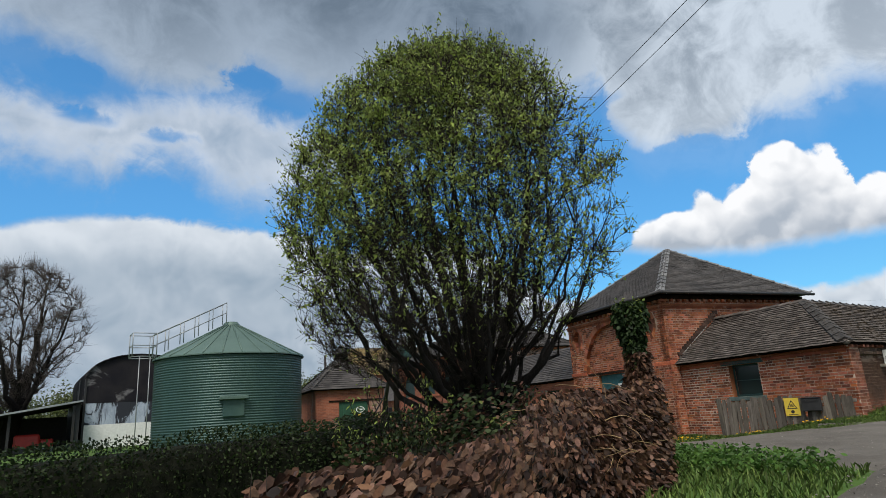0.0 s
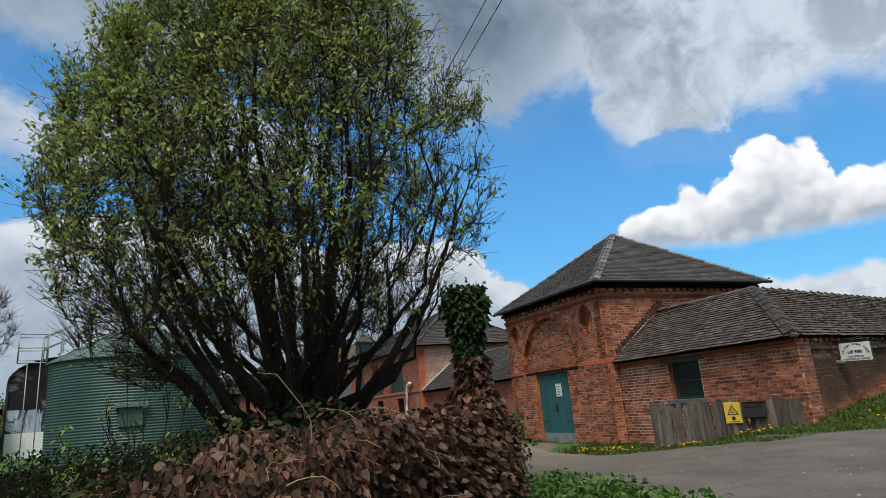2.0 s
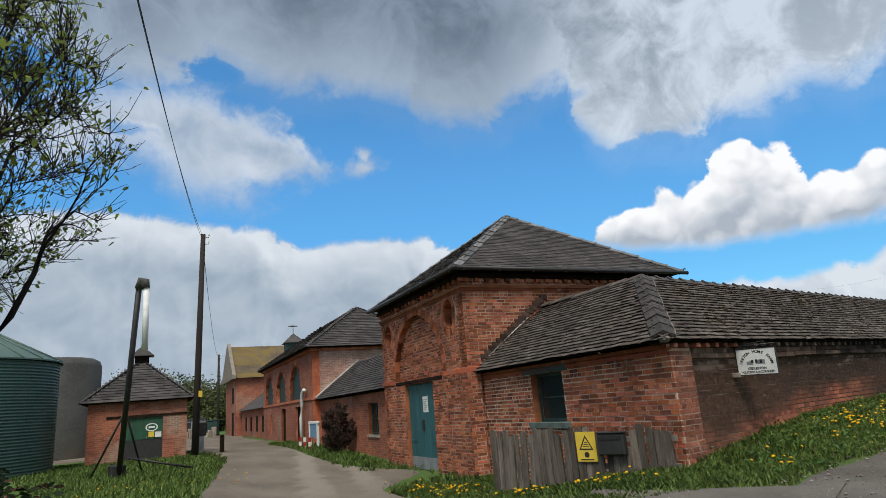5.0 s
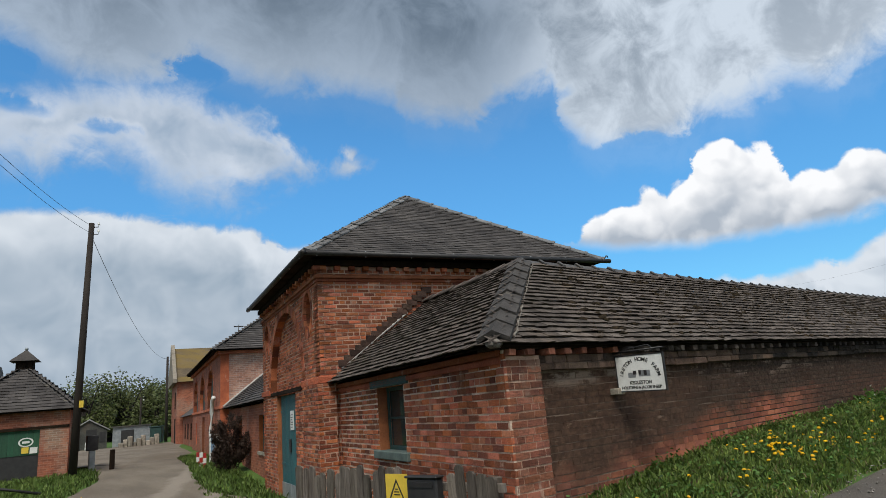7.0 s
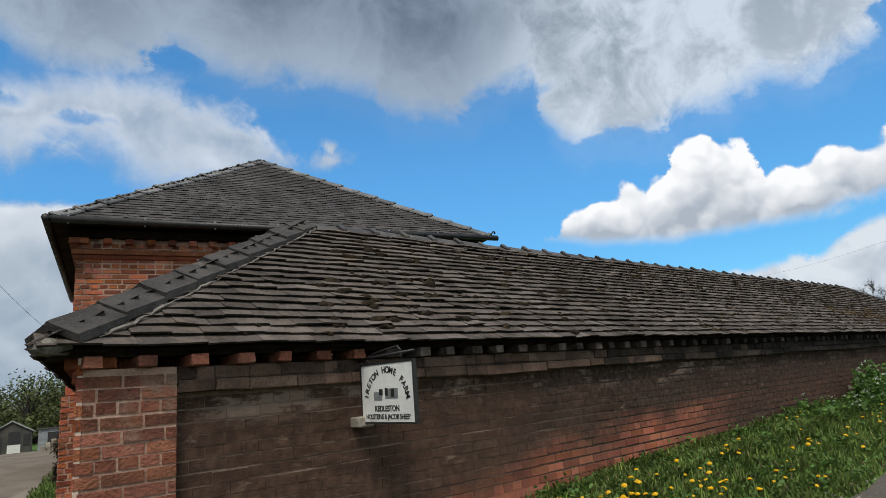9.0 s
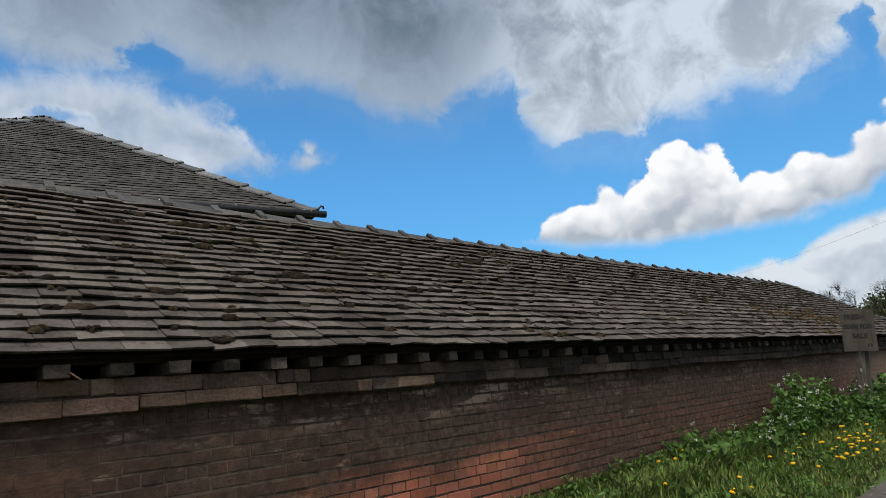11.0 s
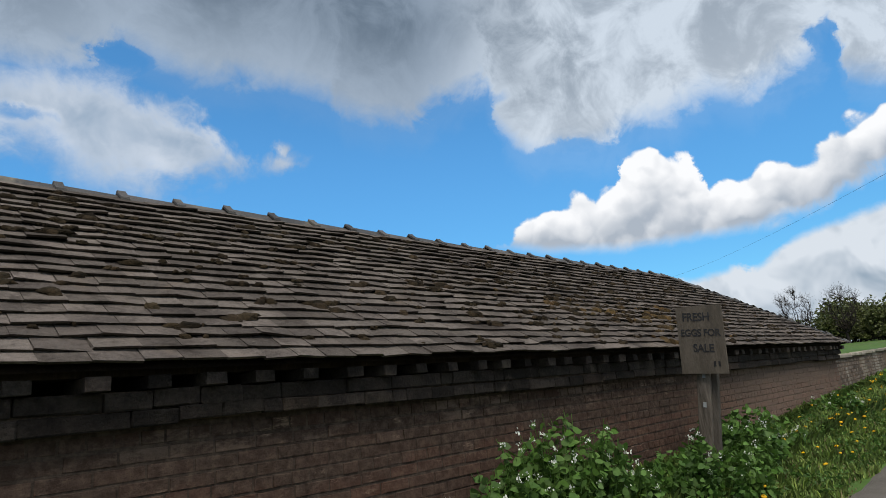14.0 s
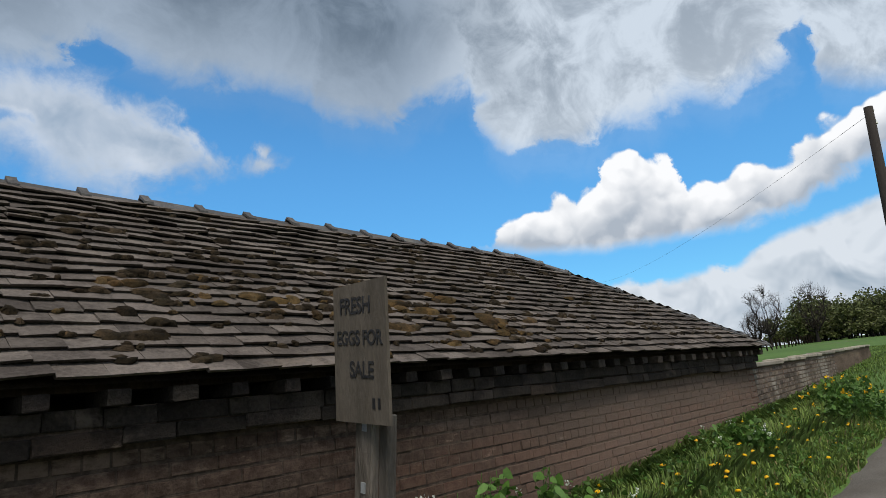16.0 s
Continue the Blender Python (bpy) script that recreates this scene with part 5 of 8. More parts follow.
mid_range = thing("low_link_range", "low brick range with slate lean-to roof", "building")
slab("wall", (0.6, 5, BV1, HV0 - 0.1, -1, 2.1), COURSED, mid_range, "", 0, FARM)
bm = bmesh.new()
prism(bm, [(0.3, 2.05), (3.0, 3.9), (5.6, 2.05)], BV1, HV0 - 0.1)
bm.transform(FARM)
part("roof", bm, TILE_DARK, mid_range)
for k in range(4):
    slab("window", (0.57, 0.62, 33 + k * 3, 33.8 + k * 3, 0.4, 1.5), TIMBER_DARK, mid_range, "", 0, FARM)

# green-door store
store = thing("green_door_store", "small brick store with pyramid tile roof and wide green door", "building")
SU0, SU1, SV0, SV1 = -8.95, -5.15, 16.9, 21.6
STM = FARM @ Matrix.Translation((SU0, SV0, 0))
SD = Rect(1.25, 2.85, -0.6, 1.75)
store_wall = wall_leaf("wall", STM, SU1 - SU0, lambda s: -0.8, lambda s: 2.4, [SD], 0.3, COURSED, store)
slab("wall", (SU0, SU0 + 0.3, SV0 + 0.3, SV1, -0.8, 2.4), COURSED, store, "", 0, FARM)
slab("wall", (SU1 - 0.3, SU1, SV0 + 0.3, SV1, -0.8, 2.4), COURSED, store, "", 0, FARM)
slab("lintel", (0.7, SU1 - SU0, -0.025, 0.1, 1.76, 1.86), TIMBER_DARK, store, "", 0, STM)
for k in range(8):
    slab("door_board", (1.25 + k * 0.2, 1.25 + k * 0.2 + 0.194, 0.06, 0.1, 0.85, 1.75), GREEN, store, "", 0, STM)
slab("dark_lower_door", (1.25, 2.85, 0.08, 0.12, -0.6, 0.85), BLACK, store, "", 0, STM)
bm = bmesh.new()
bmesh.ops.create_circle(bm, cap_ends=True, segments=24, radius=0.21, matrix=STM @ Matrix.Translation((2.42, 0.05, 1.32)) @ pose(0, 0, 0, 90) @ Matrix.Diagonal((1.15, 0.8, 1, 1)))
part("emblem", bm, WHITE, store, "pale oval emblem on the green door")
bm = bmesh.new()
bmesh.ops.create_circle(bm, cap_ends=True, segments=24, radius=0.165, matrix=STM @ Matrix.Translation((2.42, 0.045, 1.32)) @ pose(0, 0, 0, 90) @ Matrix.Diagonal((1.15, 0.75, 1, 1)))
part("emblem_field", bm, GREEN, store)
slab("emblem_bar", (2.30, 2.54, 0.035, 0.042, 1.28, 1.36), WHITE, store, "", 0, STM)
slab("notice", (2.30, 2.52, 0.035, 0.05, 0.92, 1.14), YELLOW, store, "small yellow notice", 0, STM)
slab("notice", (2.56, 2.80, 0.035, 0.05, 0.90, 1.12), WHITE, store, "small white notice", 0, STM)
hipped_roof("roof", store, SU0 - 0.25, SU1 + 0.25, SV0 - 0.25, SV1 + 0.25, 2.45, 4.35, (-7.05, 19.2, -7.05, 19.3), TILE_DARK, "dark tile pyramid roof")
slab("cupola_box", (-7.35, -6.75, 18.95, 19.55, 4.05, 4.55), TIMBER_DARK, store, "", 0, FARM)
bm = bmesh.new()
bmesh.ops.create_cone(bm, cap_ends=True, segments=4, radius1=0.72, radius2=0.03, depth=0.48, matrix=FARM @ Matrix.Translation((-7.05, 19.25, 4.78)) @ pose(0, 0, 0, 0, 0, 45))
part("cupola_cap", bm, TILE_DARK, store)
bm = bmesh.new()
bmesh.ops.create_uvsphere(bm, u_segments=8, v_segments=6, radius=0.07, matrix=Matrix.Translation(farm(-7.05, 19.25, 5.06)))
part("finial", bm, ZINC, store)


# ---------------------------------------------------------------- foliage helpers
def blades(name, pos, length, width, mat, parent=None, label="", kind="", droop=0.5, up=0.3, seed=1, simple=False):
    """Many small leaves: a four-cornered blade at each place, turned at random. length, width: arrays or numbers."""
    g = np.random.default_rng(seed)
    pos = np.asarray(pos, float)
    n = len(pos)
    a = g.uniform(0, 2 * np.pi, n)
    tilt = g.normal(up, 0.45, n)
    d = np.stack([np.cos(a) * np.cos(tilt), np.sin(a) * np.cos(tilt), np.sin(tilt)], 1)
    side = np.cross(d, g.normal(0, 1, (n, 3)))
    side /= np.linalg.norm(side, axis=1, keepdims=True) + 1e-9
    L = np.broadcast_to(length, n)[:, None] * g.uniform(0.7, 1.3, (n, 1))
    W = np.broadcast_to(width, n)[:, None] * g.uniform(0.7, 1.3, (n, 1))
    drop = np.zeros((n, 3))
    drop[:, 2] = -droop * L[:, 0] * 0.5
    cup = np.cross(d, side) * W * 0.16
    v = np.stack([pos, pos + d * L * 0.28 + side * W * 0.46 + cup, pos + d * L * 0.68 + side * W * 0.40 + cup + drop * 0.5, pos + d * L + drop,
                  pos + d * L * 0.68 - side * W * 0.40 + cup + drop * 0.5, pos + d * L * 0.28 - side * W * 0.46 + cup], 1).reshape(-1, 3)
    q = 6
    if simple:
        q, v = 4, v.reshape(n, 6, 3)[:, [0, 1, 3, 5]].reshape(-1, 3)
    data = bpy.data.meshes.new(name)
    data.vertices.add(q * n)
    data.vertices.foreach_set("co", v.ravel())
    data.loops.add(q * n)
    data.loops.foreach_set("vertex_index", np.arange(q * n, dtype=np.int32))
    data.polygons.add(n)
    data.polygons.foreach_set("loop_start", np.arange(0, q * n, q, dtype=np.int32))
    data.update(calc_edges=True)
    data.materials.append(mat)
    ob = new(name, data)
    if parent:
        ob.parent = parent
    return tagged(ob, label, "", "", kind)


class Wood:
    """Collects tapered branches into one mesh."""

    def __init__(self):
        self.v, self.f = [], []

    def limb(self, pts, r0, r1, sides=5):
        n = len(pts)
        base = len(self.v)
        for k, p in enumerate(pts):
            ahead = (pts[min(k + 1, n - 1)] - pts[max(k - 1, 0)])
            ahead = ahead / (np.linalg.norm(ahead) + 1e-9)
            ref = np.array([1.0, 0, 0]) if abs(ahead[2]) > 0.9 else np.array([0, 0, 1.0])
            s = np.cross(ahead, ref)
            s /= np.linalg.norm(s)
            u = np.cross(s, ahead)
            r = r0 + (r1 - r0) * k / (n - 1)
            for q in range(sides):
                an = 2 * math.pi * q / sides
                self.v.append(p + r * (math.cos(an) * s + math.sin(an) * u))
        for k in range(n - 1):
            for q in range(sides):
                a, b = base + k * sides + q, base + k * sides + (q + 1) % sides
                self.f.append((a, b, b + sides, a + sides))

    def link(self, name, mat, parent, label=""):
        return link_mesh(name, self.v, self.f, mat, parent, label, True)


def bend(start, way, length, g, lift=0.25, wander=0.12, steps=5):
    pts, d, p = [np.array(start, float)], np.array(way, float), np.array(start, float)
    for _ in range(steps):
        d = d + np.array([0, 0, lift / steps]) + g.normal(0, wander, 3)
        d /= np.linalg.norm(d)
        p = p + d * length / steps
        pts.append(p)
    return pts


def tree(name, at, label, stems, reach, height, widest, trunk_r, leaf_mat=None, leaf_size=0.09, leaf_count=9, seed=1, trunk_h=0.6, twigs=7, branches=13, bark=None, low=1.0, stem_r=(0.03, 0.085), from_trunk=0.3, belly=0.55, branch=1.0, sparse=(0, 0)):
    """A tree: a trunk, limbs that rise in curves to an egg-shaped outline, side branches, twigs and leaves."""
    g = np.random.default_rng(seed)
    at = np.array(at, float)
    top = thing(name, label, "tree", m=pose(*at))
    wood, fine = Wood(), Wood()
    leaf_at = []
    mid = height * widest

    def skin(h, a):
        k = (h - mid) / (height - mid) if h > mid else (mid - h) / max(mid - low, 0.1)
        lump = 1 + 0.09 * noise.noise((math.cos(a) * 1.6 + seed, math.sin(a) * 1.6, h * 0.45))
        return reach * math.sqrt(max(1 - min(abs(k), 1) ** (2.1 if h > mid else 2.6), 0.0)) * lump

    def room(p):
        """How far inside the outline: 1 at the axis, 0 on the skin."""
        if p[2] >= height or p[2] <= low:
            return -1.0
        return 1 - math.hypot(p[0], p[1]) / max(skin(p[2], math.atan2(p[1], p[0])), 0.05)
    wood.limb([np.array([0, 0, -0.3]), np.array([0, 0, trunk_h * 0.4]), np.array([0.03, 0.02, trunk_h]), np.array([0.05, 0.0, trunk_h * 1.25])], trunk_r * 1.25, trunk_r * 0.55, 9)
    for s in range(stems):
        a = s * 2.39996 + g.uniform(-0.25, 0.25)
        f = ((s + 0.5) / stems) ** 0.8
        h = low + (height - low) * min(0.22 + 0.78 * f, 0.985)
        r = skin(h, a) * (0.97 if s % 3 else 0.55)
        tip = np.array([r * math.cos(a), r * math.sin(a), h])
        p0 = np.array([trunk_r * 0.4 * math.cos(a), trunk_r * 0.4 * math.sin(a), trunk_h * g.uniform(from_trunk, 1.0)])
        bow = np.array([tip[0] * belly, tip[1] * belly, p0[2] + (h - p0[2]) * 0.40])
        steps = 9
        pts = [(1 - t) ** 2 * p0 + 2 * t * (1 - t) * bow + t * t * tip + (g.normal(0, 0.035, 3) * height / 10 if 0 < t < 1 else 0) for t in np.linspace(0, 1, steps + 1)]
        length = float(np.linalg.norm(tip - p0))
        r0 = g.uniform(*stem_r) * (0.6 + 0.4 * length / height)
        wood.limb(pts, r0, 0.010 * height / 10, 6)
        for b in range(branches):
            f = 1 - 0.78 * g.random() ** 1.15
            k = min(int(f * steps), steps - 1)
            q = pts[k] + (pts[k + 1] - pts[k]) * (f * steps - k)
            d = pts[k + 1] - pts[k]
            d = d / np.linalg.norm(d)
            w = d * 0.8 + g.normal(0, 0.42, 3) + np.array([0, 0, 0.15])
            w /= np.linalg.norm(w)
            bl = branch * height * g.uniform(0.07, 0.17) * (1.25 - 0.6 * f)
            bp = bend(q, w, bl, g, 0.45, 0.10, 4)
            for shrink in (0.7, 0.45):
                if room(bp[-1]) < -0.06:
                    bp = bend(q, w, bl * shrink, g, 0.5, 0.10, 4)
            wood.limb(bp, max(0.007, r0 * 0.40 * (1.1 - f)) , 0.004, 4)
            for t in range(twigs):
                f2 = g.uniform(0.2, 1.0)
                k2 = min(int(f2 * 4), 3)
                q2 = bp[k2] + (bp[k2 + 1] - bp[k2]) * (f2 * 4 - k2)
                w2 = (bp[k2 + 1] - bp[k2]) * 3 / max(bl, 0.1) + g.normal(0, 0.45, 3) + np.array([0, 0, 0.3])
                w2 /= np.linalg.norm(w2)
                tp = bend(q2, w2, g.uniform(0.22, 0.6) * (height / 10) ** 0.7, g, 0.3, 0.14, 3)
                fine.limb(tp, 0.0055 * height / 10, 0.0022 * height / 10, 3)
                if leaf_mat:
                    outer = 1 - max(room(q2), 0)
                    side = (q2[0] * sparse[0] + q2[1] * sparse[1]) / reach
                    thin = 1.15 - 0.8 * min(max(side, 0), 1) - (0.25 if q2[2] > 0.86 * height else 0)
                    for _ in range(g.poisson(max(leaf_count * thin, 0.2) * (0.03 + 1.0 * outer**2.6) * (1.0 if q2[2] > 0.3 * height else 0.55))):
                        hh = g.uniform(0.2, 1.0)
                        k3 = min(int(hh * 3), 2)
                        leaf_at.append(tp[k3] + (tp[k3 + 1] - tp[k3]) * (hh * 3 - k3) + g.normal(0, 0.025, 3))
    wood.link("trunk", bark or BARK, top)
    tagged(fine.link("twig_spray", TWIG, top), kind="stuff")
    if leaf_mat and leaf_at:
        blades("crown", np.array(leaf_at), leaf_size, leaf_size * 0.5, leaf_mat, top, "", "stuff", 0.9, -0.2, seed)
    return top


def dome_tree(at, label, reach=3.42, height=8.65, low=0.75, seed=5, stems=34, shoots=3900, name="tree", leaves=True, thick=1.0, twig=1.0, trunk=(0.38, 1.9), lean=0.0, widest=0.50, twig_mat=None, shift=(0.0, 0.0), clear=0.0):
    """A tree of many rising stems whose twigs fill a round-topped dome evenly; leaves mostly near its skin."""
    g = np.random.default_rng(seed)
    top = thing(name, label, "tree", m=pose(*at))
    wood, fine, leaf_at = Wood(), Wood(), []
    mid = height * widest

    def off(h):
        return np.array([shift[0], shift[1], 0.0]) * float(smooth_step(0.15, 0.55, h / height))

    def skin(h, a):
        lump = 1 + 0.07 * noise.noise((math.cos(a) * 1.5 + 3, math.sin(a) * 1.5, h * 0.4)) + 0.03 * noise.noise((math.cos(a) * 5, math.sin(a) * 5, h * 1.2))
        if h > mid:
            return reach * lump * math.sqrt(max(1 - ((h - mid) / (height - mid)) ** 2.3, 0.0)) + 0.12
        side = 1.5 + 4.5 * max(0.0, math.cos(a - radians(148)))
        return reach * lump * max(1 - ((mid - h) / (mid - low)) ** side, 0.0)
    wood.limb([np.array([0, 0, -0.3]), np.array([0, 0, trunk[1] * 0.28]), np.array([0.05 + lean * 0.5, 0.02, trunk[1] * 0.63]), np.array([0.05 + lean, 0.0, trunk[1]])], trunk[0], trunk[0] * 0.45, 10)
    nodes, sizes, ways = [], [], []
    for s in range(stems):
        a = s * 2.39996 + g.uniform(-0.2, 0.2)
        f = (s + 0.5) / stems
        h = low + (height - low) * (0.17 + 0.77 * (1 - f) ** 0.8)
        r = skin(h, a) * (0.80 if s % 4 else 0.5)
        tip = np.array([r * math.cos(a), r * math.sin(a), h]) + off(h)
        p0 = np.array([trunk[0] * 0.42 * math.cos(a), trunk[0] * 0.42 * math.sin(a), trunk[1] * (g.uniform(0.26, 0.58) + 0.37 * (1 - f))])
        p0[0] += lean * p0[2] / trunk[1]
        bow = np.array([tip[0] * (0.58 + 0.2 * f), tip[1] * (0.58 + 0.2 * f), p0[2] + (h - p0[2]) * (0.36 - 0.08 * f)])
        pts = [(1 - t) ** 2 * p0 + 2 * t * (1 - t) * bow + t * t * tip + (g.normal(0, 0.075, 3) if 0 < t < 1 else 0) for t in np.linspace(0, 1, 11)]
        r0 = g.uniform(0.045, 0.105) * thick
        wood.limb(pts, r0, 0.012 * thick, 6)
        for k in range(3, 11):
            nodes.append(pts[k])
            sizes.append(r0 + (0.012 * thick - r0) * k / 10)
            ways.append((pts[k] - pts[k - 1]) / np.linalg.norm(pts[k] - pts[k - 1]))
    nodes, sizes, ways = np.array(nodes), np.array(sizes), np.array(ways)
    made = 0
    grown, grown_r, grown_way = [nodes], [sizes], [ways]
    for s in range(shoots):
        h = low + (height - low) * g.random()
        a = g.uniform(0, 2 * math.pi)
        inner = math.sqrt(g.uniform(0.10, 1.0))
        r = skin(h, a) * inner * 0.94
        open_side = (math.cos(a) * 0.9 - math.sin(a) * 0.35) * inner
        if (h < clear and inner < 0.8) or (clear and open_side > 0.25 and g.random() < (0.75 if h < 0.62 * height else 0.3) * open_side):
            continue
        goal = np.array([r * math.cos(a), r * math.sin(a), h]) + off(h)
        if s % 60 == 0 and s:
            nodes, sizes, ways = np.concatenate(grown), np.concatenate(grown_r), np.concatenate(grown_way)
            grown, grown_r, grown_way = [nodes], [sizes], [ways]
        gap = goal - nodes
        d = np.linalg.norm(gap, axis=1)
        along = (gap * ways).sum(1) / (d + 1e-6)
        k = int(np.argmin(d * (1.7 - along) + np.where(gap[:, 2] < -0.1, 3.0, 0.0) + np.where(d < 0.15, 2.0, 0.0)))
        start, reach_out = nodes[k], d[k]
        ctrl = start + ways[k] * reach_out * 0.5 + np.array([0, 0, 0.05])
        path = [(1 - t) ** 2 * start + 2 * t * (1 - t) * ctrl + t * t * goal + (g.normal(0, 0.018, 3) if 0 < t < 1 else 0) for t in np.linspace(0, 1, 6)]
        rr = min(sizes[k] * 0.7, (0.008 + 0.008 * reach_out) * thick)
        wood.limb(path, rr, 0.005 * thick, 4)
        grown.append(np.array(path[2:]))
        grown_r.append(np.linspace(rr * 0.8, 0.006 * thick, 4))
        grown_way.append(np.repeat(((path[-1] - path[-3]) / np.linalg.norm(path[-1] - path[-3]))[None], 4, 0))
        tipway = (path[-1] - path[-2]) / np.linalg.norm(path[-1] - path[-2])
        outward = goal / (np.linalg.norm(goal) + 1e-6)
        edge = inner * max(0.0, min(1.0, (h - low) / 2.0)) if h < mid else max(inner, (h - mid) / (height - mid))
        leafy = (0.04 + 1.1 * edge**2.6) * (0.85 + 0.6 * noise.noise(goal * 0.9)) * (1.15 - 1.0 * min(1.0, max(0.0, goal[0] * 0.9 - goal[1] * 0.35) / reach)) * (0.45 + 0.85 * smooth_step(0.25, 0.62, h / height))
        for _ in range(9 if h < 0.72 * height else 8):
            f = g.uniform(0.35, 1.0)
            k2 = min(int(f * 5), 4)
            q = path[k2] + (path[k2 + 1] - path[k2]) * (f * 5 - k2)
            w = tipway * 0.6 + outward * 0.5 + g.normal(0, 0.5, 3) + np.array([0, 0, 0.25])
            tw = bend(q, w / np.linalg.norm(w), g.uniform(0.16, 0.58) * twig, g, 0.35, 0.16, 2)
            fine.limb(tw, 0.0056 * twig, 0.0022 * twig, 3)
            for _ in range(0 if not leaves else g.poisson(max(3.7 * leafy, 0.02))):
                hh = g.uniform(0.25, 1.0)
                k3 = min(int(hh * 2), 1)
                leaf_at.append(tw[k3] + (tw[k3 + 1] - tw[k3]) * (hh * 2 - k3) + g.normal(0, 0.03, 3))
    wood.link("trunk", BARK, top)
    tagged(fine.link("twig_spray", twig_mat or TWIG, top), kind="stuff")
    if leaves:
        blades("crown", np.array(leaf_at), 0.064, 0.040, LEAF, top, "", "stuff", 0.8, -0.1, seed)
    return top


def mass(points, count, depth, seed, lump=0.12):
    """Places through a hedge-like body. points: rows of x, y, half width, foot and top heights."""
    g = np.random.default_rng(seed)
    p = np.array(points, float)
    seg = np.hypot(np.diff(p[:, 0]), np.diff(p[:, 1]))
    cum = np.concatenate([[0], np.cumsum(seg)])
    s = g.uniform(0, cum[-1], count)
    x, y, hw, z0, z1 = (np.interp(s, cum, p[:, k]) for k in range(5))
    dx, dy = np.interp(s, cum[:-1] + seg / 2, np.diff(p[:, 0]) / seg), np.interp(s, cum[:-1] + seg / 2, np.diff(p[:, 1]) / seg)
    a = g.uniform(-0.15, 1.15, count) * np.pi
    wob = np.array([noise.noise((xx * 1.1, yy * 1.1, aa)) for xx, yy, aa in zip(x, y, a)]) * lump
    r = 1 - depth * g.uniform(0, 1, count) ** 1.6
    off = np.sign(np.cos(a)) * np.abs(np.cos(a)) ** 0.6 * (hw + wob) * r
    h = z0 + (z1 - z0) * (np.where(np.sin(a) > 0, np.abs(np.sin(a)) ** 0.5, 0)) * r + wob
    low = g.random(count) < 0.35
    h = np.where(low, z0 + (h - z0) * g.uniform(0, 1, count), h)
    return np.stack([x - dy * off, y + dx * off, h], 1)


def core(name, points, mat, parent, shrink=0.72):
    """A solid filler within a hedge; its dark material stands in for the shade inside."""
    bm = bmesh.new()
    rings = []
    for x, y, hw, z0, z1 in points:
        i = len(rings)
        q0, q1 = points[max(i - 1, 0)], points[min(i + 1, len(points) - 1)]
        d = Vector((q1[0] - q0[0], q1[1] - q0[1], 0)).normalized()
        side = Vector((-d.y, d.x, 0))
        ring = []
        for k in range(9):
            a = math.pi * k / 8
            p = Vector((x, y, z0)) + side * math.cos(a) * hw * shrink + Vector((0, 0, (z1 - z0) * shrink * abs(math.sin(a)) ** 0.5))
            ring.append(bm.verts.new(p))
        rings.append(ring)
    for a, b in zip(rings, rings[1:]):
        for k in range(8):
            bm.faces.new((a[k], a[k + 1], b[k + 1], b[k]))
    bm.faces.new(rings[0])
    bm.faces.new(rings[-1][::-1])
    return part(name, bm, mat, parent)


def dense(points, step=0.4):
    """The same run with more rows, slightly uneven."""
    p = np.array(points, float)
    cum = np.concatenate([[0], np.cumsum(np.hypot(np.diff(p[:, 0]), np.diff(p[:, 1])))])
    s = np.arange(0, cum[-1], step)
    rows = np.stack([np.interp(s, cum, p[:, k]) for k in range(5)], 1)
    rows[:, 4] += [0.05 * noise.noise((x * 0.9, 2, 0)) for x in s]
    return rows.tolist()


# ---------------------------------------------------------------- the yard's left side
silo = thing("grain_silo", "round green corrugated steel grain silo with conical roof", "silo")
SX, SY, SR, SB, ST = -8.95, 24.0, 3.42, -0.3, 4.05


def lathe(rings, sides, mat, name, parent, at, label="", smooth=True):
    verts, faces = [], []
    for r, z in rings:
        for k in range(sides):
            a = 2 * math.pi * k / sides
            verts.append((at[0] + r * math.cos(a), at[1] + r * math.sin(a), z))
    for i in range(len(rings) - 1):
        for k in range(sides):
            faces.append((i * sides + k, i * sides + (k + 1) % sides, (i + 1) * sides + (k + 1) % sides, (i + 1) * sides + k))
    faces.append(tuple(range((len(rings) - 1) * sides, len(rings) * sides)))
    return link_mesh(name, verts, faces, mat, parent, label, smooth)


waves = [(SR + 0.022 * math.sin(k * math.pi / 2), SB + (ST - SB) * k / 156) for k in range(157)]
lathe(waves, 64, SILO, "shell", silo, (SX, SY), "green corrugated steel shell")
lathe([(SR + 0.12, ST - 0.03), (SR + 0.12, ST + 0.02), (0.42, 5.72), (0.40, 5.80), (0.30, 5.92), (0.0, 5.94)], 64, SILO_ROOF, "roof", silo, (SX, SY), "pale green ribbed cone roof", False)
for k in range(26):
    a = 2 * math.pi * k / 26
    c, s = math.cos(a), math.sin(a)
    rod("roof_rib", [(SX + c * (SR + 0.11), SY + s * (SR + 0.11), ST + 0.035), (SX + c * 0.44, SY + s * 0.44, 5.73)], 0.028, SILO_ROOF, silo, "", 4)
# hatch and the stair up the roof
toward = math.atan2(-7.4 - SY, -17.4 - SX)
HM = Matrix.Translation((SX, SY, 0)) @ pose(0, 0, 0, 0, 0, math.degrees(toward) + 90 + 3)
slab("hatch_hood", (-0.6, 0.6, -SR - 0.28, -SR + 0.1, 2.02, 2.16), SILO_ROOF, silo, "", 0.01, HM)
slab("hatch", (-0.45, 0.45, -SR - 0.10, -SR + 0.1, 1.3, 2.02), SILO, silo, "", 0.01, HM)
left_a = toward - math.radians(72)
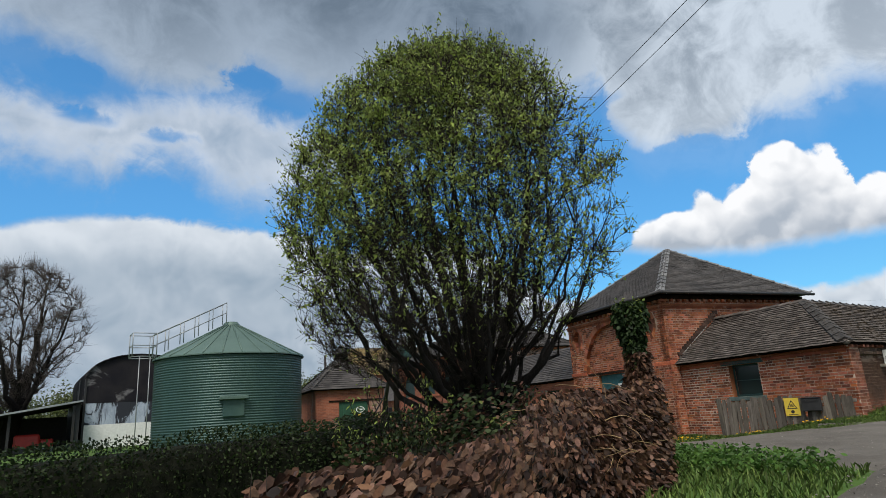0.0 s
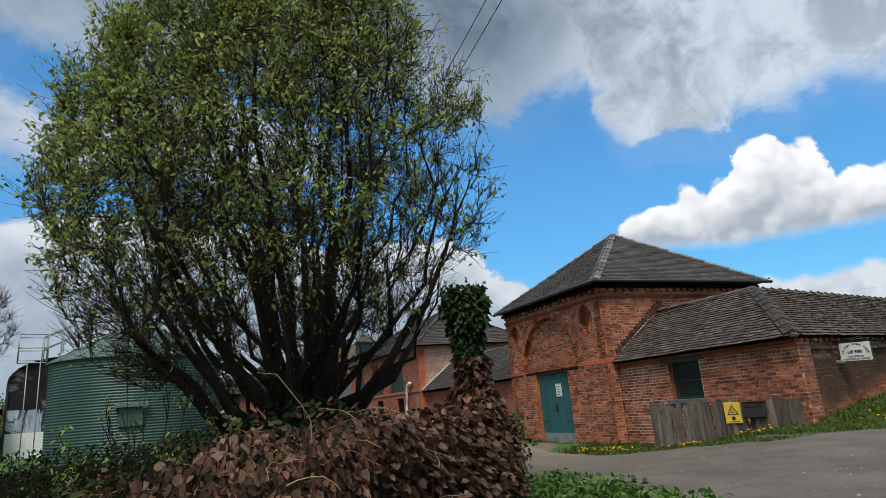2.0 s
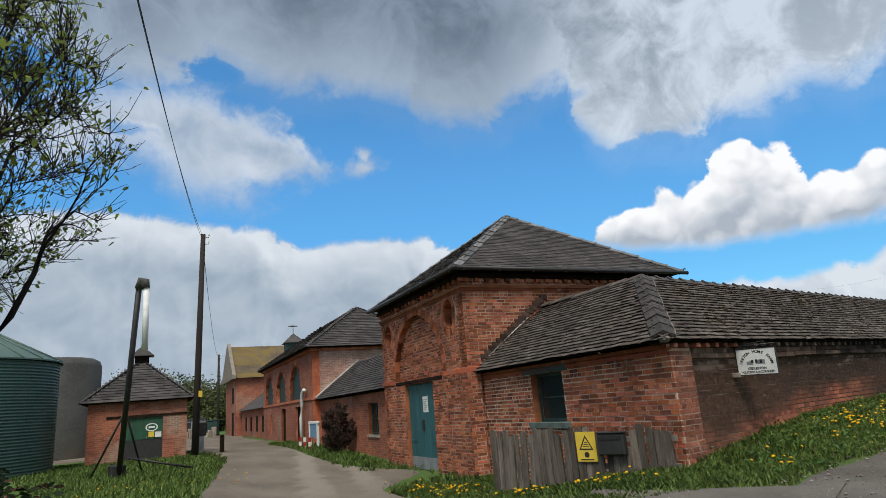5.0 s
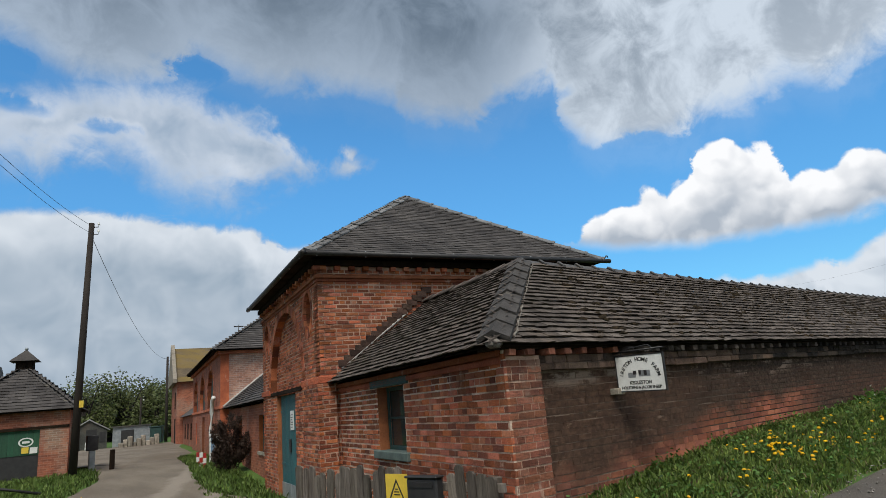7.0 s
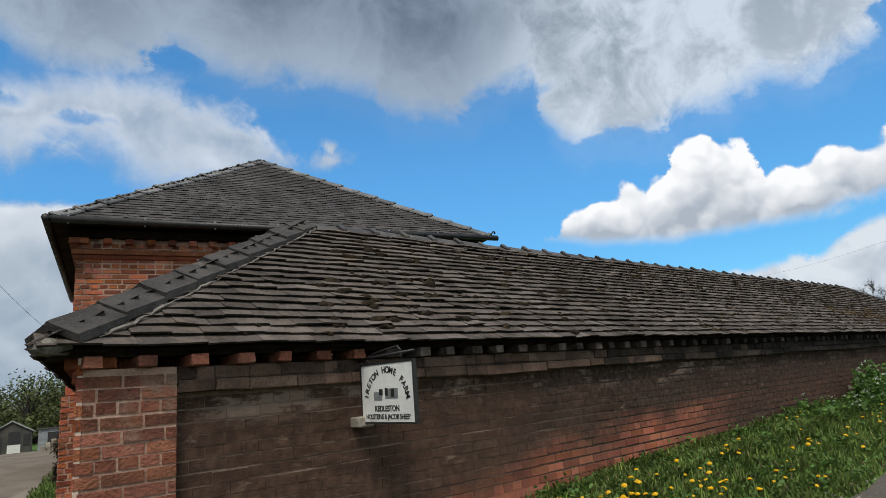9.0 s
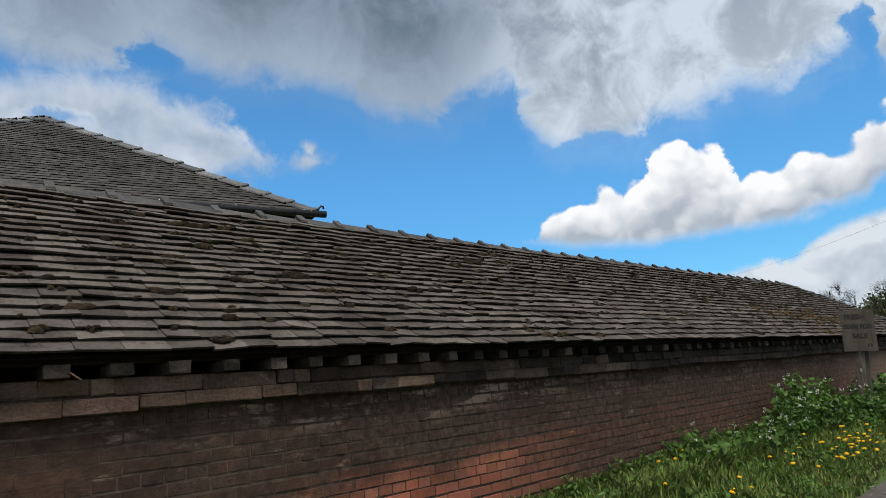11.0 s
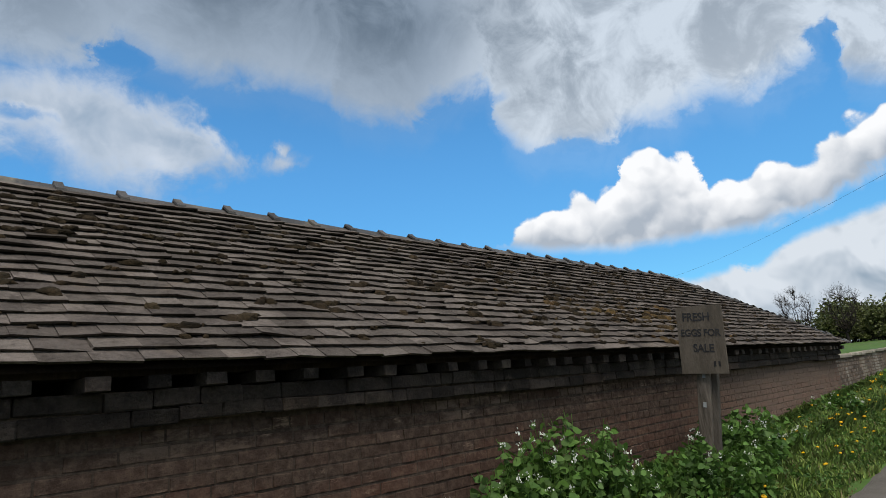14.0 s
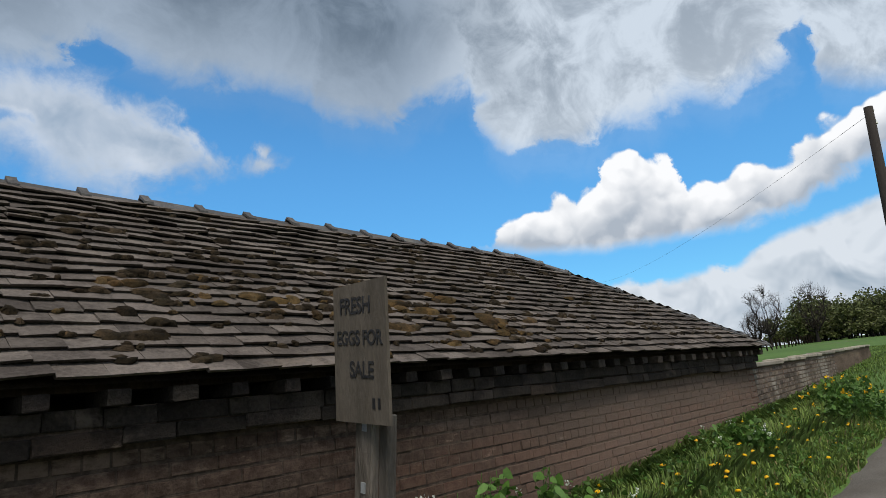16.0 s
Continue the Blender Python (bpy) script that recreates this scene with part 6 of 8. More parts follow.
c, s = math.cos(left_a), math.sin(left_a)
foot = Vector((SX + c * (SR + 0.25), SY + s * (SR + 0.25), ST + 0.1))
head = Vector((SX + c * 0.35, SY + s * 0.35, 5.85))
across = Vector((-s, c, 0)) * 0.32
for side in (across, -across):
    rod("stair_rail", [foot + side + Vector((0, 0, 1.0)), head + side + Vector((0, 0, 1.0))], 0.025, ZINC, silo, "", 5)
    rod("stair_rail", [foot + side + Vector((0, 0, 0.5)), head + side + Vector((0, 0, 0.5))], 0.02, ZINC, silo, "", 5)
    for f in (0, 0.2, 0.4, 0.6, 0.8, 1.0):
        p = foot + (head - foot) * f + side
        rod("stair_post", [p, p + Vector((0, 0, 1.02))], 0.022, ZINC, silo, "", 5)
platform = Vector((SX + c * (SR + 0.55), SY + s * (SR + 0.55), ST + 0.12))
for dx, dy in ((-0.55, -0.55), (0.45, -0.55), (-0.55, 0.45), (0.45, 0.45)):
    rod("platform_post", [platform + Vector((dx, dy, 0)), platform + Vector((dx, dy, 1.05))], 0.025, ZINC, silo, "", 5)
for z in (0.0, 0.5, 1.05):
    q = [platform + Vector((dx, dy, z)) for dx, dy in ((-0.55, -0.55), (0.45, -0.55), (0.45, 0.45), (-0.55, 0.45), (-0.55, -0.55))]
    rod("platform_rail", q, 0.022, ZINC, silo, "", 5)
for dx in (-0.22, 0.22):
    rod("ladder_rail", [platform + Vector((dx, -0.4, 0)), Vector((platform.x + dx, platform.y - 0.4, -0.2))], 0.022, ZINC, silo, "", 5)

tank = thing("feed_tank", "weathered grey steel tank behind the silo", "tank")
TANKM = material("weathered_tank", (0.10, 0.10, 0.09), (0.06, 0.06, 0.055), 0.7, 0.2, 0.6, 10, 0.2, 0, (0.14, 0.11, 0.08), (0.5, 0.7))
tp = farm(-11.6, 28.5)
lathe([(2.3, -0.4), (2.3, 4.95), (2.2, 5.25), (1.9, 5.42), (0, 5.5)], 40, TANKM, "shell", tank, (tp.x, tp.y))

dutch = thing("dutch_barn", "black curved-roof steel barn with peeling white and blue boards", "barn")
DX, DY, DW = -10.2, 44.0, 3.5
SHEET = material("rusty_black_sheet", (0.014, 0.014, 0.018), (0.026, 0.024, 0.026), 0.97, 0.0, 0.8, 18, 0.2, 0, (0.15, 0.145, 0.15), (0.58, 0.66))
PEEL = material("peeling_pale_board", (0.40, 0.46, 0.54), (0.27, 0.32, 0.39), 0.8, 0, 2.0, 20, 0.2, 0, (0.03, 0.033, 0.042), (0.44, 0.50), (1.3, 1, 0.5))
arc = [(DX - DW * math.cos(math.pi * k / 16), 4.75 + 1.7 * math.sin(math.pi * k / 16)) for k in range(17)]
bm = bmesh.new()
prism(bm, [(DX - DW, 3.05)] + arc + [(DX + DW, 3.05)], DY, DY + 12)
part("upper_sheeting", bm, SHEET, dutch, "black sheeting scuffed pale")
bm = bmesh.new()
prism(bm, [(x, z + 0.03) for x, z in arc] + [(x * 1.0, z + 0.10) for x, z in arc[::-1]], DY - 0.2, DY + 12.2)
part("roof", bm, SHEET, dutch)
for k in range(7):
    slab("board", (DX - DW + k, DX - DW + k + 0.985, DY + 0.02 * (k % 2), DY + 0.2, 1.55, 3.05), PEEL, dutch)
slab("wall", (DX - DW, DX + DW, DY, DY + 0.25, -0.5, 1.55), WHITE, dutch, "white rendered lower wall")
slab("wall", (DX - DW, DX - DW + 0.2, DY + 0.26, DY + 12, -0.5, 3.0), SHEET, dutch)
for xx in (DX - DW - 0.02, DX + DW - 0.1):
    slab("corner_post", (xx, xx + 0.14, DY - 0.1, DY + 0.04, -0.5, 4.75), IRON, dutch)

shed = thing("open_shed", "low dark open-fronted machine shed with sloping sheet roof", "shed")
for xx in (-21.5, -18.0, -14.4):
    slab("post", (xx, xx + 0.16, 42.6, 42.76, -0.6, 2.1 + (xx + 21.5) * 0.11), IRON, shed)
bm = bmesh.new()
prism(bm, [(-22.5, 1.75), (-13.8, 3.1), (-13.8, 3.25), (-22.5, 1.9)], 42.2, 52)
part("roof", bm, SHEET, shed)
slab("fascia", (-22.5, -13.85, 42.12, 42.19, 1.78, 1.9), ZINC, shed, "", 0, Matrix(((1, 0, 0, 0), (0, 1, 0, 0), (0.153, 0, 1, 3.45), (0, 0, 0, 1))))
# inner walls coloured black to stand in for the shed's shaded interior
slab("wall", (-22.5, -13.9, 51.5, 51.8, -0.6, 2.4), BLACK, shed)
slab("wall", (-14.2, -13.95, 42.8, 51.5, -0.6, 3.0), BLACK, shed)
RED = material("red_machine_paint", (0.42, 0.025, 0.02), (0.28, 0.02, 0.018), 0.5, 0, 3, 30, 0.1)
machine = thing("farm_machine", "red farm machine parked in the dark shed", "machine")
slab("body", (-17.6, -16.1, 44.0, 46.5, 0.2, 1.15), RED, machine, "", 0.12)
slab("cab", (-16.1, -15.3, 44.2, 46.3, 0.1, 0.8), RED, machine, "", 0.08)
for xx in (-17.5, -16.3):
    bm = bmesh.new()
    bmesh.ops.create_cone(bm, cap_ends=True, segments=20, radius1=0.4, radius2=0.4, depth=0.3, matrix=Matrix.Translation((xx + 0.3, 43.95, 0.0)) @ pose(0, 0, 0, 90))
    part("wheel", bm, BLACK, machine)

# electricity poles and their wires
def pole(x, y, z0, z1, label, group="poles along the farm", r=0.13, lean=(0, 0)):
    p = thing("utility_pole", label, "pole", group)
    rod("shaft", [(x, y, z0 - 0.4), (x + lean[0] * 0.5, y + lean[1] * 0.5, (z0 + z1) / 2), (x + lean[0], y + lean[1], z1)], [r * 1.15, r, r * 0.8], CREOSOTE, p, "", 10)
    for k in (0.15, 0.45):
        q = Vector((x + lean[0], y + lean[1], z1 - k))
        rod("insulator_pin", [q + Vector((0.05, 0, 0)), q + Vector((0.24, -0.02, 0.02)), q + Vector((0.25, -0.02, 0.14))], 0.018, IRON, p, "", 5)
        bm = bmesh.new()
        bmesh.ops.create_cone(bm, cap_ends=True, segments=8, radius1=0.05, radius2=0.03, depth=0.1, matrix=Matrix.Translation(q + Vector((0.25, -0.02, 0.17))))
        part("insulator", bm, WHITE, p)
    return p


def wire(a, b, sag, label="thin black overhead wire between poles", r=0.011, name="overhead_wire"):
    a, b = Vector(a), Vector(b)
    t = thing(name, label, "wire", "overhead wires")
    rod("cable", [a.lerp(b, k / 24) - Vector((0, 0, sag * 4 * (k / 24) * (1 - k / 24))) for k in range(25)], r, IRON, t, "", 4)


main_pole = pole(-0.69, 22.2, -0.1, 9.6, "tall black creosoted pole beside the yard track", lean=(0.18, 0))
slab("pole_plate", (-0.62, -0.48, 22.0, 22.06, 2.4, 2.65), YELLOW, main_pole, "small yellow plate")
pole(13.2, 64.0, -0.4, 8.5, "distant creosoted pole at the end of the track", r=0.14)
pole(11.2, 66.0, -0.4, 4.6, "short grey pole beyond the barns", r=0.10)
side_pole = pole(28.6, -1.15, 0.6, 6.75, "leaning creosoted pole on the lane verge", r=0.11, lean=(-0.05, -0.4))
pole(-14.9, -20.0, -0.6, 9.0, "creosoted pole across the lane behind")
P1 = Vector((-0.51, 22.2, 9.5))
for off in (0.0, 0.35):
    wire(P1 + Vector((off * 0.2, 0, -off)), (-14.62 + off * 0.3, -20.0, 8.9 - off * 0.6), 1.9, r=0.008)
wire(P1 + Vector((0, 0, -0.4)), (13.2, 64, 8.3), 1.3)
wire((28.55, -1.55, 6.6), (78, 34, 13.0), 1.0, r=0.004)

auger = thing("grain_auger", "leaning dark grain auger pipe with white hanging spout", "auger")
A0, A1 = Vector((-4.35, 17.3, -0.1)), Vector((-4.5, 14.64, 5.55))
rod("auger_pipe", [A0, A1], 0.085, IRON, auger, "", 10)
rod("auger_head", [A1 + Vector((0, 0.05, -0.12)), A1 + Vector((0.05, -0.08, 0.14)), A1 + Vector((0.14, -0.12, 0.1)), A1 + Vector((0.16, -0.12, -0.12))], 0.12, TANKM, auger, "", 10)
rod("spout", [A1 + Vector((0.18, -0.12, -0.1)), A1 + Vector((0.2, -0.12, -2.0))], 0.09, WHITE, auger, "white plastic spout", 10)
for dx in (-0.7, 0.8):
    rod("brace", [A0 + Vector((dx, 0.6, 0)), A0 + (A1 - A0) * 0.35], 0.035, IRON, auger, "", 6)
slab("base_box", (-4.6, -4.15, 17.2, 17.8, -0.3, 0.22), IRON, auger, "", 0.03)
rod("cross_brace", [A0 + Vector((0.3, 0.2, 0.5)), A0 + Vector((2.2, -0.3, 0.0))], 0.04, IRON, auger, "", 6)

pump = thing("meter_post", "small grey post with a dark box beside the track", "post")
pz = float(ground_z(0.37, 25.0))
slab("post", (0.25, 0.47, 24.9, 25.1, pz - 0.2, 0.9), ZINC, pump, "", 0.01)
slab("box", (0.14, 0.56, 24.85, 25.15, 0.75, 1.35), IRON, pump, "", 0.02)
cone_ = thing("marker_post", "short dark marker post on the verge", "post")
slab("post", (0.75, 0.92, 23.4, 23.56, -0.3, 0.75), TIMBER_DARK, cone_, "", 0.02)

board = thing("notice_trestle", "white trestle with a blue panel by the barn wall", "trestle")
bp = FARM @ pose(-0.15, 14.6, -0.28, 0, 0, -84)
BLUE = material("pale_blue_panel", (0.16, 0.27, 0.40), (0.12, 0.22, 0.34), 0.5, 0, 3, 30, 0.05)
for xx in (-0.55, 0.45):
    slab("leg", (xx, xx + 0.1, -0.05, 0.05, 0, 1.25), WHITE, board, "", 0.01, bp)
slab("panel", (-0.45, 0.45, -0.02, 0.02, 0.62, 1.2), BLUE, board, "", 0, bp)
slab("rail", (-0.6, 0.6, -0.05, 0.05, 1.2, 1.3), WHITE, board, "", 0.01, bp)
barrier = thing("striped_barrier", "low red and white striped posts by the barn", "barrier")
bp2 = FARM @ pose(-0.6, 13.9, -0.32, 0, 0, -84)
for k, xx in enumerate((-1.0, -0.4, 0.25)):
    for q in range(4):
        slab("stripe", (xx, xx + 0.1, -0.05, 0.05, q * 0.18, q * 0.18 + 0.178), (WHITE, RED)[(q + k) % 2], barrier, "", 0, bp2)
far_bin = thing("wheeled_bin", "dark green metal bin at the end of the track", "bin")
bq = pose(11.0, 58.5, float(ground_z(11, 58.5)), 0, 0, 70)
slab("body", (-0.9, 0.9, -0.5, 0.5, 0.15, 1.5), GREEN_FRAME, far_bin, "", 0.05, bq)
slab("lid", (-0.95, 0.95, -0.55, 0.55, 1.5, 1.62), GREEN_FRAME, far_bin, "", 0.03, bq)
far_shed = thing("tin_shed", "small grey tin shed across the far yard", "shed")
fq = pose(9.6, 62.0, float(ground_z(9.6, 62)) - 0.1, 0, 0, -12)
slab("wall_body", (-1.6, 1.6, -1, 1, 0, 1.9), ZINC, far_shed, "", 0, fq)
slab("roof", (-1.75, 1.75, -1.15, 1.15, 1.9, 2.0), TANKM, far_shed, "", 0, fq)
# black slab on the wall stands in for the shed's dark inside
slab("opening", (-0.9, 0.2, -1.02, -0.9, 0.05, 1.6), BLACK, far_shed, "", 0, fq)
shack = thing("yard_shack", "grey boarded shack with pale pitched roof and dark openings", "shed")
sq = pose(6.1, 63.0, float(ground_z(6.1, 63)) - 0.1, 0, 0, -8) @ Matrix.Scale(0.86, 4)
bm = bmesh.new()
prism(bm, [(-1.75, 0.0), (-1.75, 2.1), (0.0, 3.15), (1.75, 2.1), (1.75, 0.0)], -1.3, 1.3)
bm.transform(sq)
part("wall_body", bm, TANKM, shack, "grey weathered boards")
for side in (-1, 1):
    bm = bmesh.new()
    prism(bm, [(0.0, 3.2), (side * 2.0, 2.0), (side * 2.0, 2.1), (0.0, 3.32)], -1.5, 1.45)
    bm.transform(sq)
    part("roof_slope", bm, ROOFPALE, shack)
# black slabs on the boards, in place of the shade within the openings
for x0, x1, z0, z1 in ((-1.35, -0.75, 0.1, 1.7), (-0.25, 0.75, 0.95, 2.2), (1.0, 1.6, 0.8, 1.9)):
    slab("opening", (x0, x1, -1.33, -1.2, z0, z1), BLACK, shack, "", 0, sq)
slab("half_door", (-0.3, 0.8, -1.36, -1.31, 0.05, 0.93), WHITE, shack, "pale painted half door", 0, sq)
pile = thing("stone_pile", "low pile of old stone by the far yard", "stones")
for k in range(9):
    xx = 7.4 + k * 0.36
    slab("block", (xx, xx + 0.33, 56 + 0.2 * (k % 2), 56.6, float(ground_z(xx, 56)) - 0.1, float(ground_z(xx, 56)) + 0.45 + 0.25 * (k % 3)), STONE, pile, "", 0.05)
gatewall = thing("timber_stack", "stacked grey timber against the far barn", "timber")
for k in range(12):
    slab("plank", (13.6, 15.3, 57.0 + 0.02 * (k % 3), 59.5, -0.3 + k * 0.27, -0.3 + k * 0.27 + 0.22), TIMBER, gatewall)

# ---------------------------------------------------------------- fence, signs and box by the low wing
F0, F1 = Vector((-0.62, 3.46, 0)), Vector((-0.02, 0.16, 0))
FM = Matrix.Translation(F0) @ pose(0, 0, 0, 0, 0, math.degrees(math.atan2(F1.y - F0.y, F1.x - F0.x)))
fence = thing("plank_fence", "weathered grey upright plank fence in dandelions", "fence")
FL = (F1 - F0).length
s = 0.0
k = 0
while s < FL - 0.05:
    w = rng.uniform(0.095, 0.135)
    p = FM @ Vector((s, 0, 0))
    z0 = float(ground_z(p.x, p.y)) - 0.1
    top = 0.74 + rng.uniform(-0.08, 0.06) - (0.28 if 2.28 < s < 2.7 else 0)
    bm = bmesh.new()
    outline = [(0, z0), (w, z0), (w, top - 0.03), (w * 0.75, top), (w * 0.3, top + 0.005), (0, top - 0.025)]
    prism(bm, outline, rng.uniform(-0.012, 0.0), 0.022)
    bm.transform(FM @ Matrix.Translation((s, 0, 0)) @ pose(0, 0, 0, 0, rng.uniform(-2.6, 2.6), 0))
    part("plank", bm, PLANK, fence)
    s += w + rng.choice((0.008, 0.015, 0.03, 0.05))
    k += 1
for zz in (0.12, 0.52):
    slab("rail", (0.02, FL + 0.12, 0.024, 0.07, zz, zz + 0.09), TIMBER, fence, "", 0.006, FM)
for ss in (0.06, 1.62, FL - 0.1):
    slab("post", (ss, ss + 0.1, 0.072, 0.17, -0.3, 0.66), TIMBER, fence, "", 0.008, FM)


def text(name, words, size, m, mat, parent, spacing=1.0, bold=0.0015):
    curve = bpy.data.curves.new(name, "FONT")
    curve.body, curve.size, curve.align_x, curve.align_y, curve.extrude, curve.space_character = words, size, "CENTER", "CENTER", 0.0012, spacing
    curve.offset = bold
    ob = new(name, curve)
    ob.data.materials.append(mat)
    bpy.context.view_layer.update()
    data = bpy.data.meshes.new_from_object(ob)
    bpy.data.objects.remove(ob)
    made = new(name, data)
    made.parent = parent
    made.matrix_basis = m
    return made


warning = thing("warning_sign", "yellow warning sign with black triangle on the fence", "sign")
WM = FM @ Matrix.Translation((1.80, -0.03, 0))
slab("plate", (0, 0.36, -0.006, 0.0, 0.24, 0.70), YELLOW, warning, "", 0.0, WM)
bm = bmesh.new()
outer, inner = [(0.05, 0.42), (0.31, 0.42), (0.18, 0.65)], [(0.085, 0.44), (0.275, 0.44), (0.18, 0.61)]
va = [bm.verts.new((x, -0.009, z)) for x, z in outer]
vb = [bm.verts.new((x, -0.009, z)) for x, z in inner]
for q in range(3):
    bm.faces.new((va[q], va[(q + 1) % 3], vb[(q + 1) % 3], vb[q]))
bm.transform(WM)
part("triangle", bm, BLACK, warning)
for q, (hw, z) in enumerate(((0.05, 0.47), (0.04, 0.50), (0.025, 0.53))):
    slab("text_bar", (0.18 - hw, 0.18 + hw, -0.009, -0.007, z, z + 0.012), BLACK, warning, "", 0, WM)
bm = bmesh.new()
bmesh.ops.create_circle(bm, cap_ends=True, segments=20, radius=0.045, matrix=WM @ Matrix.Translation((0.18, -0.009, 0.345)) @ pose(0, 0, 0, 90))
part("disc", bm, BLACK, warning)
slab("text_bar", (0.06, 0.30, -0.009, -0.007, 0.262, 0.278), BLACK, warning, "", 0, WM)
crate = thing("post_box", "black plastic box fixed to the fence", "box")
CM = FM @ Matrix.Translation((2.24, -0.14, 0))
slab("body", (0, 0.46, 0, 0.125, 0.34, 0.67), BLACK, crate, "", 0.02, CM)
slab("lid", (-0.015, 0.475, -0.015, 0.125, 0.67, 0.695), BLACK, crate, "", 0.01, CM)
slab("flap", (0.05, 0.41, -0.012, 0.0, 0.58, 0.63), IRON, crate, "", 0, CM)

# the hanging sign, square to the wall
hang = thing("hanging_sign", "white painted farm sign hanging from an iron bracket", "sign")
SM = pose(2.12, 0.03, 1.40, 0, 1.5, -90)
slab("board", (0.0, 0.655, -0.012, 0.012, 0.0, 0.415), WHITE, hang, "white board with black lettering", 0.0, SM)
for box in ((-0.012, 0.667, -0.016, 0.016, -0.014, 0.0), (-0.012, 0.667, -0.016, 0.016, 0.415, 0.43), (-0.014, 0.0, -0.016, 0.016, 0.0, 0.415), (0.655, 0.668, -0.016, 0.016, 0.0, 0.415)):
    slab("sign_frame", box, IRON, hang, "", 0, SM)
R = 0.235
word = "IRETON HOME FARM"
for q, ch in enumerate(word):
    a = math.radians(168 - q * 156 / (len(word) - 1))
    if ch != " ":
        text("letter", ch, 0.066, SM @ Matrix.Translation((0.325 + 1.13 * R * math.cos(a), -0.0135, 0.135 + R * math.sin(a))) @ pose(0, 0, 0, 90) @ pose(0, 0, 0, 0, 0, math.degrees(a) - 90), BLACK, hang)
text("lettering", "KEDLESTON", 0.056, SM @ Matrix.Translation((0.325, -0.0135, 0.093)) @ pose(0, 0, 0, 90), BLACK, hang)
text("lettering", "HOLSTEINS & JACOB SHEEP", 0.049, SM @ Matrix.Translation((0.325, -0.0135, 0.036)) @ pose(0, 0, 0, 90), BLACK, hang, 0.92, 0.0008)
for x0, x1, z0, z1 in ((0.16, 0.27, 0.155, 0.215), (0.31, 0.47, 0.165, 0.235)):
    slab("dark_shape", (x0, x1, -0.014, -0.0125, z0, z1), ZINC, hang, "plain patch of painted picture", 0, SM)
for x0, x1, z0, z1 in ((0.235, 0.28, 0.19, 0.235), (0.31, 0.345, 0.185, 0.24), (0.385, 0.425, 0.175, 0.235)):
    slab("dark_shape", (x0, x1, -0.0155, -0.0142, z0, z1), BLACK, hang, "", 0, SM)
rod("bracket_arm", [(2.12, 0.16, 1.87), (2.12, -0.65, 1.868)], 0.012, IRON, hang, "", 6)
rod("bracket_brace", [(2.12, 0.16, 1.84), (2.12, 0.02, 1.86), (2.12, -0.2, 1.90), (2.12, -0.46, 1.92), (2.12, -0.5, 1.88)], 0.008, IRON, hang, "", 6)
for yy in (-0.06, -0.50):
    rod("hook", [(2.12, yy, 1.87), (2.12, yy, 1.825)], 0.009, IRON, hang, "", 6)
slab("wall_bracket", (2.05, 2.19, 0.0, 0.14, 1.36, 1.44), STONE, hang, "", 0.01)

# the egg sign on its post
egg = thing("egg_sign", "hand-lettered plywood board on a grey post", "sign")
EM = pose(15.295, -0.35, 1.70, 0, 4.5, -98)
slab("board", (0, 0.50, -0.008, 0.008, 0, 0.68), PLY, egg, "bare weathered plywood board", 0.0, EM)
for words, xx, zz, sz in (("FRESH", 0.22, 0.565, 0.115), ("EGGS FOR", 0.25, 0.405, 0.098), ("SALE", 0.27, 0.25, 0.112)):
    text("lettering", words, sz, EM @ Matrix.Translation((xx, -0.010, zz)) @ pose(0, 0, 0, 90, 0, 0) @ pose(0, 0, 0, 0, 0, -2), BLACK, egg, 0.95, 0.002)
slab("paint_mark", (0.36, 0.385, -0.0105, -0.009, 0.07, 0.12), BLACK, egg, "", 0, EM)
slab("paint_mark", (0.41, 0.43, -0.0105, -0.009, 0.07, 0.12), BLACK, egg, "", 0, EM)
LEAN = Matrix.Translation((15.325, -0.565, 1.72)) @ pose(0, 0, 0, 8.5)
slab("post", (-0.025, 0.025, -0.06, 0.07, -1.1, 0.3), PLANK, egg, "", 0.006, LEAN)
slab("post", (0.026, 0.09, -0.115, -0.05, -1.1, 0.0), TIMBER, egg, "pale split batten", 0.006, LEAN)
for zz in (1.64, 1.35):
    slab("nail_plate", (-0.032, -0.025, -0.02, 0.01, zz - 1.72, zz - 1.67), ZINC, egg, "", 0, LEAN)


# ---------------------------------------------------------------- trees and hedges by the lane
dome_tree((-10.15, 2.2, -0.35), "many-stemmed tree just coming into small yellow-green leaf", reach=3.45, height=8.4, low=1.6, stems=42, thick=0.95, trunk=(0.46, 2.1), widest=0.48, shift=(-0.28, 0.0), clear=2.6)
tree("shrub", (-12.4, 1.6, -0.35), "young shrub in fresh yellow-green leaf under the tree", 14, 0.95, 2.2, 0.6, 0.05, LEAF, 0.055, 2, 15, 0.15, 5, 7, BARK, 0.3, (0.008, 0.018), from_trunk=0.1)
dome_tree((-17.9, 47.0, -0.4), "old bare broad-limbed tree on the field edge", 4.7, 13.8, 3.4, 8, 12, 1100, "bare_tree", False, 3.4, 2.0, (0.72, 6.4), 0.8, 0.58, PALE_TWIG)
dome_tree((-25.5, 49.0, -0.4), "old bare broad-limbed tree on the field edge", 4.8, 12.5, 3.2, 9, 11, 800, "bare_tree", False, 3.2, 2.0, (0.6, 5.4), -0.4, 0.58, PALE_TWIG)

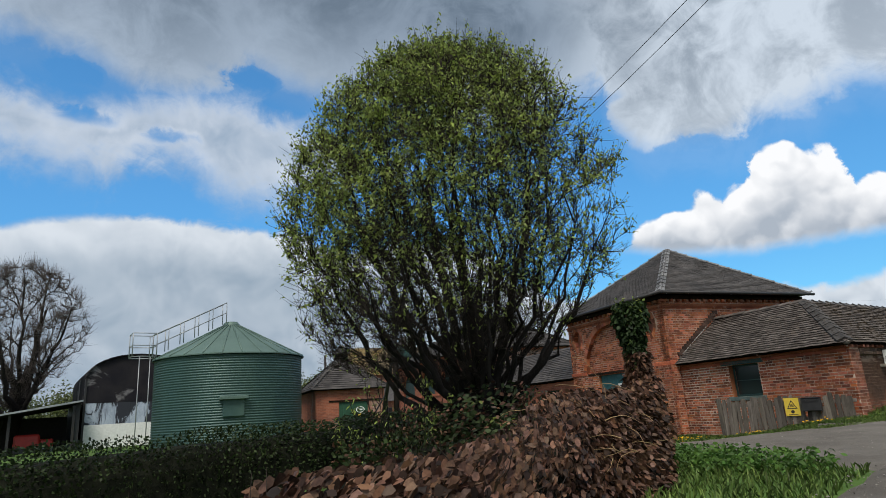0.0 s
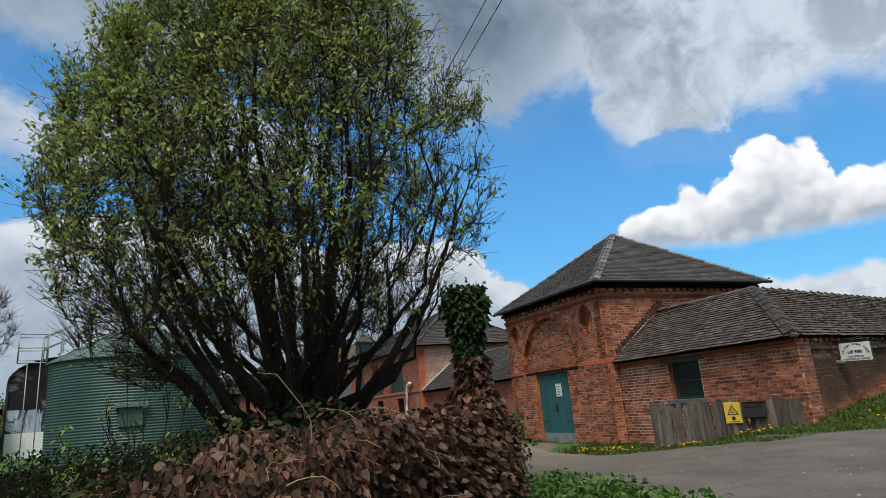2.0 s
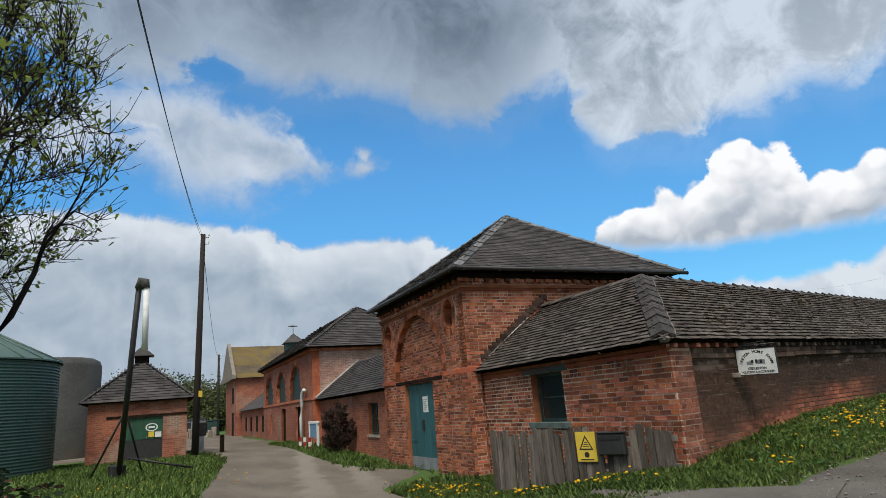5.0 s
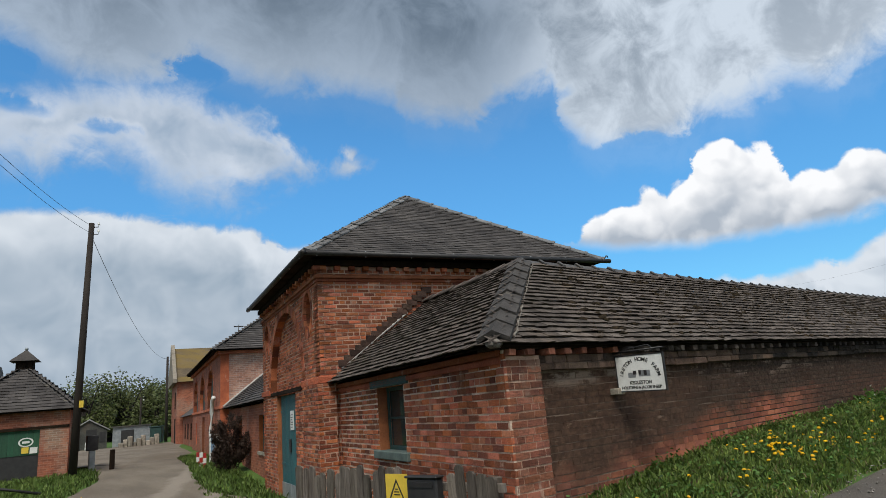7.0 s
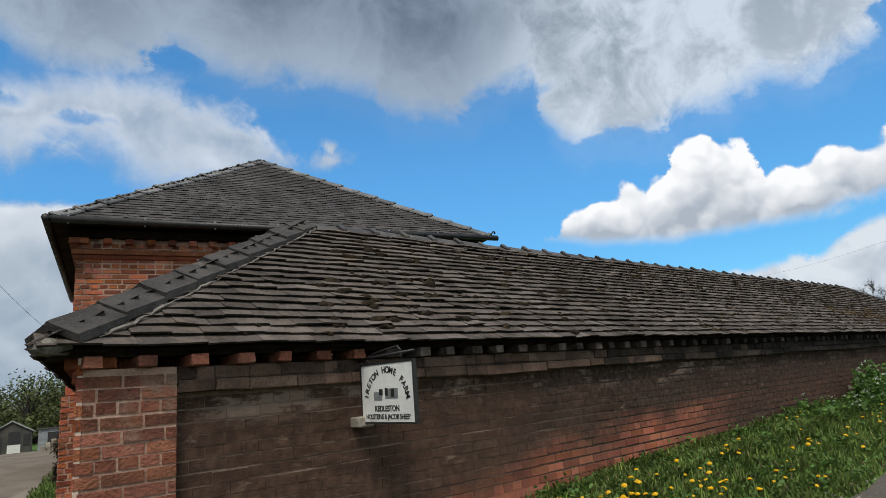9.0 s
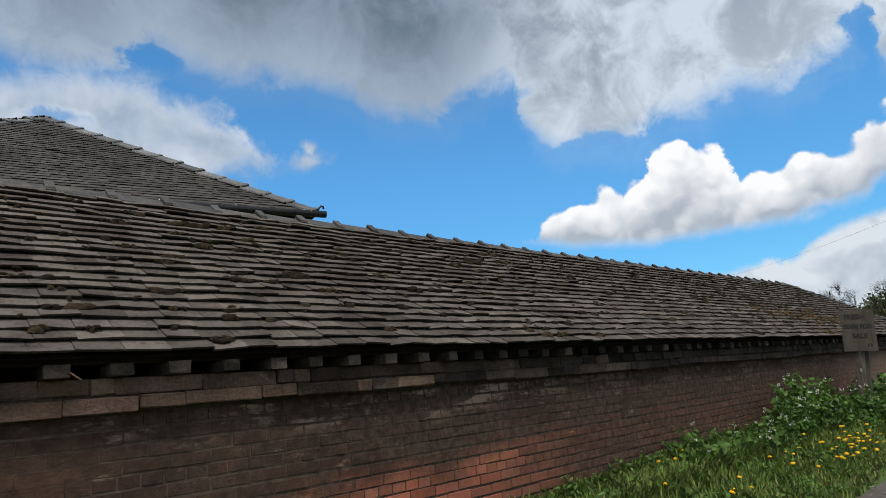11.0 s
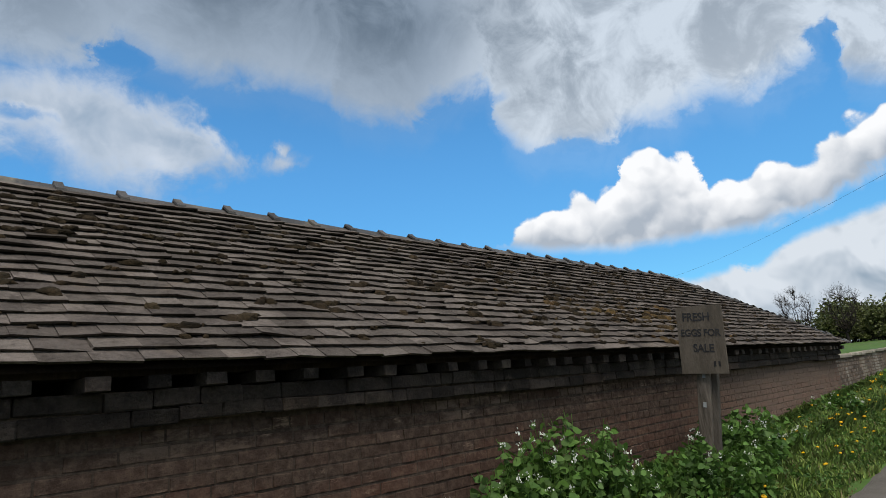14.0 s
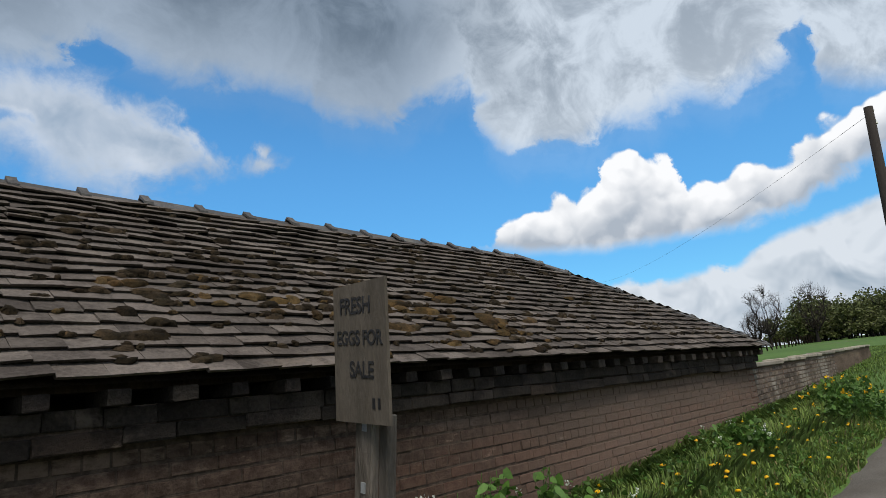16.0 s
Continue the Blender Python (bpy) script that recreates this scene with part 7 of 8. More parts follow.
COPPER_RUN = [(-21.5, -6.0, 0.7, -0.75, 0.50), (-17.4, -4.75, 0.75, -0.55, 0.60), (-14.2, -3.15, 0.66, -0.4, 0.72), (-11.6, -2.0, 0.42, -0.3, 1.04), (-10.4, -1.45, 0.32, -0.25, 1.14), (-9.7, -1.15, 0.28, -0.25, 1.2), (-9.05, -0.78, 0.24, -0.25, 0.95), (-8.72, -0.5, 0.2, -0.25, 0.72)]
copper = thing("beech_hedge", "clipped hedge of dry coppery brown beech leaves", "hedge")
rows = dense(COPPER_RUN)
core("shade_core", rows, HEDGE_CORE, copper, 0.7)
blades("dry_leaf_cover", mass(rows, 40000, 0.45, 3, 0.22), 0.078, 0.058, COPPER, copper, "", "stuff", 0.5, -0.25, 3)
tw = Wood()
g = np.random.default_rng(4)
for p in mass(rows, 500, 0.5, 5, 0.2):
    tw.limb(bend(p - np.array([0, 0, 0.1]), g.normal(0, 0.6, 3) + np.array([0, 0, 0.8]), g.uniform(0.15, 0.4), g, 0.3, 0.2, 3), 0.005, 0.002, 3)
tagged(tw.link("twigs", TWIG, copper), kind="stuff")
# a straggle of pale dead bramble over the hedge
tw = Wood()
for p in mass(dense([(-13.0, -2.7, 0.6, 0.3, 0.95), (-10.5, -1.7, 0.55, 0.4, 1.05)]), 34, 0.2, 6):
    tw.limb(bend(p, np.append(g.normal(0, 0.7, 2), 0.5), g.uniform(0.3, 0.7), g, -0.9, 0.22, 5), 0.0045, 0.002, 4)
DEAD = material("dead_bramble", (0.32, 0.22, 0.11), (0.2, 0.13, 0.07), 0.8, 0, 5, 40, 0.1, 0.2)
tagged(tw.link("dead_bramble", DEAD, copper), kind="stuff")

GREEN_RUN = [(-34, 3.0, 0.8, -0.9, 0.42), (-24, 4.6, 0.8, -0.7, 0.62), (-17, 5.6, 0.8, -0.5, 0.76), (-13, 6.0, 0.75, -0.45, 0.90), (-9.6, 6.2, 0.7, -0.4, 1.02), (-7.6, 6.2, 0.5, -0.4, 0.8)]
privet = thing("clipped_hedge", "dense dark green clipped hedge before the silo", "hedge")
rows = dense(GREEN_RUN)
core("shade_core", rows, HEDGE_CORE, privet, 0.82)
blades("leaf_cover", mass(rows, 48000, 0.22, 13, 0.12), 0.080, 0.048, PRIVET, privet, "", "stuff", 0.3, 0.4, 13)
# low shrubs under the tree
under = thing("undergrowth", "tangle of brown shrubs and young leaves under the tree", "shrub")
rows = dense([(-13.5, 1.2, 0.9, -0.4, 0.6), (-12.3, 0.9, 1.0, -0.4, 0.95), (-10.5, 0.9, 1.1, -0.4, 1.25), (-9.0, 1.3, 0.9, -0.4, 1.1), (-7.6, 2.2, 0.6, -0.4, 0.6)])
core("shade_core", rows, HEDGE_CORE, under, 0.6)
blades("leaf_cover", mass(rows, 9000, 0.6, 23, 0.35), 0.095, 0.06, PRIVET, under, "", "stuff", 0.5, 0.2, 23)
blades("young_leaf_cover", mass(rows, 120, 0.5, 24, 0.5), 0.07, 0.04, LEAF, under, "", "stuff", 0.5, 0.2, 24)
blades("dry_leaf_cover", mass(rows, 4200, 0.5, 25, 0.4), 0.08, 0.05, COPPER, under, "", "stuff", 0.5, 0.2, 25)

ivy = thing("ivy_post", "old gatepost smothered in ivy and dry beech leaves", "post")
rod("post", [(-9.7, -1.2, -0.4), (-9.68, -1.18, 1.1), (-9.66, -1.16, 2.2)], [0.12, 0.11, 0.09], TIMBER_DARK, ivy)
n = 4200
h = nrng.uniform(0, 1, n) ** 0.7
a = nrng.uniform(0, 2 * np.pi, n)
rr = (0.15 + 0.09 * np.exp(-((h - 0.9) / 0.12) ** 2) - 0.05 * np.exp(-((h - 0.55) / 0.1) ** 2)) * nrng.uniform(0.7, 1.15, n)
pts = np.stack([-9.68 + rr * np.cos(a), -1.18 + rr * np.sin(a), 0.3 + 2.08 * h], 1)
blades("ivy_leaf_cover", pts[pts[:, 2] > 1.35], 0.060, 0.055, IVY, ivy, "", "stuff", 0.9, -0.3, 31)
skirt = pts[pts[:, 2] <= 1.62]
skirt[:, :2] = np.array([-9.68, -1.18]) + (skirt[:, :2] - np.array([-9.68, -1.18])) * (1.10 + 0.9 * np.clip(1.62 - skirt[:, 2:3], 0, 1.2))
blades("dry_leaf_cover", np.concatenate([skirt, skirt * np.array([1, 1, 0.97]) + np.array([0.03, -0.03, 0.02])]), 0.075, 0.055, COPPER, ivy, "", "stuff", 0.9, -0.2, 32)
blades("young_leaf_cover", pts[nrng.random(n) < 0.08] + np.array([0, 0, 0.06]), 0.06, 0.045, LEAF, ivy, "", "stuff", 0.4, 0.3, 33)

gate_post = thing("gate_post", "split grey wooden gatepost with narrow yellow sign", "post")
gz = float(ground_z(-8.75, -0.45))
slab("post", (-8.83, -8.66, -0.50, -0.34, gz - 0.3, 0.92), PLANK, gate_post, "", 0.015)
slab("post", (-8.60, -8.48, -0.40, -0.28, gz - 0.3, 0.86), TIMBER_DARK, gate_post, "", 0.015)
slab("yellow_plate", (-8.80, -8.69, -0.520, -0.503, 0.28, 0.80), YELLOW, gate_post)
for k in range(5):
    slab("text_bar", (-8.785, -8.705, -0.524, -0.520, 0.68 - k * 0.075, 0.70 - k * 0.075), BLACK, gate_post)
n = 700
pts = np.stack([nrng.normal(-8.45, 0.13, n), nrng.normal(-0.25, 0.13, n), nrng.uniform(gz, 0.98, n)], 1)
blades("ivy_leaf_cover", pts, 0.06, 0.05, IVY, gate_post, "", "stuff", 0.8, 0, 34)
tw = Wood()
for k in range(14):
    tw.limb(bend(np.array([-8.55 + 0.1 * g.normal(), -0.4, 0.3 + 0.6 * g.random()]), g.normal(0, 1, 3), 0.5, g, -0.6, 0.2, 5), 0.005, 0.002, 4)
tagged(tw.link("dead_bramble", DEAD, gate_post), kind="stuff")

shrub_at = farm(0.0, 11.2)
tree("shrub", (shrub_at.x, shrub_at.y, -0.35), "leafless dark brown shrub against the link range", 30, 0.62, 1.95, 0.5, 0.07, DEAD_LEAF, 0.06, 9, 14, 0.12, 9, 14, BARK, 0.05, (0.008, 0.02))


# ---------------------------------------------------------------- grass, flowers and weeds on the verges
def grass(name, pos, low, high, label, seed, width=0.011, mat=None, parent=None):
    pos = np.asarray(pos, float)
    g = np.random.default_rng(seed)
    n = len(pos)
    hgt = g.uniform(low, high, n) * (0.85 + 0.3 * np.array([noise.noise((x * 2.3, y * 2.3, 7)) for x, y in pos[:, :2]]))
    z = ground_z(pos[:, 0], pos[:, 1]) - 0.01
    a = g.uniform(0, 2 * np.pi, n)
    side = np.stack([np.cos(a), np.sin(a), 0 * a], 1) * width
    fall = np.stack([np.sin(a), -np.cos(a), 0 * a], 1) * (hgt * g.uniform(0.1, 0.7, n))[:, None]
    base = np.stack([pos[:, 0], pos[:, 1], z], 1)
    up = np.stack([0 * a, 0 * a, hgt], 1)
    v = np.stack([base - side, base + side, base + fall * 0.35 + up * 0.65 + side * 0.6, base + fall + up * 0.9, base + fall * 0.35 + up * 0.65 - side * 0.6], 1).reshape(-1, 3)
    f = np.arange(5 * n).reshape(n, 5)
    data = bpy.data.meshes.new(name)
    data.vertices.add(5 * n)
    data.vertices.foreach_set("co", v.ravel())
    data.loops.add(5 * n)
    data.loops.foreach_set("vertex_index", f.ravel().astype(np.int32))
    data.polygons.add(n)
    data.polygons.foreach_set("loop_start", np.arange(0, 5 * n, 5, dtype=np.int32))
    data.update(calc_edges=True)
    data.materials.append(mat or GRASS)
    return tagged(new(name, data), label, "grass", kind="stuff")


def scatter(count, x0, x1, y0, y1, inside, seed):
    g = np.random.default_rng(seed)
    p = np.stack([g.uniform(x0, x1, count), g.uniform(y0, y1, count)], 1)
    return p[inside(p[:, 0], p[:, 1])]


def on_bank(x, y):
    ragged = np.array([noise.noise((a * 1.1, 0, 4)) for a in x]) * 0.16
    return (y > lane_edge(x) - 0.02 + ragged) & (y < 0.12) & (x > -0.6)


YR = poly([(1.4, -2.3), (-0.55, -1.58), (-1.3, -1.22), (-1.95, -0.86), (-2.42, -0.42), (-2.4, 0.4), (-1.95, 1.6), (-1.75, 2.85), (-1.35, 5.2), (-1.0, 6.6), (1.3, 7.3), (1.9, 9.6), (0.8, 10.4), (1.1, 13.0), (2.6, 19), (3.84, 25), (7.6, 38)])
yr = np.array([YR(k / 200) for k in range(201)])


def right_of_track(x, y):
    return x > np.interp(y, yr[:, 1], yr[:, 0]) - 0.05 + 0.12 * np.sin(y * 5.1)


def by_fence(x, y):
    wall = 0.76 + 0.66 * 0.977 + 0.211 * (y - 5.67) / 0.977
    return right_of_track(x, y) & (x < wall + 0.05) & (y > lane_edge(x))


mid_strip = scatter(9000, -6, 6, 6, 26, lambda x, y: np.abs(x - np.interp(y, [6, 11, 16, 22, 26], [-3.3, -1.25, 0.65, 2.1, 3.1]) - 0.06 * np.sin(3 * y)) < 0.20 + 0.16 * np.sin(y * 1.9 + 1), 49)
grass("track_grass", mid_strip[np.random.default_rng(9).random(len(mid_strip)) < 0.45], 0.04, 0.11, "sparse grass tufts down the middle of the track", 49, 0.012)
YL = poly([(-8.6, -4.4), (-7.4, -1.0), (-5.6, 5), (-3.6, 11), (-1.6, 16), (-0.4, 19), (0.3, 24), (1.0, 28.6)])
yl = np.array([YL(k / 200) for k in range(201)])


def left_of_track(x, y):
    return x < np.interp(y, yl[:, 1], yl[:, 0]) + 0.1 * np.sin(y * 4.3)


grass("bank_grass", scatter(90000, -0.6, 27, -2.4, 0.12, on_bank, 41), 0.05, 0.13, "lush green grass on the bank below the wall", 41)
grass("pale_grass", scatter(11000, -0.6, 27, -2.4, 0.12, on_bank, 51), 0.08, 0.20, "pale yellow-green blades among the bank grass", 51, 0.009, GRASS_PALE)
grass("dry_grass", scatter(5000, -0.6, 27, -2.4, 0.12, on_bank, 52), 0.05, 0.15, "dry straw blades among the bank grass", 52, 0.008, STRAW)
leafy_at = scatter(13000, -0.4, 26, -2.2, 0.1, lambda x, y: on_bank(x, y) & (np.array([noise.noise((a * 1.3, b * 1.9, 2)) for a, b in zip(x, y)]) > 0.02), 53)
blades("bank_weeds", np.array([(x, y, float(ground_z(x, y)) + h) for (x, y), h in zip(leafy_at, np.random.default_rng(54).uniform(0.03, 0.17, len(leafy_at)))]), 0.054, 0.030, NETTLE, None, "low broad-leaved weeds among the bank grass", "stuff", 0.5, 0.35, 53)["category"] = "weeds"
edge_at = scatter(30000, -1.5, 26, -3.2, 0.0, lambda x, y: np.abs(y - lane_edge(x) - 0.10 - 0.12 * np.sin(1.7 * x) * np.sin(0.6 * x)) < 0.16, 55)
grass("edge_straw", edge_at, 0.015, 0.06, "trodden dry tan grass along the edge of the lane", 55, 0.008, STRAW)
grass("tall_grass", scatter(9000, 1.5, 27, -0.6, 0.12, on_bank, 42), 0.10, 0.22, "taller grass growing along the foot of the wall", 42, 0.008)
grass("verge_grass", scatter(60000, -3.2, 2.0, -2.6, 6.3, by_fence, 43), 0.06, 0.17, "green verge grass round the plank fence", 43)
grass("yard_grass", scatter(26000, -1.8, 6, 6.0, 27, lambda x, y: right_of_track(x, y) & ((x - 0.76) * 0.977 - (y - 5.81) * 0.211 < 0.3), 44), 0.08, 0.24, "grass strip along the barn walls", 44, 0.016)
grass("store_grass", scatter(26000, -9, 1.6, 6.5, 26, lambda x, y: left_of_track(x, y) & (x > -7 + 0 * y), 45), 0.08, 0.26, "green grass round the pole and store", 45, 0.018)
grass("hedge_foot_grass", scatter(30000, -20, -5.5, -7.5, 1.5, lambda x, y: left_of_track(x, y) & (y > lane_edge(x)), 46), 0.07, 0.20, "rank grass at the foot of the hedge", 46, 0.012)
blades("verge_weeds", np.array([(x, y, float(ground_z(x, y)) + z) for (x, y), z in zip(scatter(5200, -9.2, -6.2, -3.2, 0.6, lambda x, y: left_of_track(x, y) & (y > lane_edge(x)), 47), np.random.default_rng(3).uniform(0.02, 0.24, 5200))]), 0.085, 0.05, NETTLE, None,
       "leafy green weeds at the end of the hedge", "stuff", 0.5, 0.2, 47)["category"] = "weeds"
far_grass = scatter(30000, 23, 60, -3, 6, lambda x, y: (y > lane_edge(x)) & (y < 0.2 + (x - 23) * 0.16), 48)
grass("lane_grass", far_grass, 0.05, 0.14, "grass along the lane beyond the range", 48, 0.016)


def dandelion(m, kind=0):
    d = thing("dandelion", "yellow dandelion in flower in the verge", "flower", "dandelions in the verge")
    bm = bmesh.new()
    rings = []
    for r, z in ((0.027, 0.085), (0.026, 0.096), (0.014, 0.106)):
        rings.append([bm.verts.new((r * (1 + 0.1 * (k % 2)) * math.cos(k * math.pi / 6), r * (1 + 0.1 * (k % 2)) * math.sin(k * math.pi / 6), z)) for k in range(12)])
    for p, q in zip(rings, rings[1:]):
        for k in range(12):
            bm.faces.new((p[k], p[(k + 1) % 12], q[(k + 1) % 12], q[k]))
    bm.faces.new(rings[0][::-1])
    bm.faces.new(rings[-1])
    part("flower_head", bm, PETAL, d)
    rod("stem", [(0, 0, -0.04), (0.006, 0, 0.04), (0, 0, 0.088)], 0.003, NETTLE, d, "", 5)
    d.matrix_basis = m
    return d


g = np.random.default_rng(77)
spots = []
for cx, cy, sx, sy, n in ((-0.55, 5.0, 0.40, 0.65, 60), (-1.05, 2.2, 0.22, 0.6, 22), (-0.85, 0.6, 0.30, 0.35, 18), (0.6, -1.0, 0.6, 0.3, 8), (2.6, -0.95, 0.7, 0.3, 14), (4.3, -0.75, 0.32, 0.2, 44), (5.3, -0.85, 0.25, 0.15, 16),
                          (6.2, -0.9, 0.8, 0.3, 22), (8.6, -0.8, 0.8, 0.3, 16), (11.4, -0.85, 0.6, 0.25, 16), (13.2, -0.95, 0.5, 0.2, 18), (12.5, -1.0, 0.5, 0.12, 26), (15.0, -1.0, 0.5, 0.2, 10), (17.2, -0.75, 0.5, 0.25, 10), (19.5, -0.6, 0.8, 0.25, 22), (21.8, -0.6, 0.9, 0.25, 26), (24.5, -0.6, 1.0, 0.3, 18), (-2.2, 13.5, 0.6, 1.2, 14), (-4.8, 13.6, 0.6, 0.7, 34)):
    for _ in range(n):
        x, y = g.normal(cx, sx), g.normal(cy, sy)
        if x > 0.3 and not (lane_edge(x) + 0.2 < y < -0.1):
            continue
        spots.append((x, y))
first = None
for x, y in spots:
    s = g.uniform(0.6, 1.0)
    m = pose(x, y, float(ground_z(x, y)) + g.uniform(0.0, 0.07), g.uniform(-22, 22), g.uniform(-22, 22), g.uniform(0, 360)) @ Matrix.Scale(s, 4)
    if first is None:
        first = dandelion(m)
    else:
        o = copy_thing(first, m)
        o.matrix_basis = m


def weed(x, y, r, h, n, label, flowers=True, seed=1, mat=None, petal=None):
    """A clump of leafy stems with small flower heads."""
    g = np.random.default_rng(seed)
    w = thing("weed_clump", label, "weeds", "weeds along the wall", m=pose(x, y, float(ground_z(x, y))))
    stems, leaves, bloom = Wood(), [], []
    for _ in range(n):
        a, d = g.uniform(0, 2 * math.pi), r * math.sqrt(g.random())
        base = np.array([d * math.cos(a), d * math.sin(a) * 0.6, -0.05])
        hh = h * g.uniform(0.45, 1.0) * (1 - 0.45 * (d / r) ** 2)
        pts = bend(base, np.array([math.cos(a) * 0.2, math.sin(a) * 0.2, 1]), hh, g, 0.2, 0.05, 5)
        stems.limb(pts, 0.005, 0.0025, 4)
        for k in range(int(14 * hh / 0.5) + 5):
            f = g.uniform(0.12, 0.95)
            i = min(int(f * 5), 4)
            leaves.append(pts[i] + (pts[i + 1] - pts[i]) * (f * 5 - i) + g.normal(0, 0.025, 3))
        if flowers and g.random() < 0.3:
            bloom += [pts[-1] + g.normal(0, 0.012, 3) for _ in range(9)]
    tagged(stems.link("stem_growth", NETTLE, w), kind="stuff")
    blades("leaf_cover", leaves, 0.068, 0.056, mat or NETTLE, w, "", "stuff", 0.5, 0.1, seed)
    if bloom:
        blades("blossom", bloom, 0.030 if petal else 0.018, 0.024 if petal else 0.014, petal or BLOSSOM, w, "", "stuff", 0, 0.8, seed)
    return w


lush = "lush green leafy weeds with small white flowers"
for k, (x, y, r, h, n) in enumerate(((13.2, -0.30, 0.5, 0.95, 90), (12.7, -0.36, 0.4, 0.78, 56), (13.75, -0.45, 0.3, 0.55, 34), (15.9, -0.5, 0.5, 0.78, 84), (15.2, -0.7, 0.4, 0.55, 50), (16.6, -0.4, 0.5, 0.66, 60), (14.65, -0.5, 0.35, 0.60, 44), (12.2, -0.40, 0.4, 0.6, 44), (11.7, -0.4, 0.3, 0.42, 26),
                                      (10.9, -0.35, 0.4, 0.30, 26), (17.6, -0.35, 0.5, 0.3, 30), (9.9, -0.25, 0.5, 0.42, 30), (20.8, -0.3, 0.6, 0.4, 34))):
    weed(x, y, r, h, n, lush, seed=80 + k)
for k, (x, y, r, h, n) in enumerate(((24.4, -0.45, 0.5, 0.72, 34), (25.6, -0.5, 0.5, 0.85, 34), (26.6, -0.6, 0.5, 0.8, 30))):
    weed(x, y, r, h, n, "tall leafy weeds with bright yellow flower heads", seed=110 + k, petal=PETAL)

# moss on the range's roof
def moss_clumps(roof, count, seed, mat, spread, big, label):
    """Ragged cushions of moss lodged on the lower edges of the tiles. spread(g): a place along the roof and up it."""
    g = np.random.default_rng(seed)
    verts, faces = [], []
    up = Vector((0, 2.08, RIDGE_Z - EAVE)).normalized()
    out = Vector((0, -up.z, up.y))
    for _ in range(count):
        x, t = spread(g)
        if x - 0.9 < 0.95 * t or t > 2.45 or t < 0.13 or 22.6 - x < t * 1.2:
            continue
        t = round(t / 0.122) * 0.122 - 0.055 + g.normal(0, 0.010)
        size = 0.014 + big * g.random() ** 2.0
        for _ in range(int(g.integers(1, 5))):
            w, h = size * g.uniform(0.8, 2.6), size * g.uniform(0.20, 0.36)
            p = corner + Vector((x - corner.x + g.normal(0, size * 1.3), 0, 0)) + up * (t + g.normal(0, size * 0.5)) + out * 0.046
            n = len(verts)
            for k in range(7):
                a = k * math.tau / 7
                rr = g.uniform(0.45, 1.35)
                verts.append(p + Vector((w * rr * math.cos(a), 0, 0)) + up * (size * rr * math.sin(a)) - out * 0.012)
            for k in range(7):
                a = k * math.tau / 7 + 0.3
                rr = g.uniform(0.35, 0.75)
                verts.append(p + Vector((w * rr * math.cos(a), 0, 0)) + up * (size * rr * math.sin(a)) + out * (h * g.uniform(0.6, 1.1)))
            verts.append(p + out * h)
            for k in range(7):
                q = (k + 1) % 7
                faces += [(n + k, n + q, n + 7 + q, n + 7 + k), (n + 7 + k, n + 7 + q, n + 14)]
    tagged(link_mesh("moss", verts, faces, mat, roof, label, True), kind="stuff")


moss_clumps(low_roof, 760, 91, MOSS_DARK, lambda g: (g.uniform(0.8, 22.5), g.uniform(0.0, 2.4)), 0.030, "dark dry moss on the tiles")
moss_clumps(low_roof, 90, 92, MOSS_DARK, lambda g: (g.normal(15.5, 1.8), g.uniform(0.1, 1.6)), 0.034, "dark dry moss on the tiles")
moss_clumps(low_roof, 60, 93, MOSS, lambda g: (g.normal(16.2, 1.3), 0.13 + abs(g.normal(0.5, 0.4))), 0.056, "clumps of dry ochre moss")


# ---------------------------------------------------------------- the distance
def woods(name, spots, mat, label, seed, leaf=0.5, per=260, bare=False):
    """Far trees as one body of leaf clumps with trunks. spots: x, y, height, spread."""
    g = np.random.default_rng(seed)
    pts, trunks = [], Wood()
    for x, y, h, r in spots:
        z = float(ground_z(x, y))
        trunks.limb([np.array([x, y, z - 0.5]), np.array([x, y, z + h * 0.55])], r * 0.09, r * 0.05, 5)
        for _ in range(7):
            a = g.uniform(0, 2 * math.pi)
            c = np.array([x + r * 0.55 * math.cos(a), y + r * 0.55 * math.sin(a), z + h * g.uniform(0.35, 0.82)])
            trunks.limb([np.array([x, y, z + h * 0.3]), c], r * 0.04, r * 0.015, 4)
            q = g.normal(0, 1, (per // 7, 3))
            q /= np.linalg.norm(q, axis=1, keepdims=True)
            pts.append(c + q * np.array([r * 0.5, r * 0.5, h * 0.2]) * g.uniform(0.5, 1.05, (per // 7, 1)))
    top = thing(name, label, "trees", kind="stuff")
    trunks.link("trunks", BARK, top)["kind"] = "stuff"
    blades("leaf_cover", np.concatenate(pts), leaf, leaf * 0.8, mat, top, "", "stuff", 0.2, 0.2, seed, True)
    return top


def band(az0, az1, d0, d1, n, h0, h1, seed, eye=(0, 0)):
    g = np.random.default_rng(seed)
    out = []
    for _ in range(n):
        a, d = math.radians(g.uniform(az0, az1)), g.uniform(d0, d1)
        h = g.uniform(h0, h1)
        out.append((eye[0] + d * math.cos(a), eye[1] + d * math.sin(a), h, h * g.uniform(0.38, 0.55)))
    return out


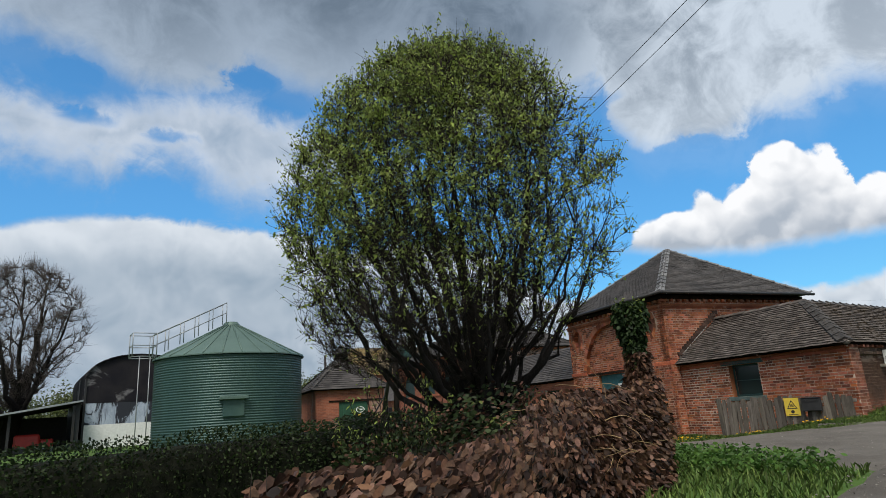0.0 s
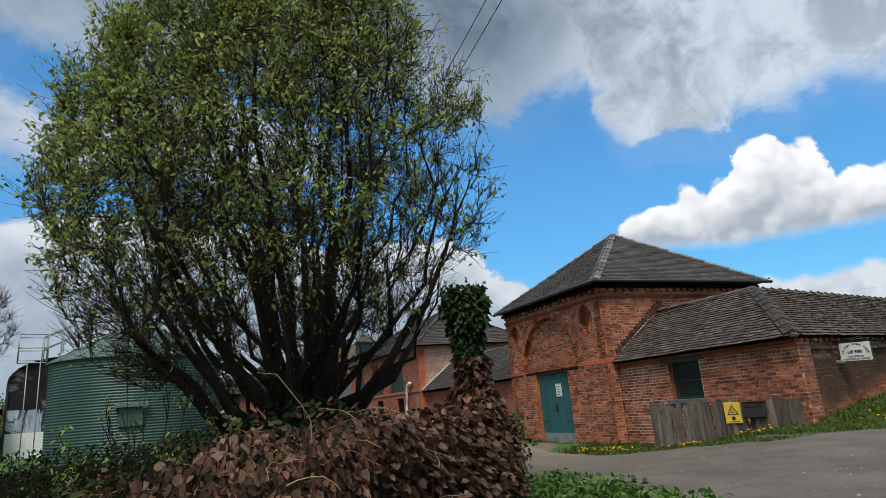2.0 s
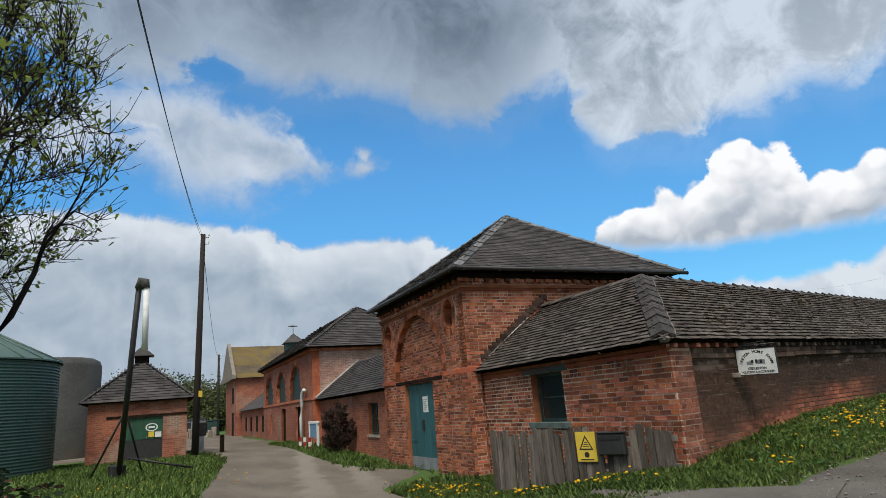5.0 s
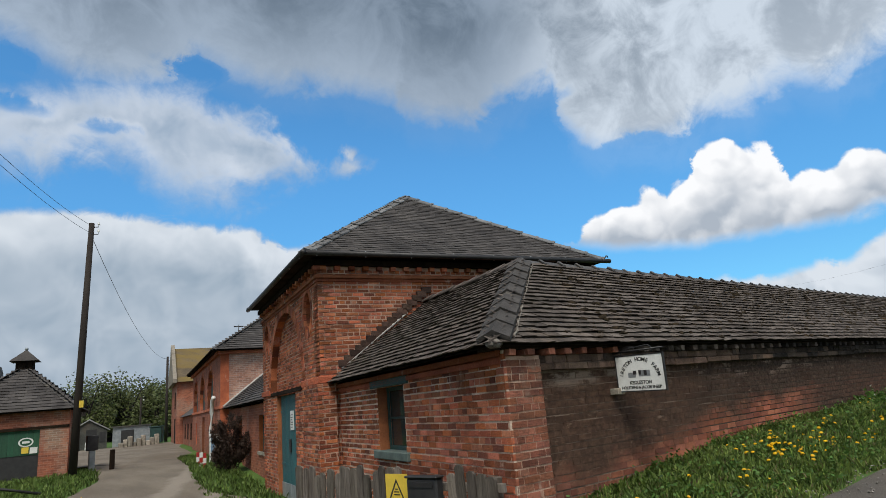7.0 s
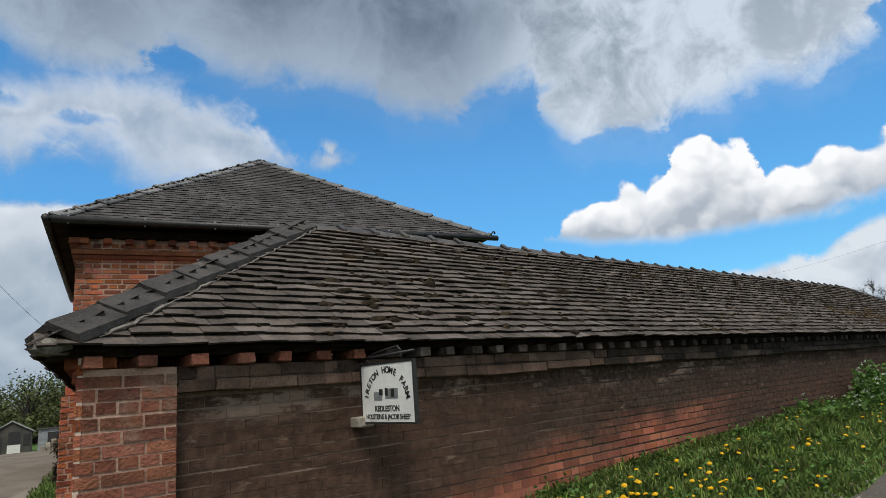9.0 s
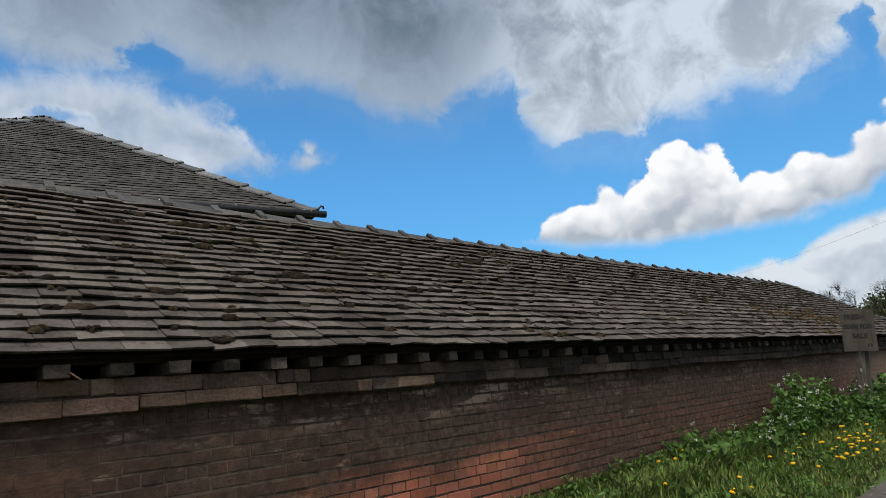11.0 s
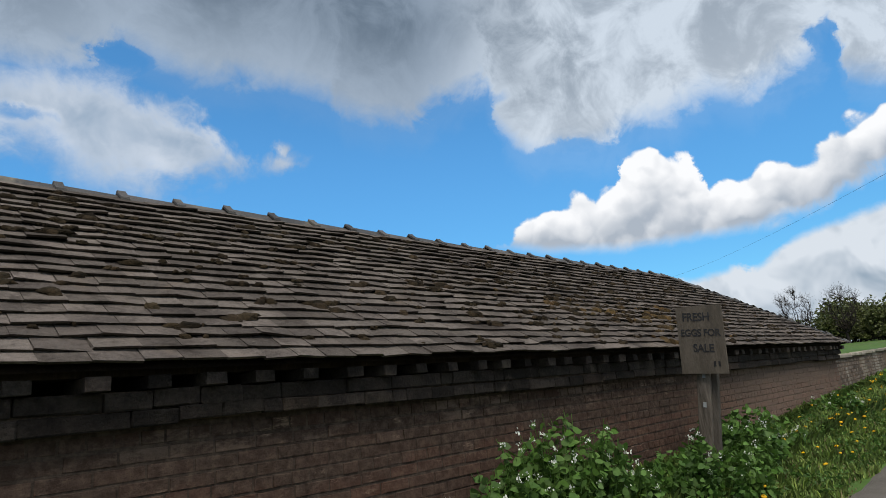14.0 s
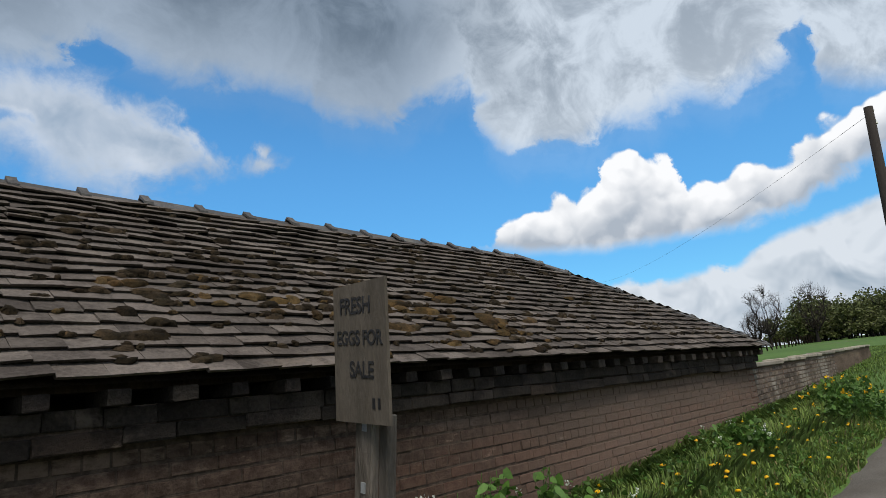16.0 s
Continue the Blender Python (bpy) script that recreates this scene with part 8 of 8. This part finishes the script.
woods("far_woods", band(64, 97, 105, 150, 150, 6.0, 11.2, 1, (-3, -4)), WOODS, "dark green wood beyond the farm", 101, 0.42, 560)
woods("far_undergrowth", band(64, 97, 98, 108, 90, 2.2, 4.2, 7, (-3, -4)), WOODS, "dark scrub along the edge of the wood", 107, 0.5, 240)
woods("far_spring_woods", band(66, 95, 100, 125, 34, 5, 10, 2, (-3, -4)), WOODS_PALE, "pale spring trees before the wood", 102, 0.4, 520)
woods("hillside_woods", band(97, 150, 120, 220, 80, 5, 9, 3, (-17, -7)), WOODS, "wooded rise behind the barns", 103, 0.7, 300)
woods("field_woods", band(2, 13.6, 112, 160, 110, 4.5, 8.2, 4, (13, -3)), WOODS_PALE, "wood along the top of the field", 104, 0.5, 420)
woods("field_undergrowth", band(1, 16, 106, 114, 90, 1.6, 3.2, 8, (13, -3)), WOODS_PALE, "scrub along the far edge of the field", 108, 0.45, 200)
woods("field_edge_trees", band(4, 15.5, 104, 118, 22, 2.5, 5.5, 5, (13, -3)), WOODS_PALE, "pale spring trees at the field edge", 105, 0.45, 420)
woods("east_woods", band(-60, 2, 160, 260, 60, 6, 10, 6, (13, -3)), WOODS, "distant woods beyond the lane", 106, 0.8, 200)
for k, (a, d, h) in enumerate(((16.0, 100, 8.2), (12.7, 104, 8.0), (17.0, 108, 5.0))):
    x, y = 13.3 + d * math.cos(math.radians(a)), -3 + d * math.sin(math.radians(a))
    dome_tree((x, y, float(ground_z(x, y))), "far bare tree standing above the field", h * 0.36, h, h * 0.22, 20 + k, 9, 150, "bare_tree", False, 1.9, 2.4, (0.3, h * 0.36), 0.0, 0.6, TWIG)

field_wall = thing("field_wall", "low pale brick boundary wall with flat coping along the lane", "wall")
wx0, wx1 = RANGE_X - 0.1, 46.0
for k in range(9):
    xa, xb = wx0 + (wx1 - wx0) * k / 9, wx0 + (wx1 - wx0) * (k + 1) / 9
    m = Matrix.Translation((xa, 0.20 + (xa - wx0) * 0.10, 0)) @ pose(0, 0, 0, 0, 0, math.degrees(math.atan(0.10)))
    ln = (xb - xa) / math.cos(math.atan(0.10))
    z1 = 1.70 + 0.012 * (xa - wx0)
    leaf_ = wall_leaf("wall", m, ln - 0.003, lambda s: 0.2, lambda s: z1, [], 0.25, MORTAR_WASH, field_wall)
    if k < 4:
        bricks(leaf_, ln, lambda s: 0.9, lambda s: z1, [], FIELD_BRICK, seed=120 + k)
    slab("coping", (0, ln - 0.006, -0.05, 0.30, z1, z1 + 0.07), STONE, field_wall, "", 0.012, m)
rail = thing("field_rail", "thin post and wire fence in the green field", "fence")
for k in range(22):
    x, y = 60 + k * 2.6, 14 + k * 0.3
    z = float(ground_z(x, y))
    slab("post", (x - 0.05, x + 0.05, y - 0.05, y + 0.05, z - 0.2, z + 1.1), TIMBER_DARK, rail)
for zz in (0.5, 1.0):
    rod("strand", [(60 + k * 2.6, 14 + k * 0.3, float(ground_z(60 + k * 2.6, 14 + k * 0.3)) + zz) for k in range(22)], 0.010, TIMBER_DARK, rail, "", 4)


def gravel(name, pos, label, seed):
    """Loose chippings: squashed eight-sided pebbles."""
    g = np.random.default_rng(seed)
    n = len(pos)
    z = ground_z(pos[:, 0], pos[:, 1]) + 0.058
    shape = np.array([(1, 0, 0), (0, 1, 0), (-1, 0, 0), (0, -1, 0), (0, 0, 0.7), (0, 0, -0.7)], float)
    size = (0.005 + 0.016 * g.random(n) ** 3)[:, None, None] * g.uniform(0.6, 1.4, (n, 1, 3))
    a = g.uniform(0, 2 * np.pi, n)
    p = shape[None] * size
    turned = np.stack([p[..., 0] * np.cos(a)[:, None] - p[..., 1] * np.sin(a)[:, None], p[..., 0] * np.sin(a)[:, None] + p[..., 1] * np.cos(a)[:, None], p[..., 2]], 2)
    v = (turned + np.stack([pos[:, 0], pos[:, 1], z], 1)[:, None, :]).reshape(-1, 3)
    tri = np.array([(0, 1, 4), (1, 2, 4), (2, 3, 4), (3, 0, 4), (1, 0, 5), (2, 1, 5), (3, 2, 5), (0, 3, 5)])
    f = (tri[None] + 6 * np.arange(n)[:, None, None]).reshape(-1, 3)
    ob = link_mesh(name, [tuple(q) for q in v], [tuple(int(c) for c in q) for q in f], CHIPPING)
    return tagged(ob, label, "gravel", kind="stuff")


gravel("lane_gravel", scatter(16000, -12, 14, -6.5, 0.5, lambda x, y: (y < lane_edge(x) + 0.12) & (y > lane_edge(x) - 2.2), 61), "loose pale chippings along the edge of the lane", 61)
gravel("yard_gravel", scatter(9000, -8, 3, -3, 14, lambda x, y: ~left_of_track(x, y) & ~right_of_track(x, y) & (y > lane_edge(x)), 62), "loose chippings on the yard track", 62)
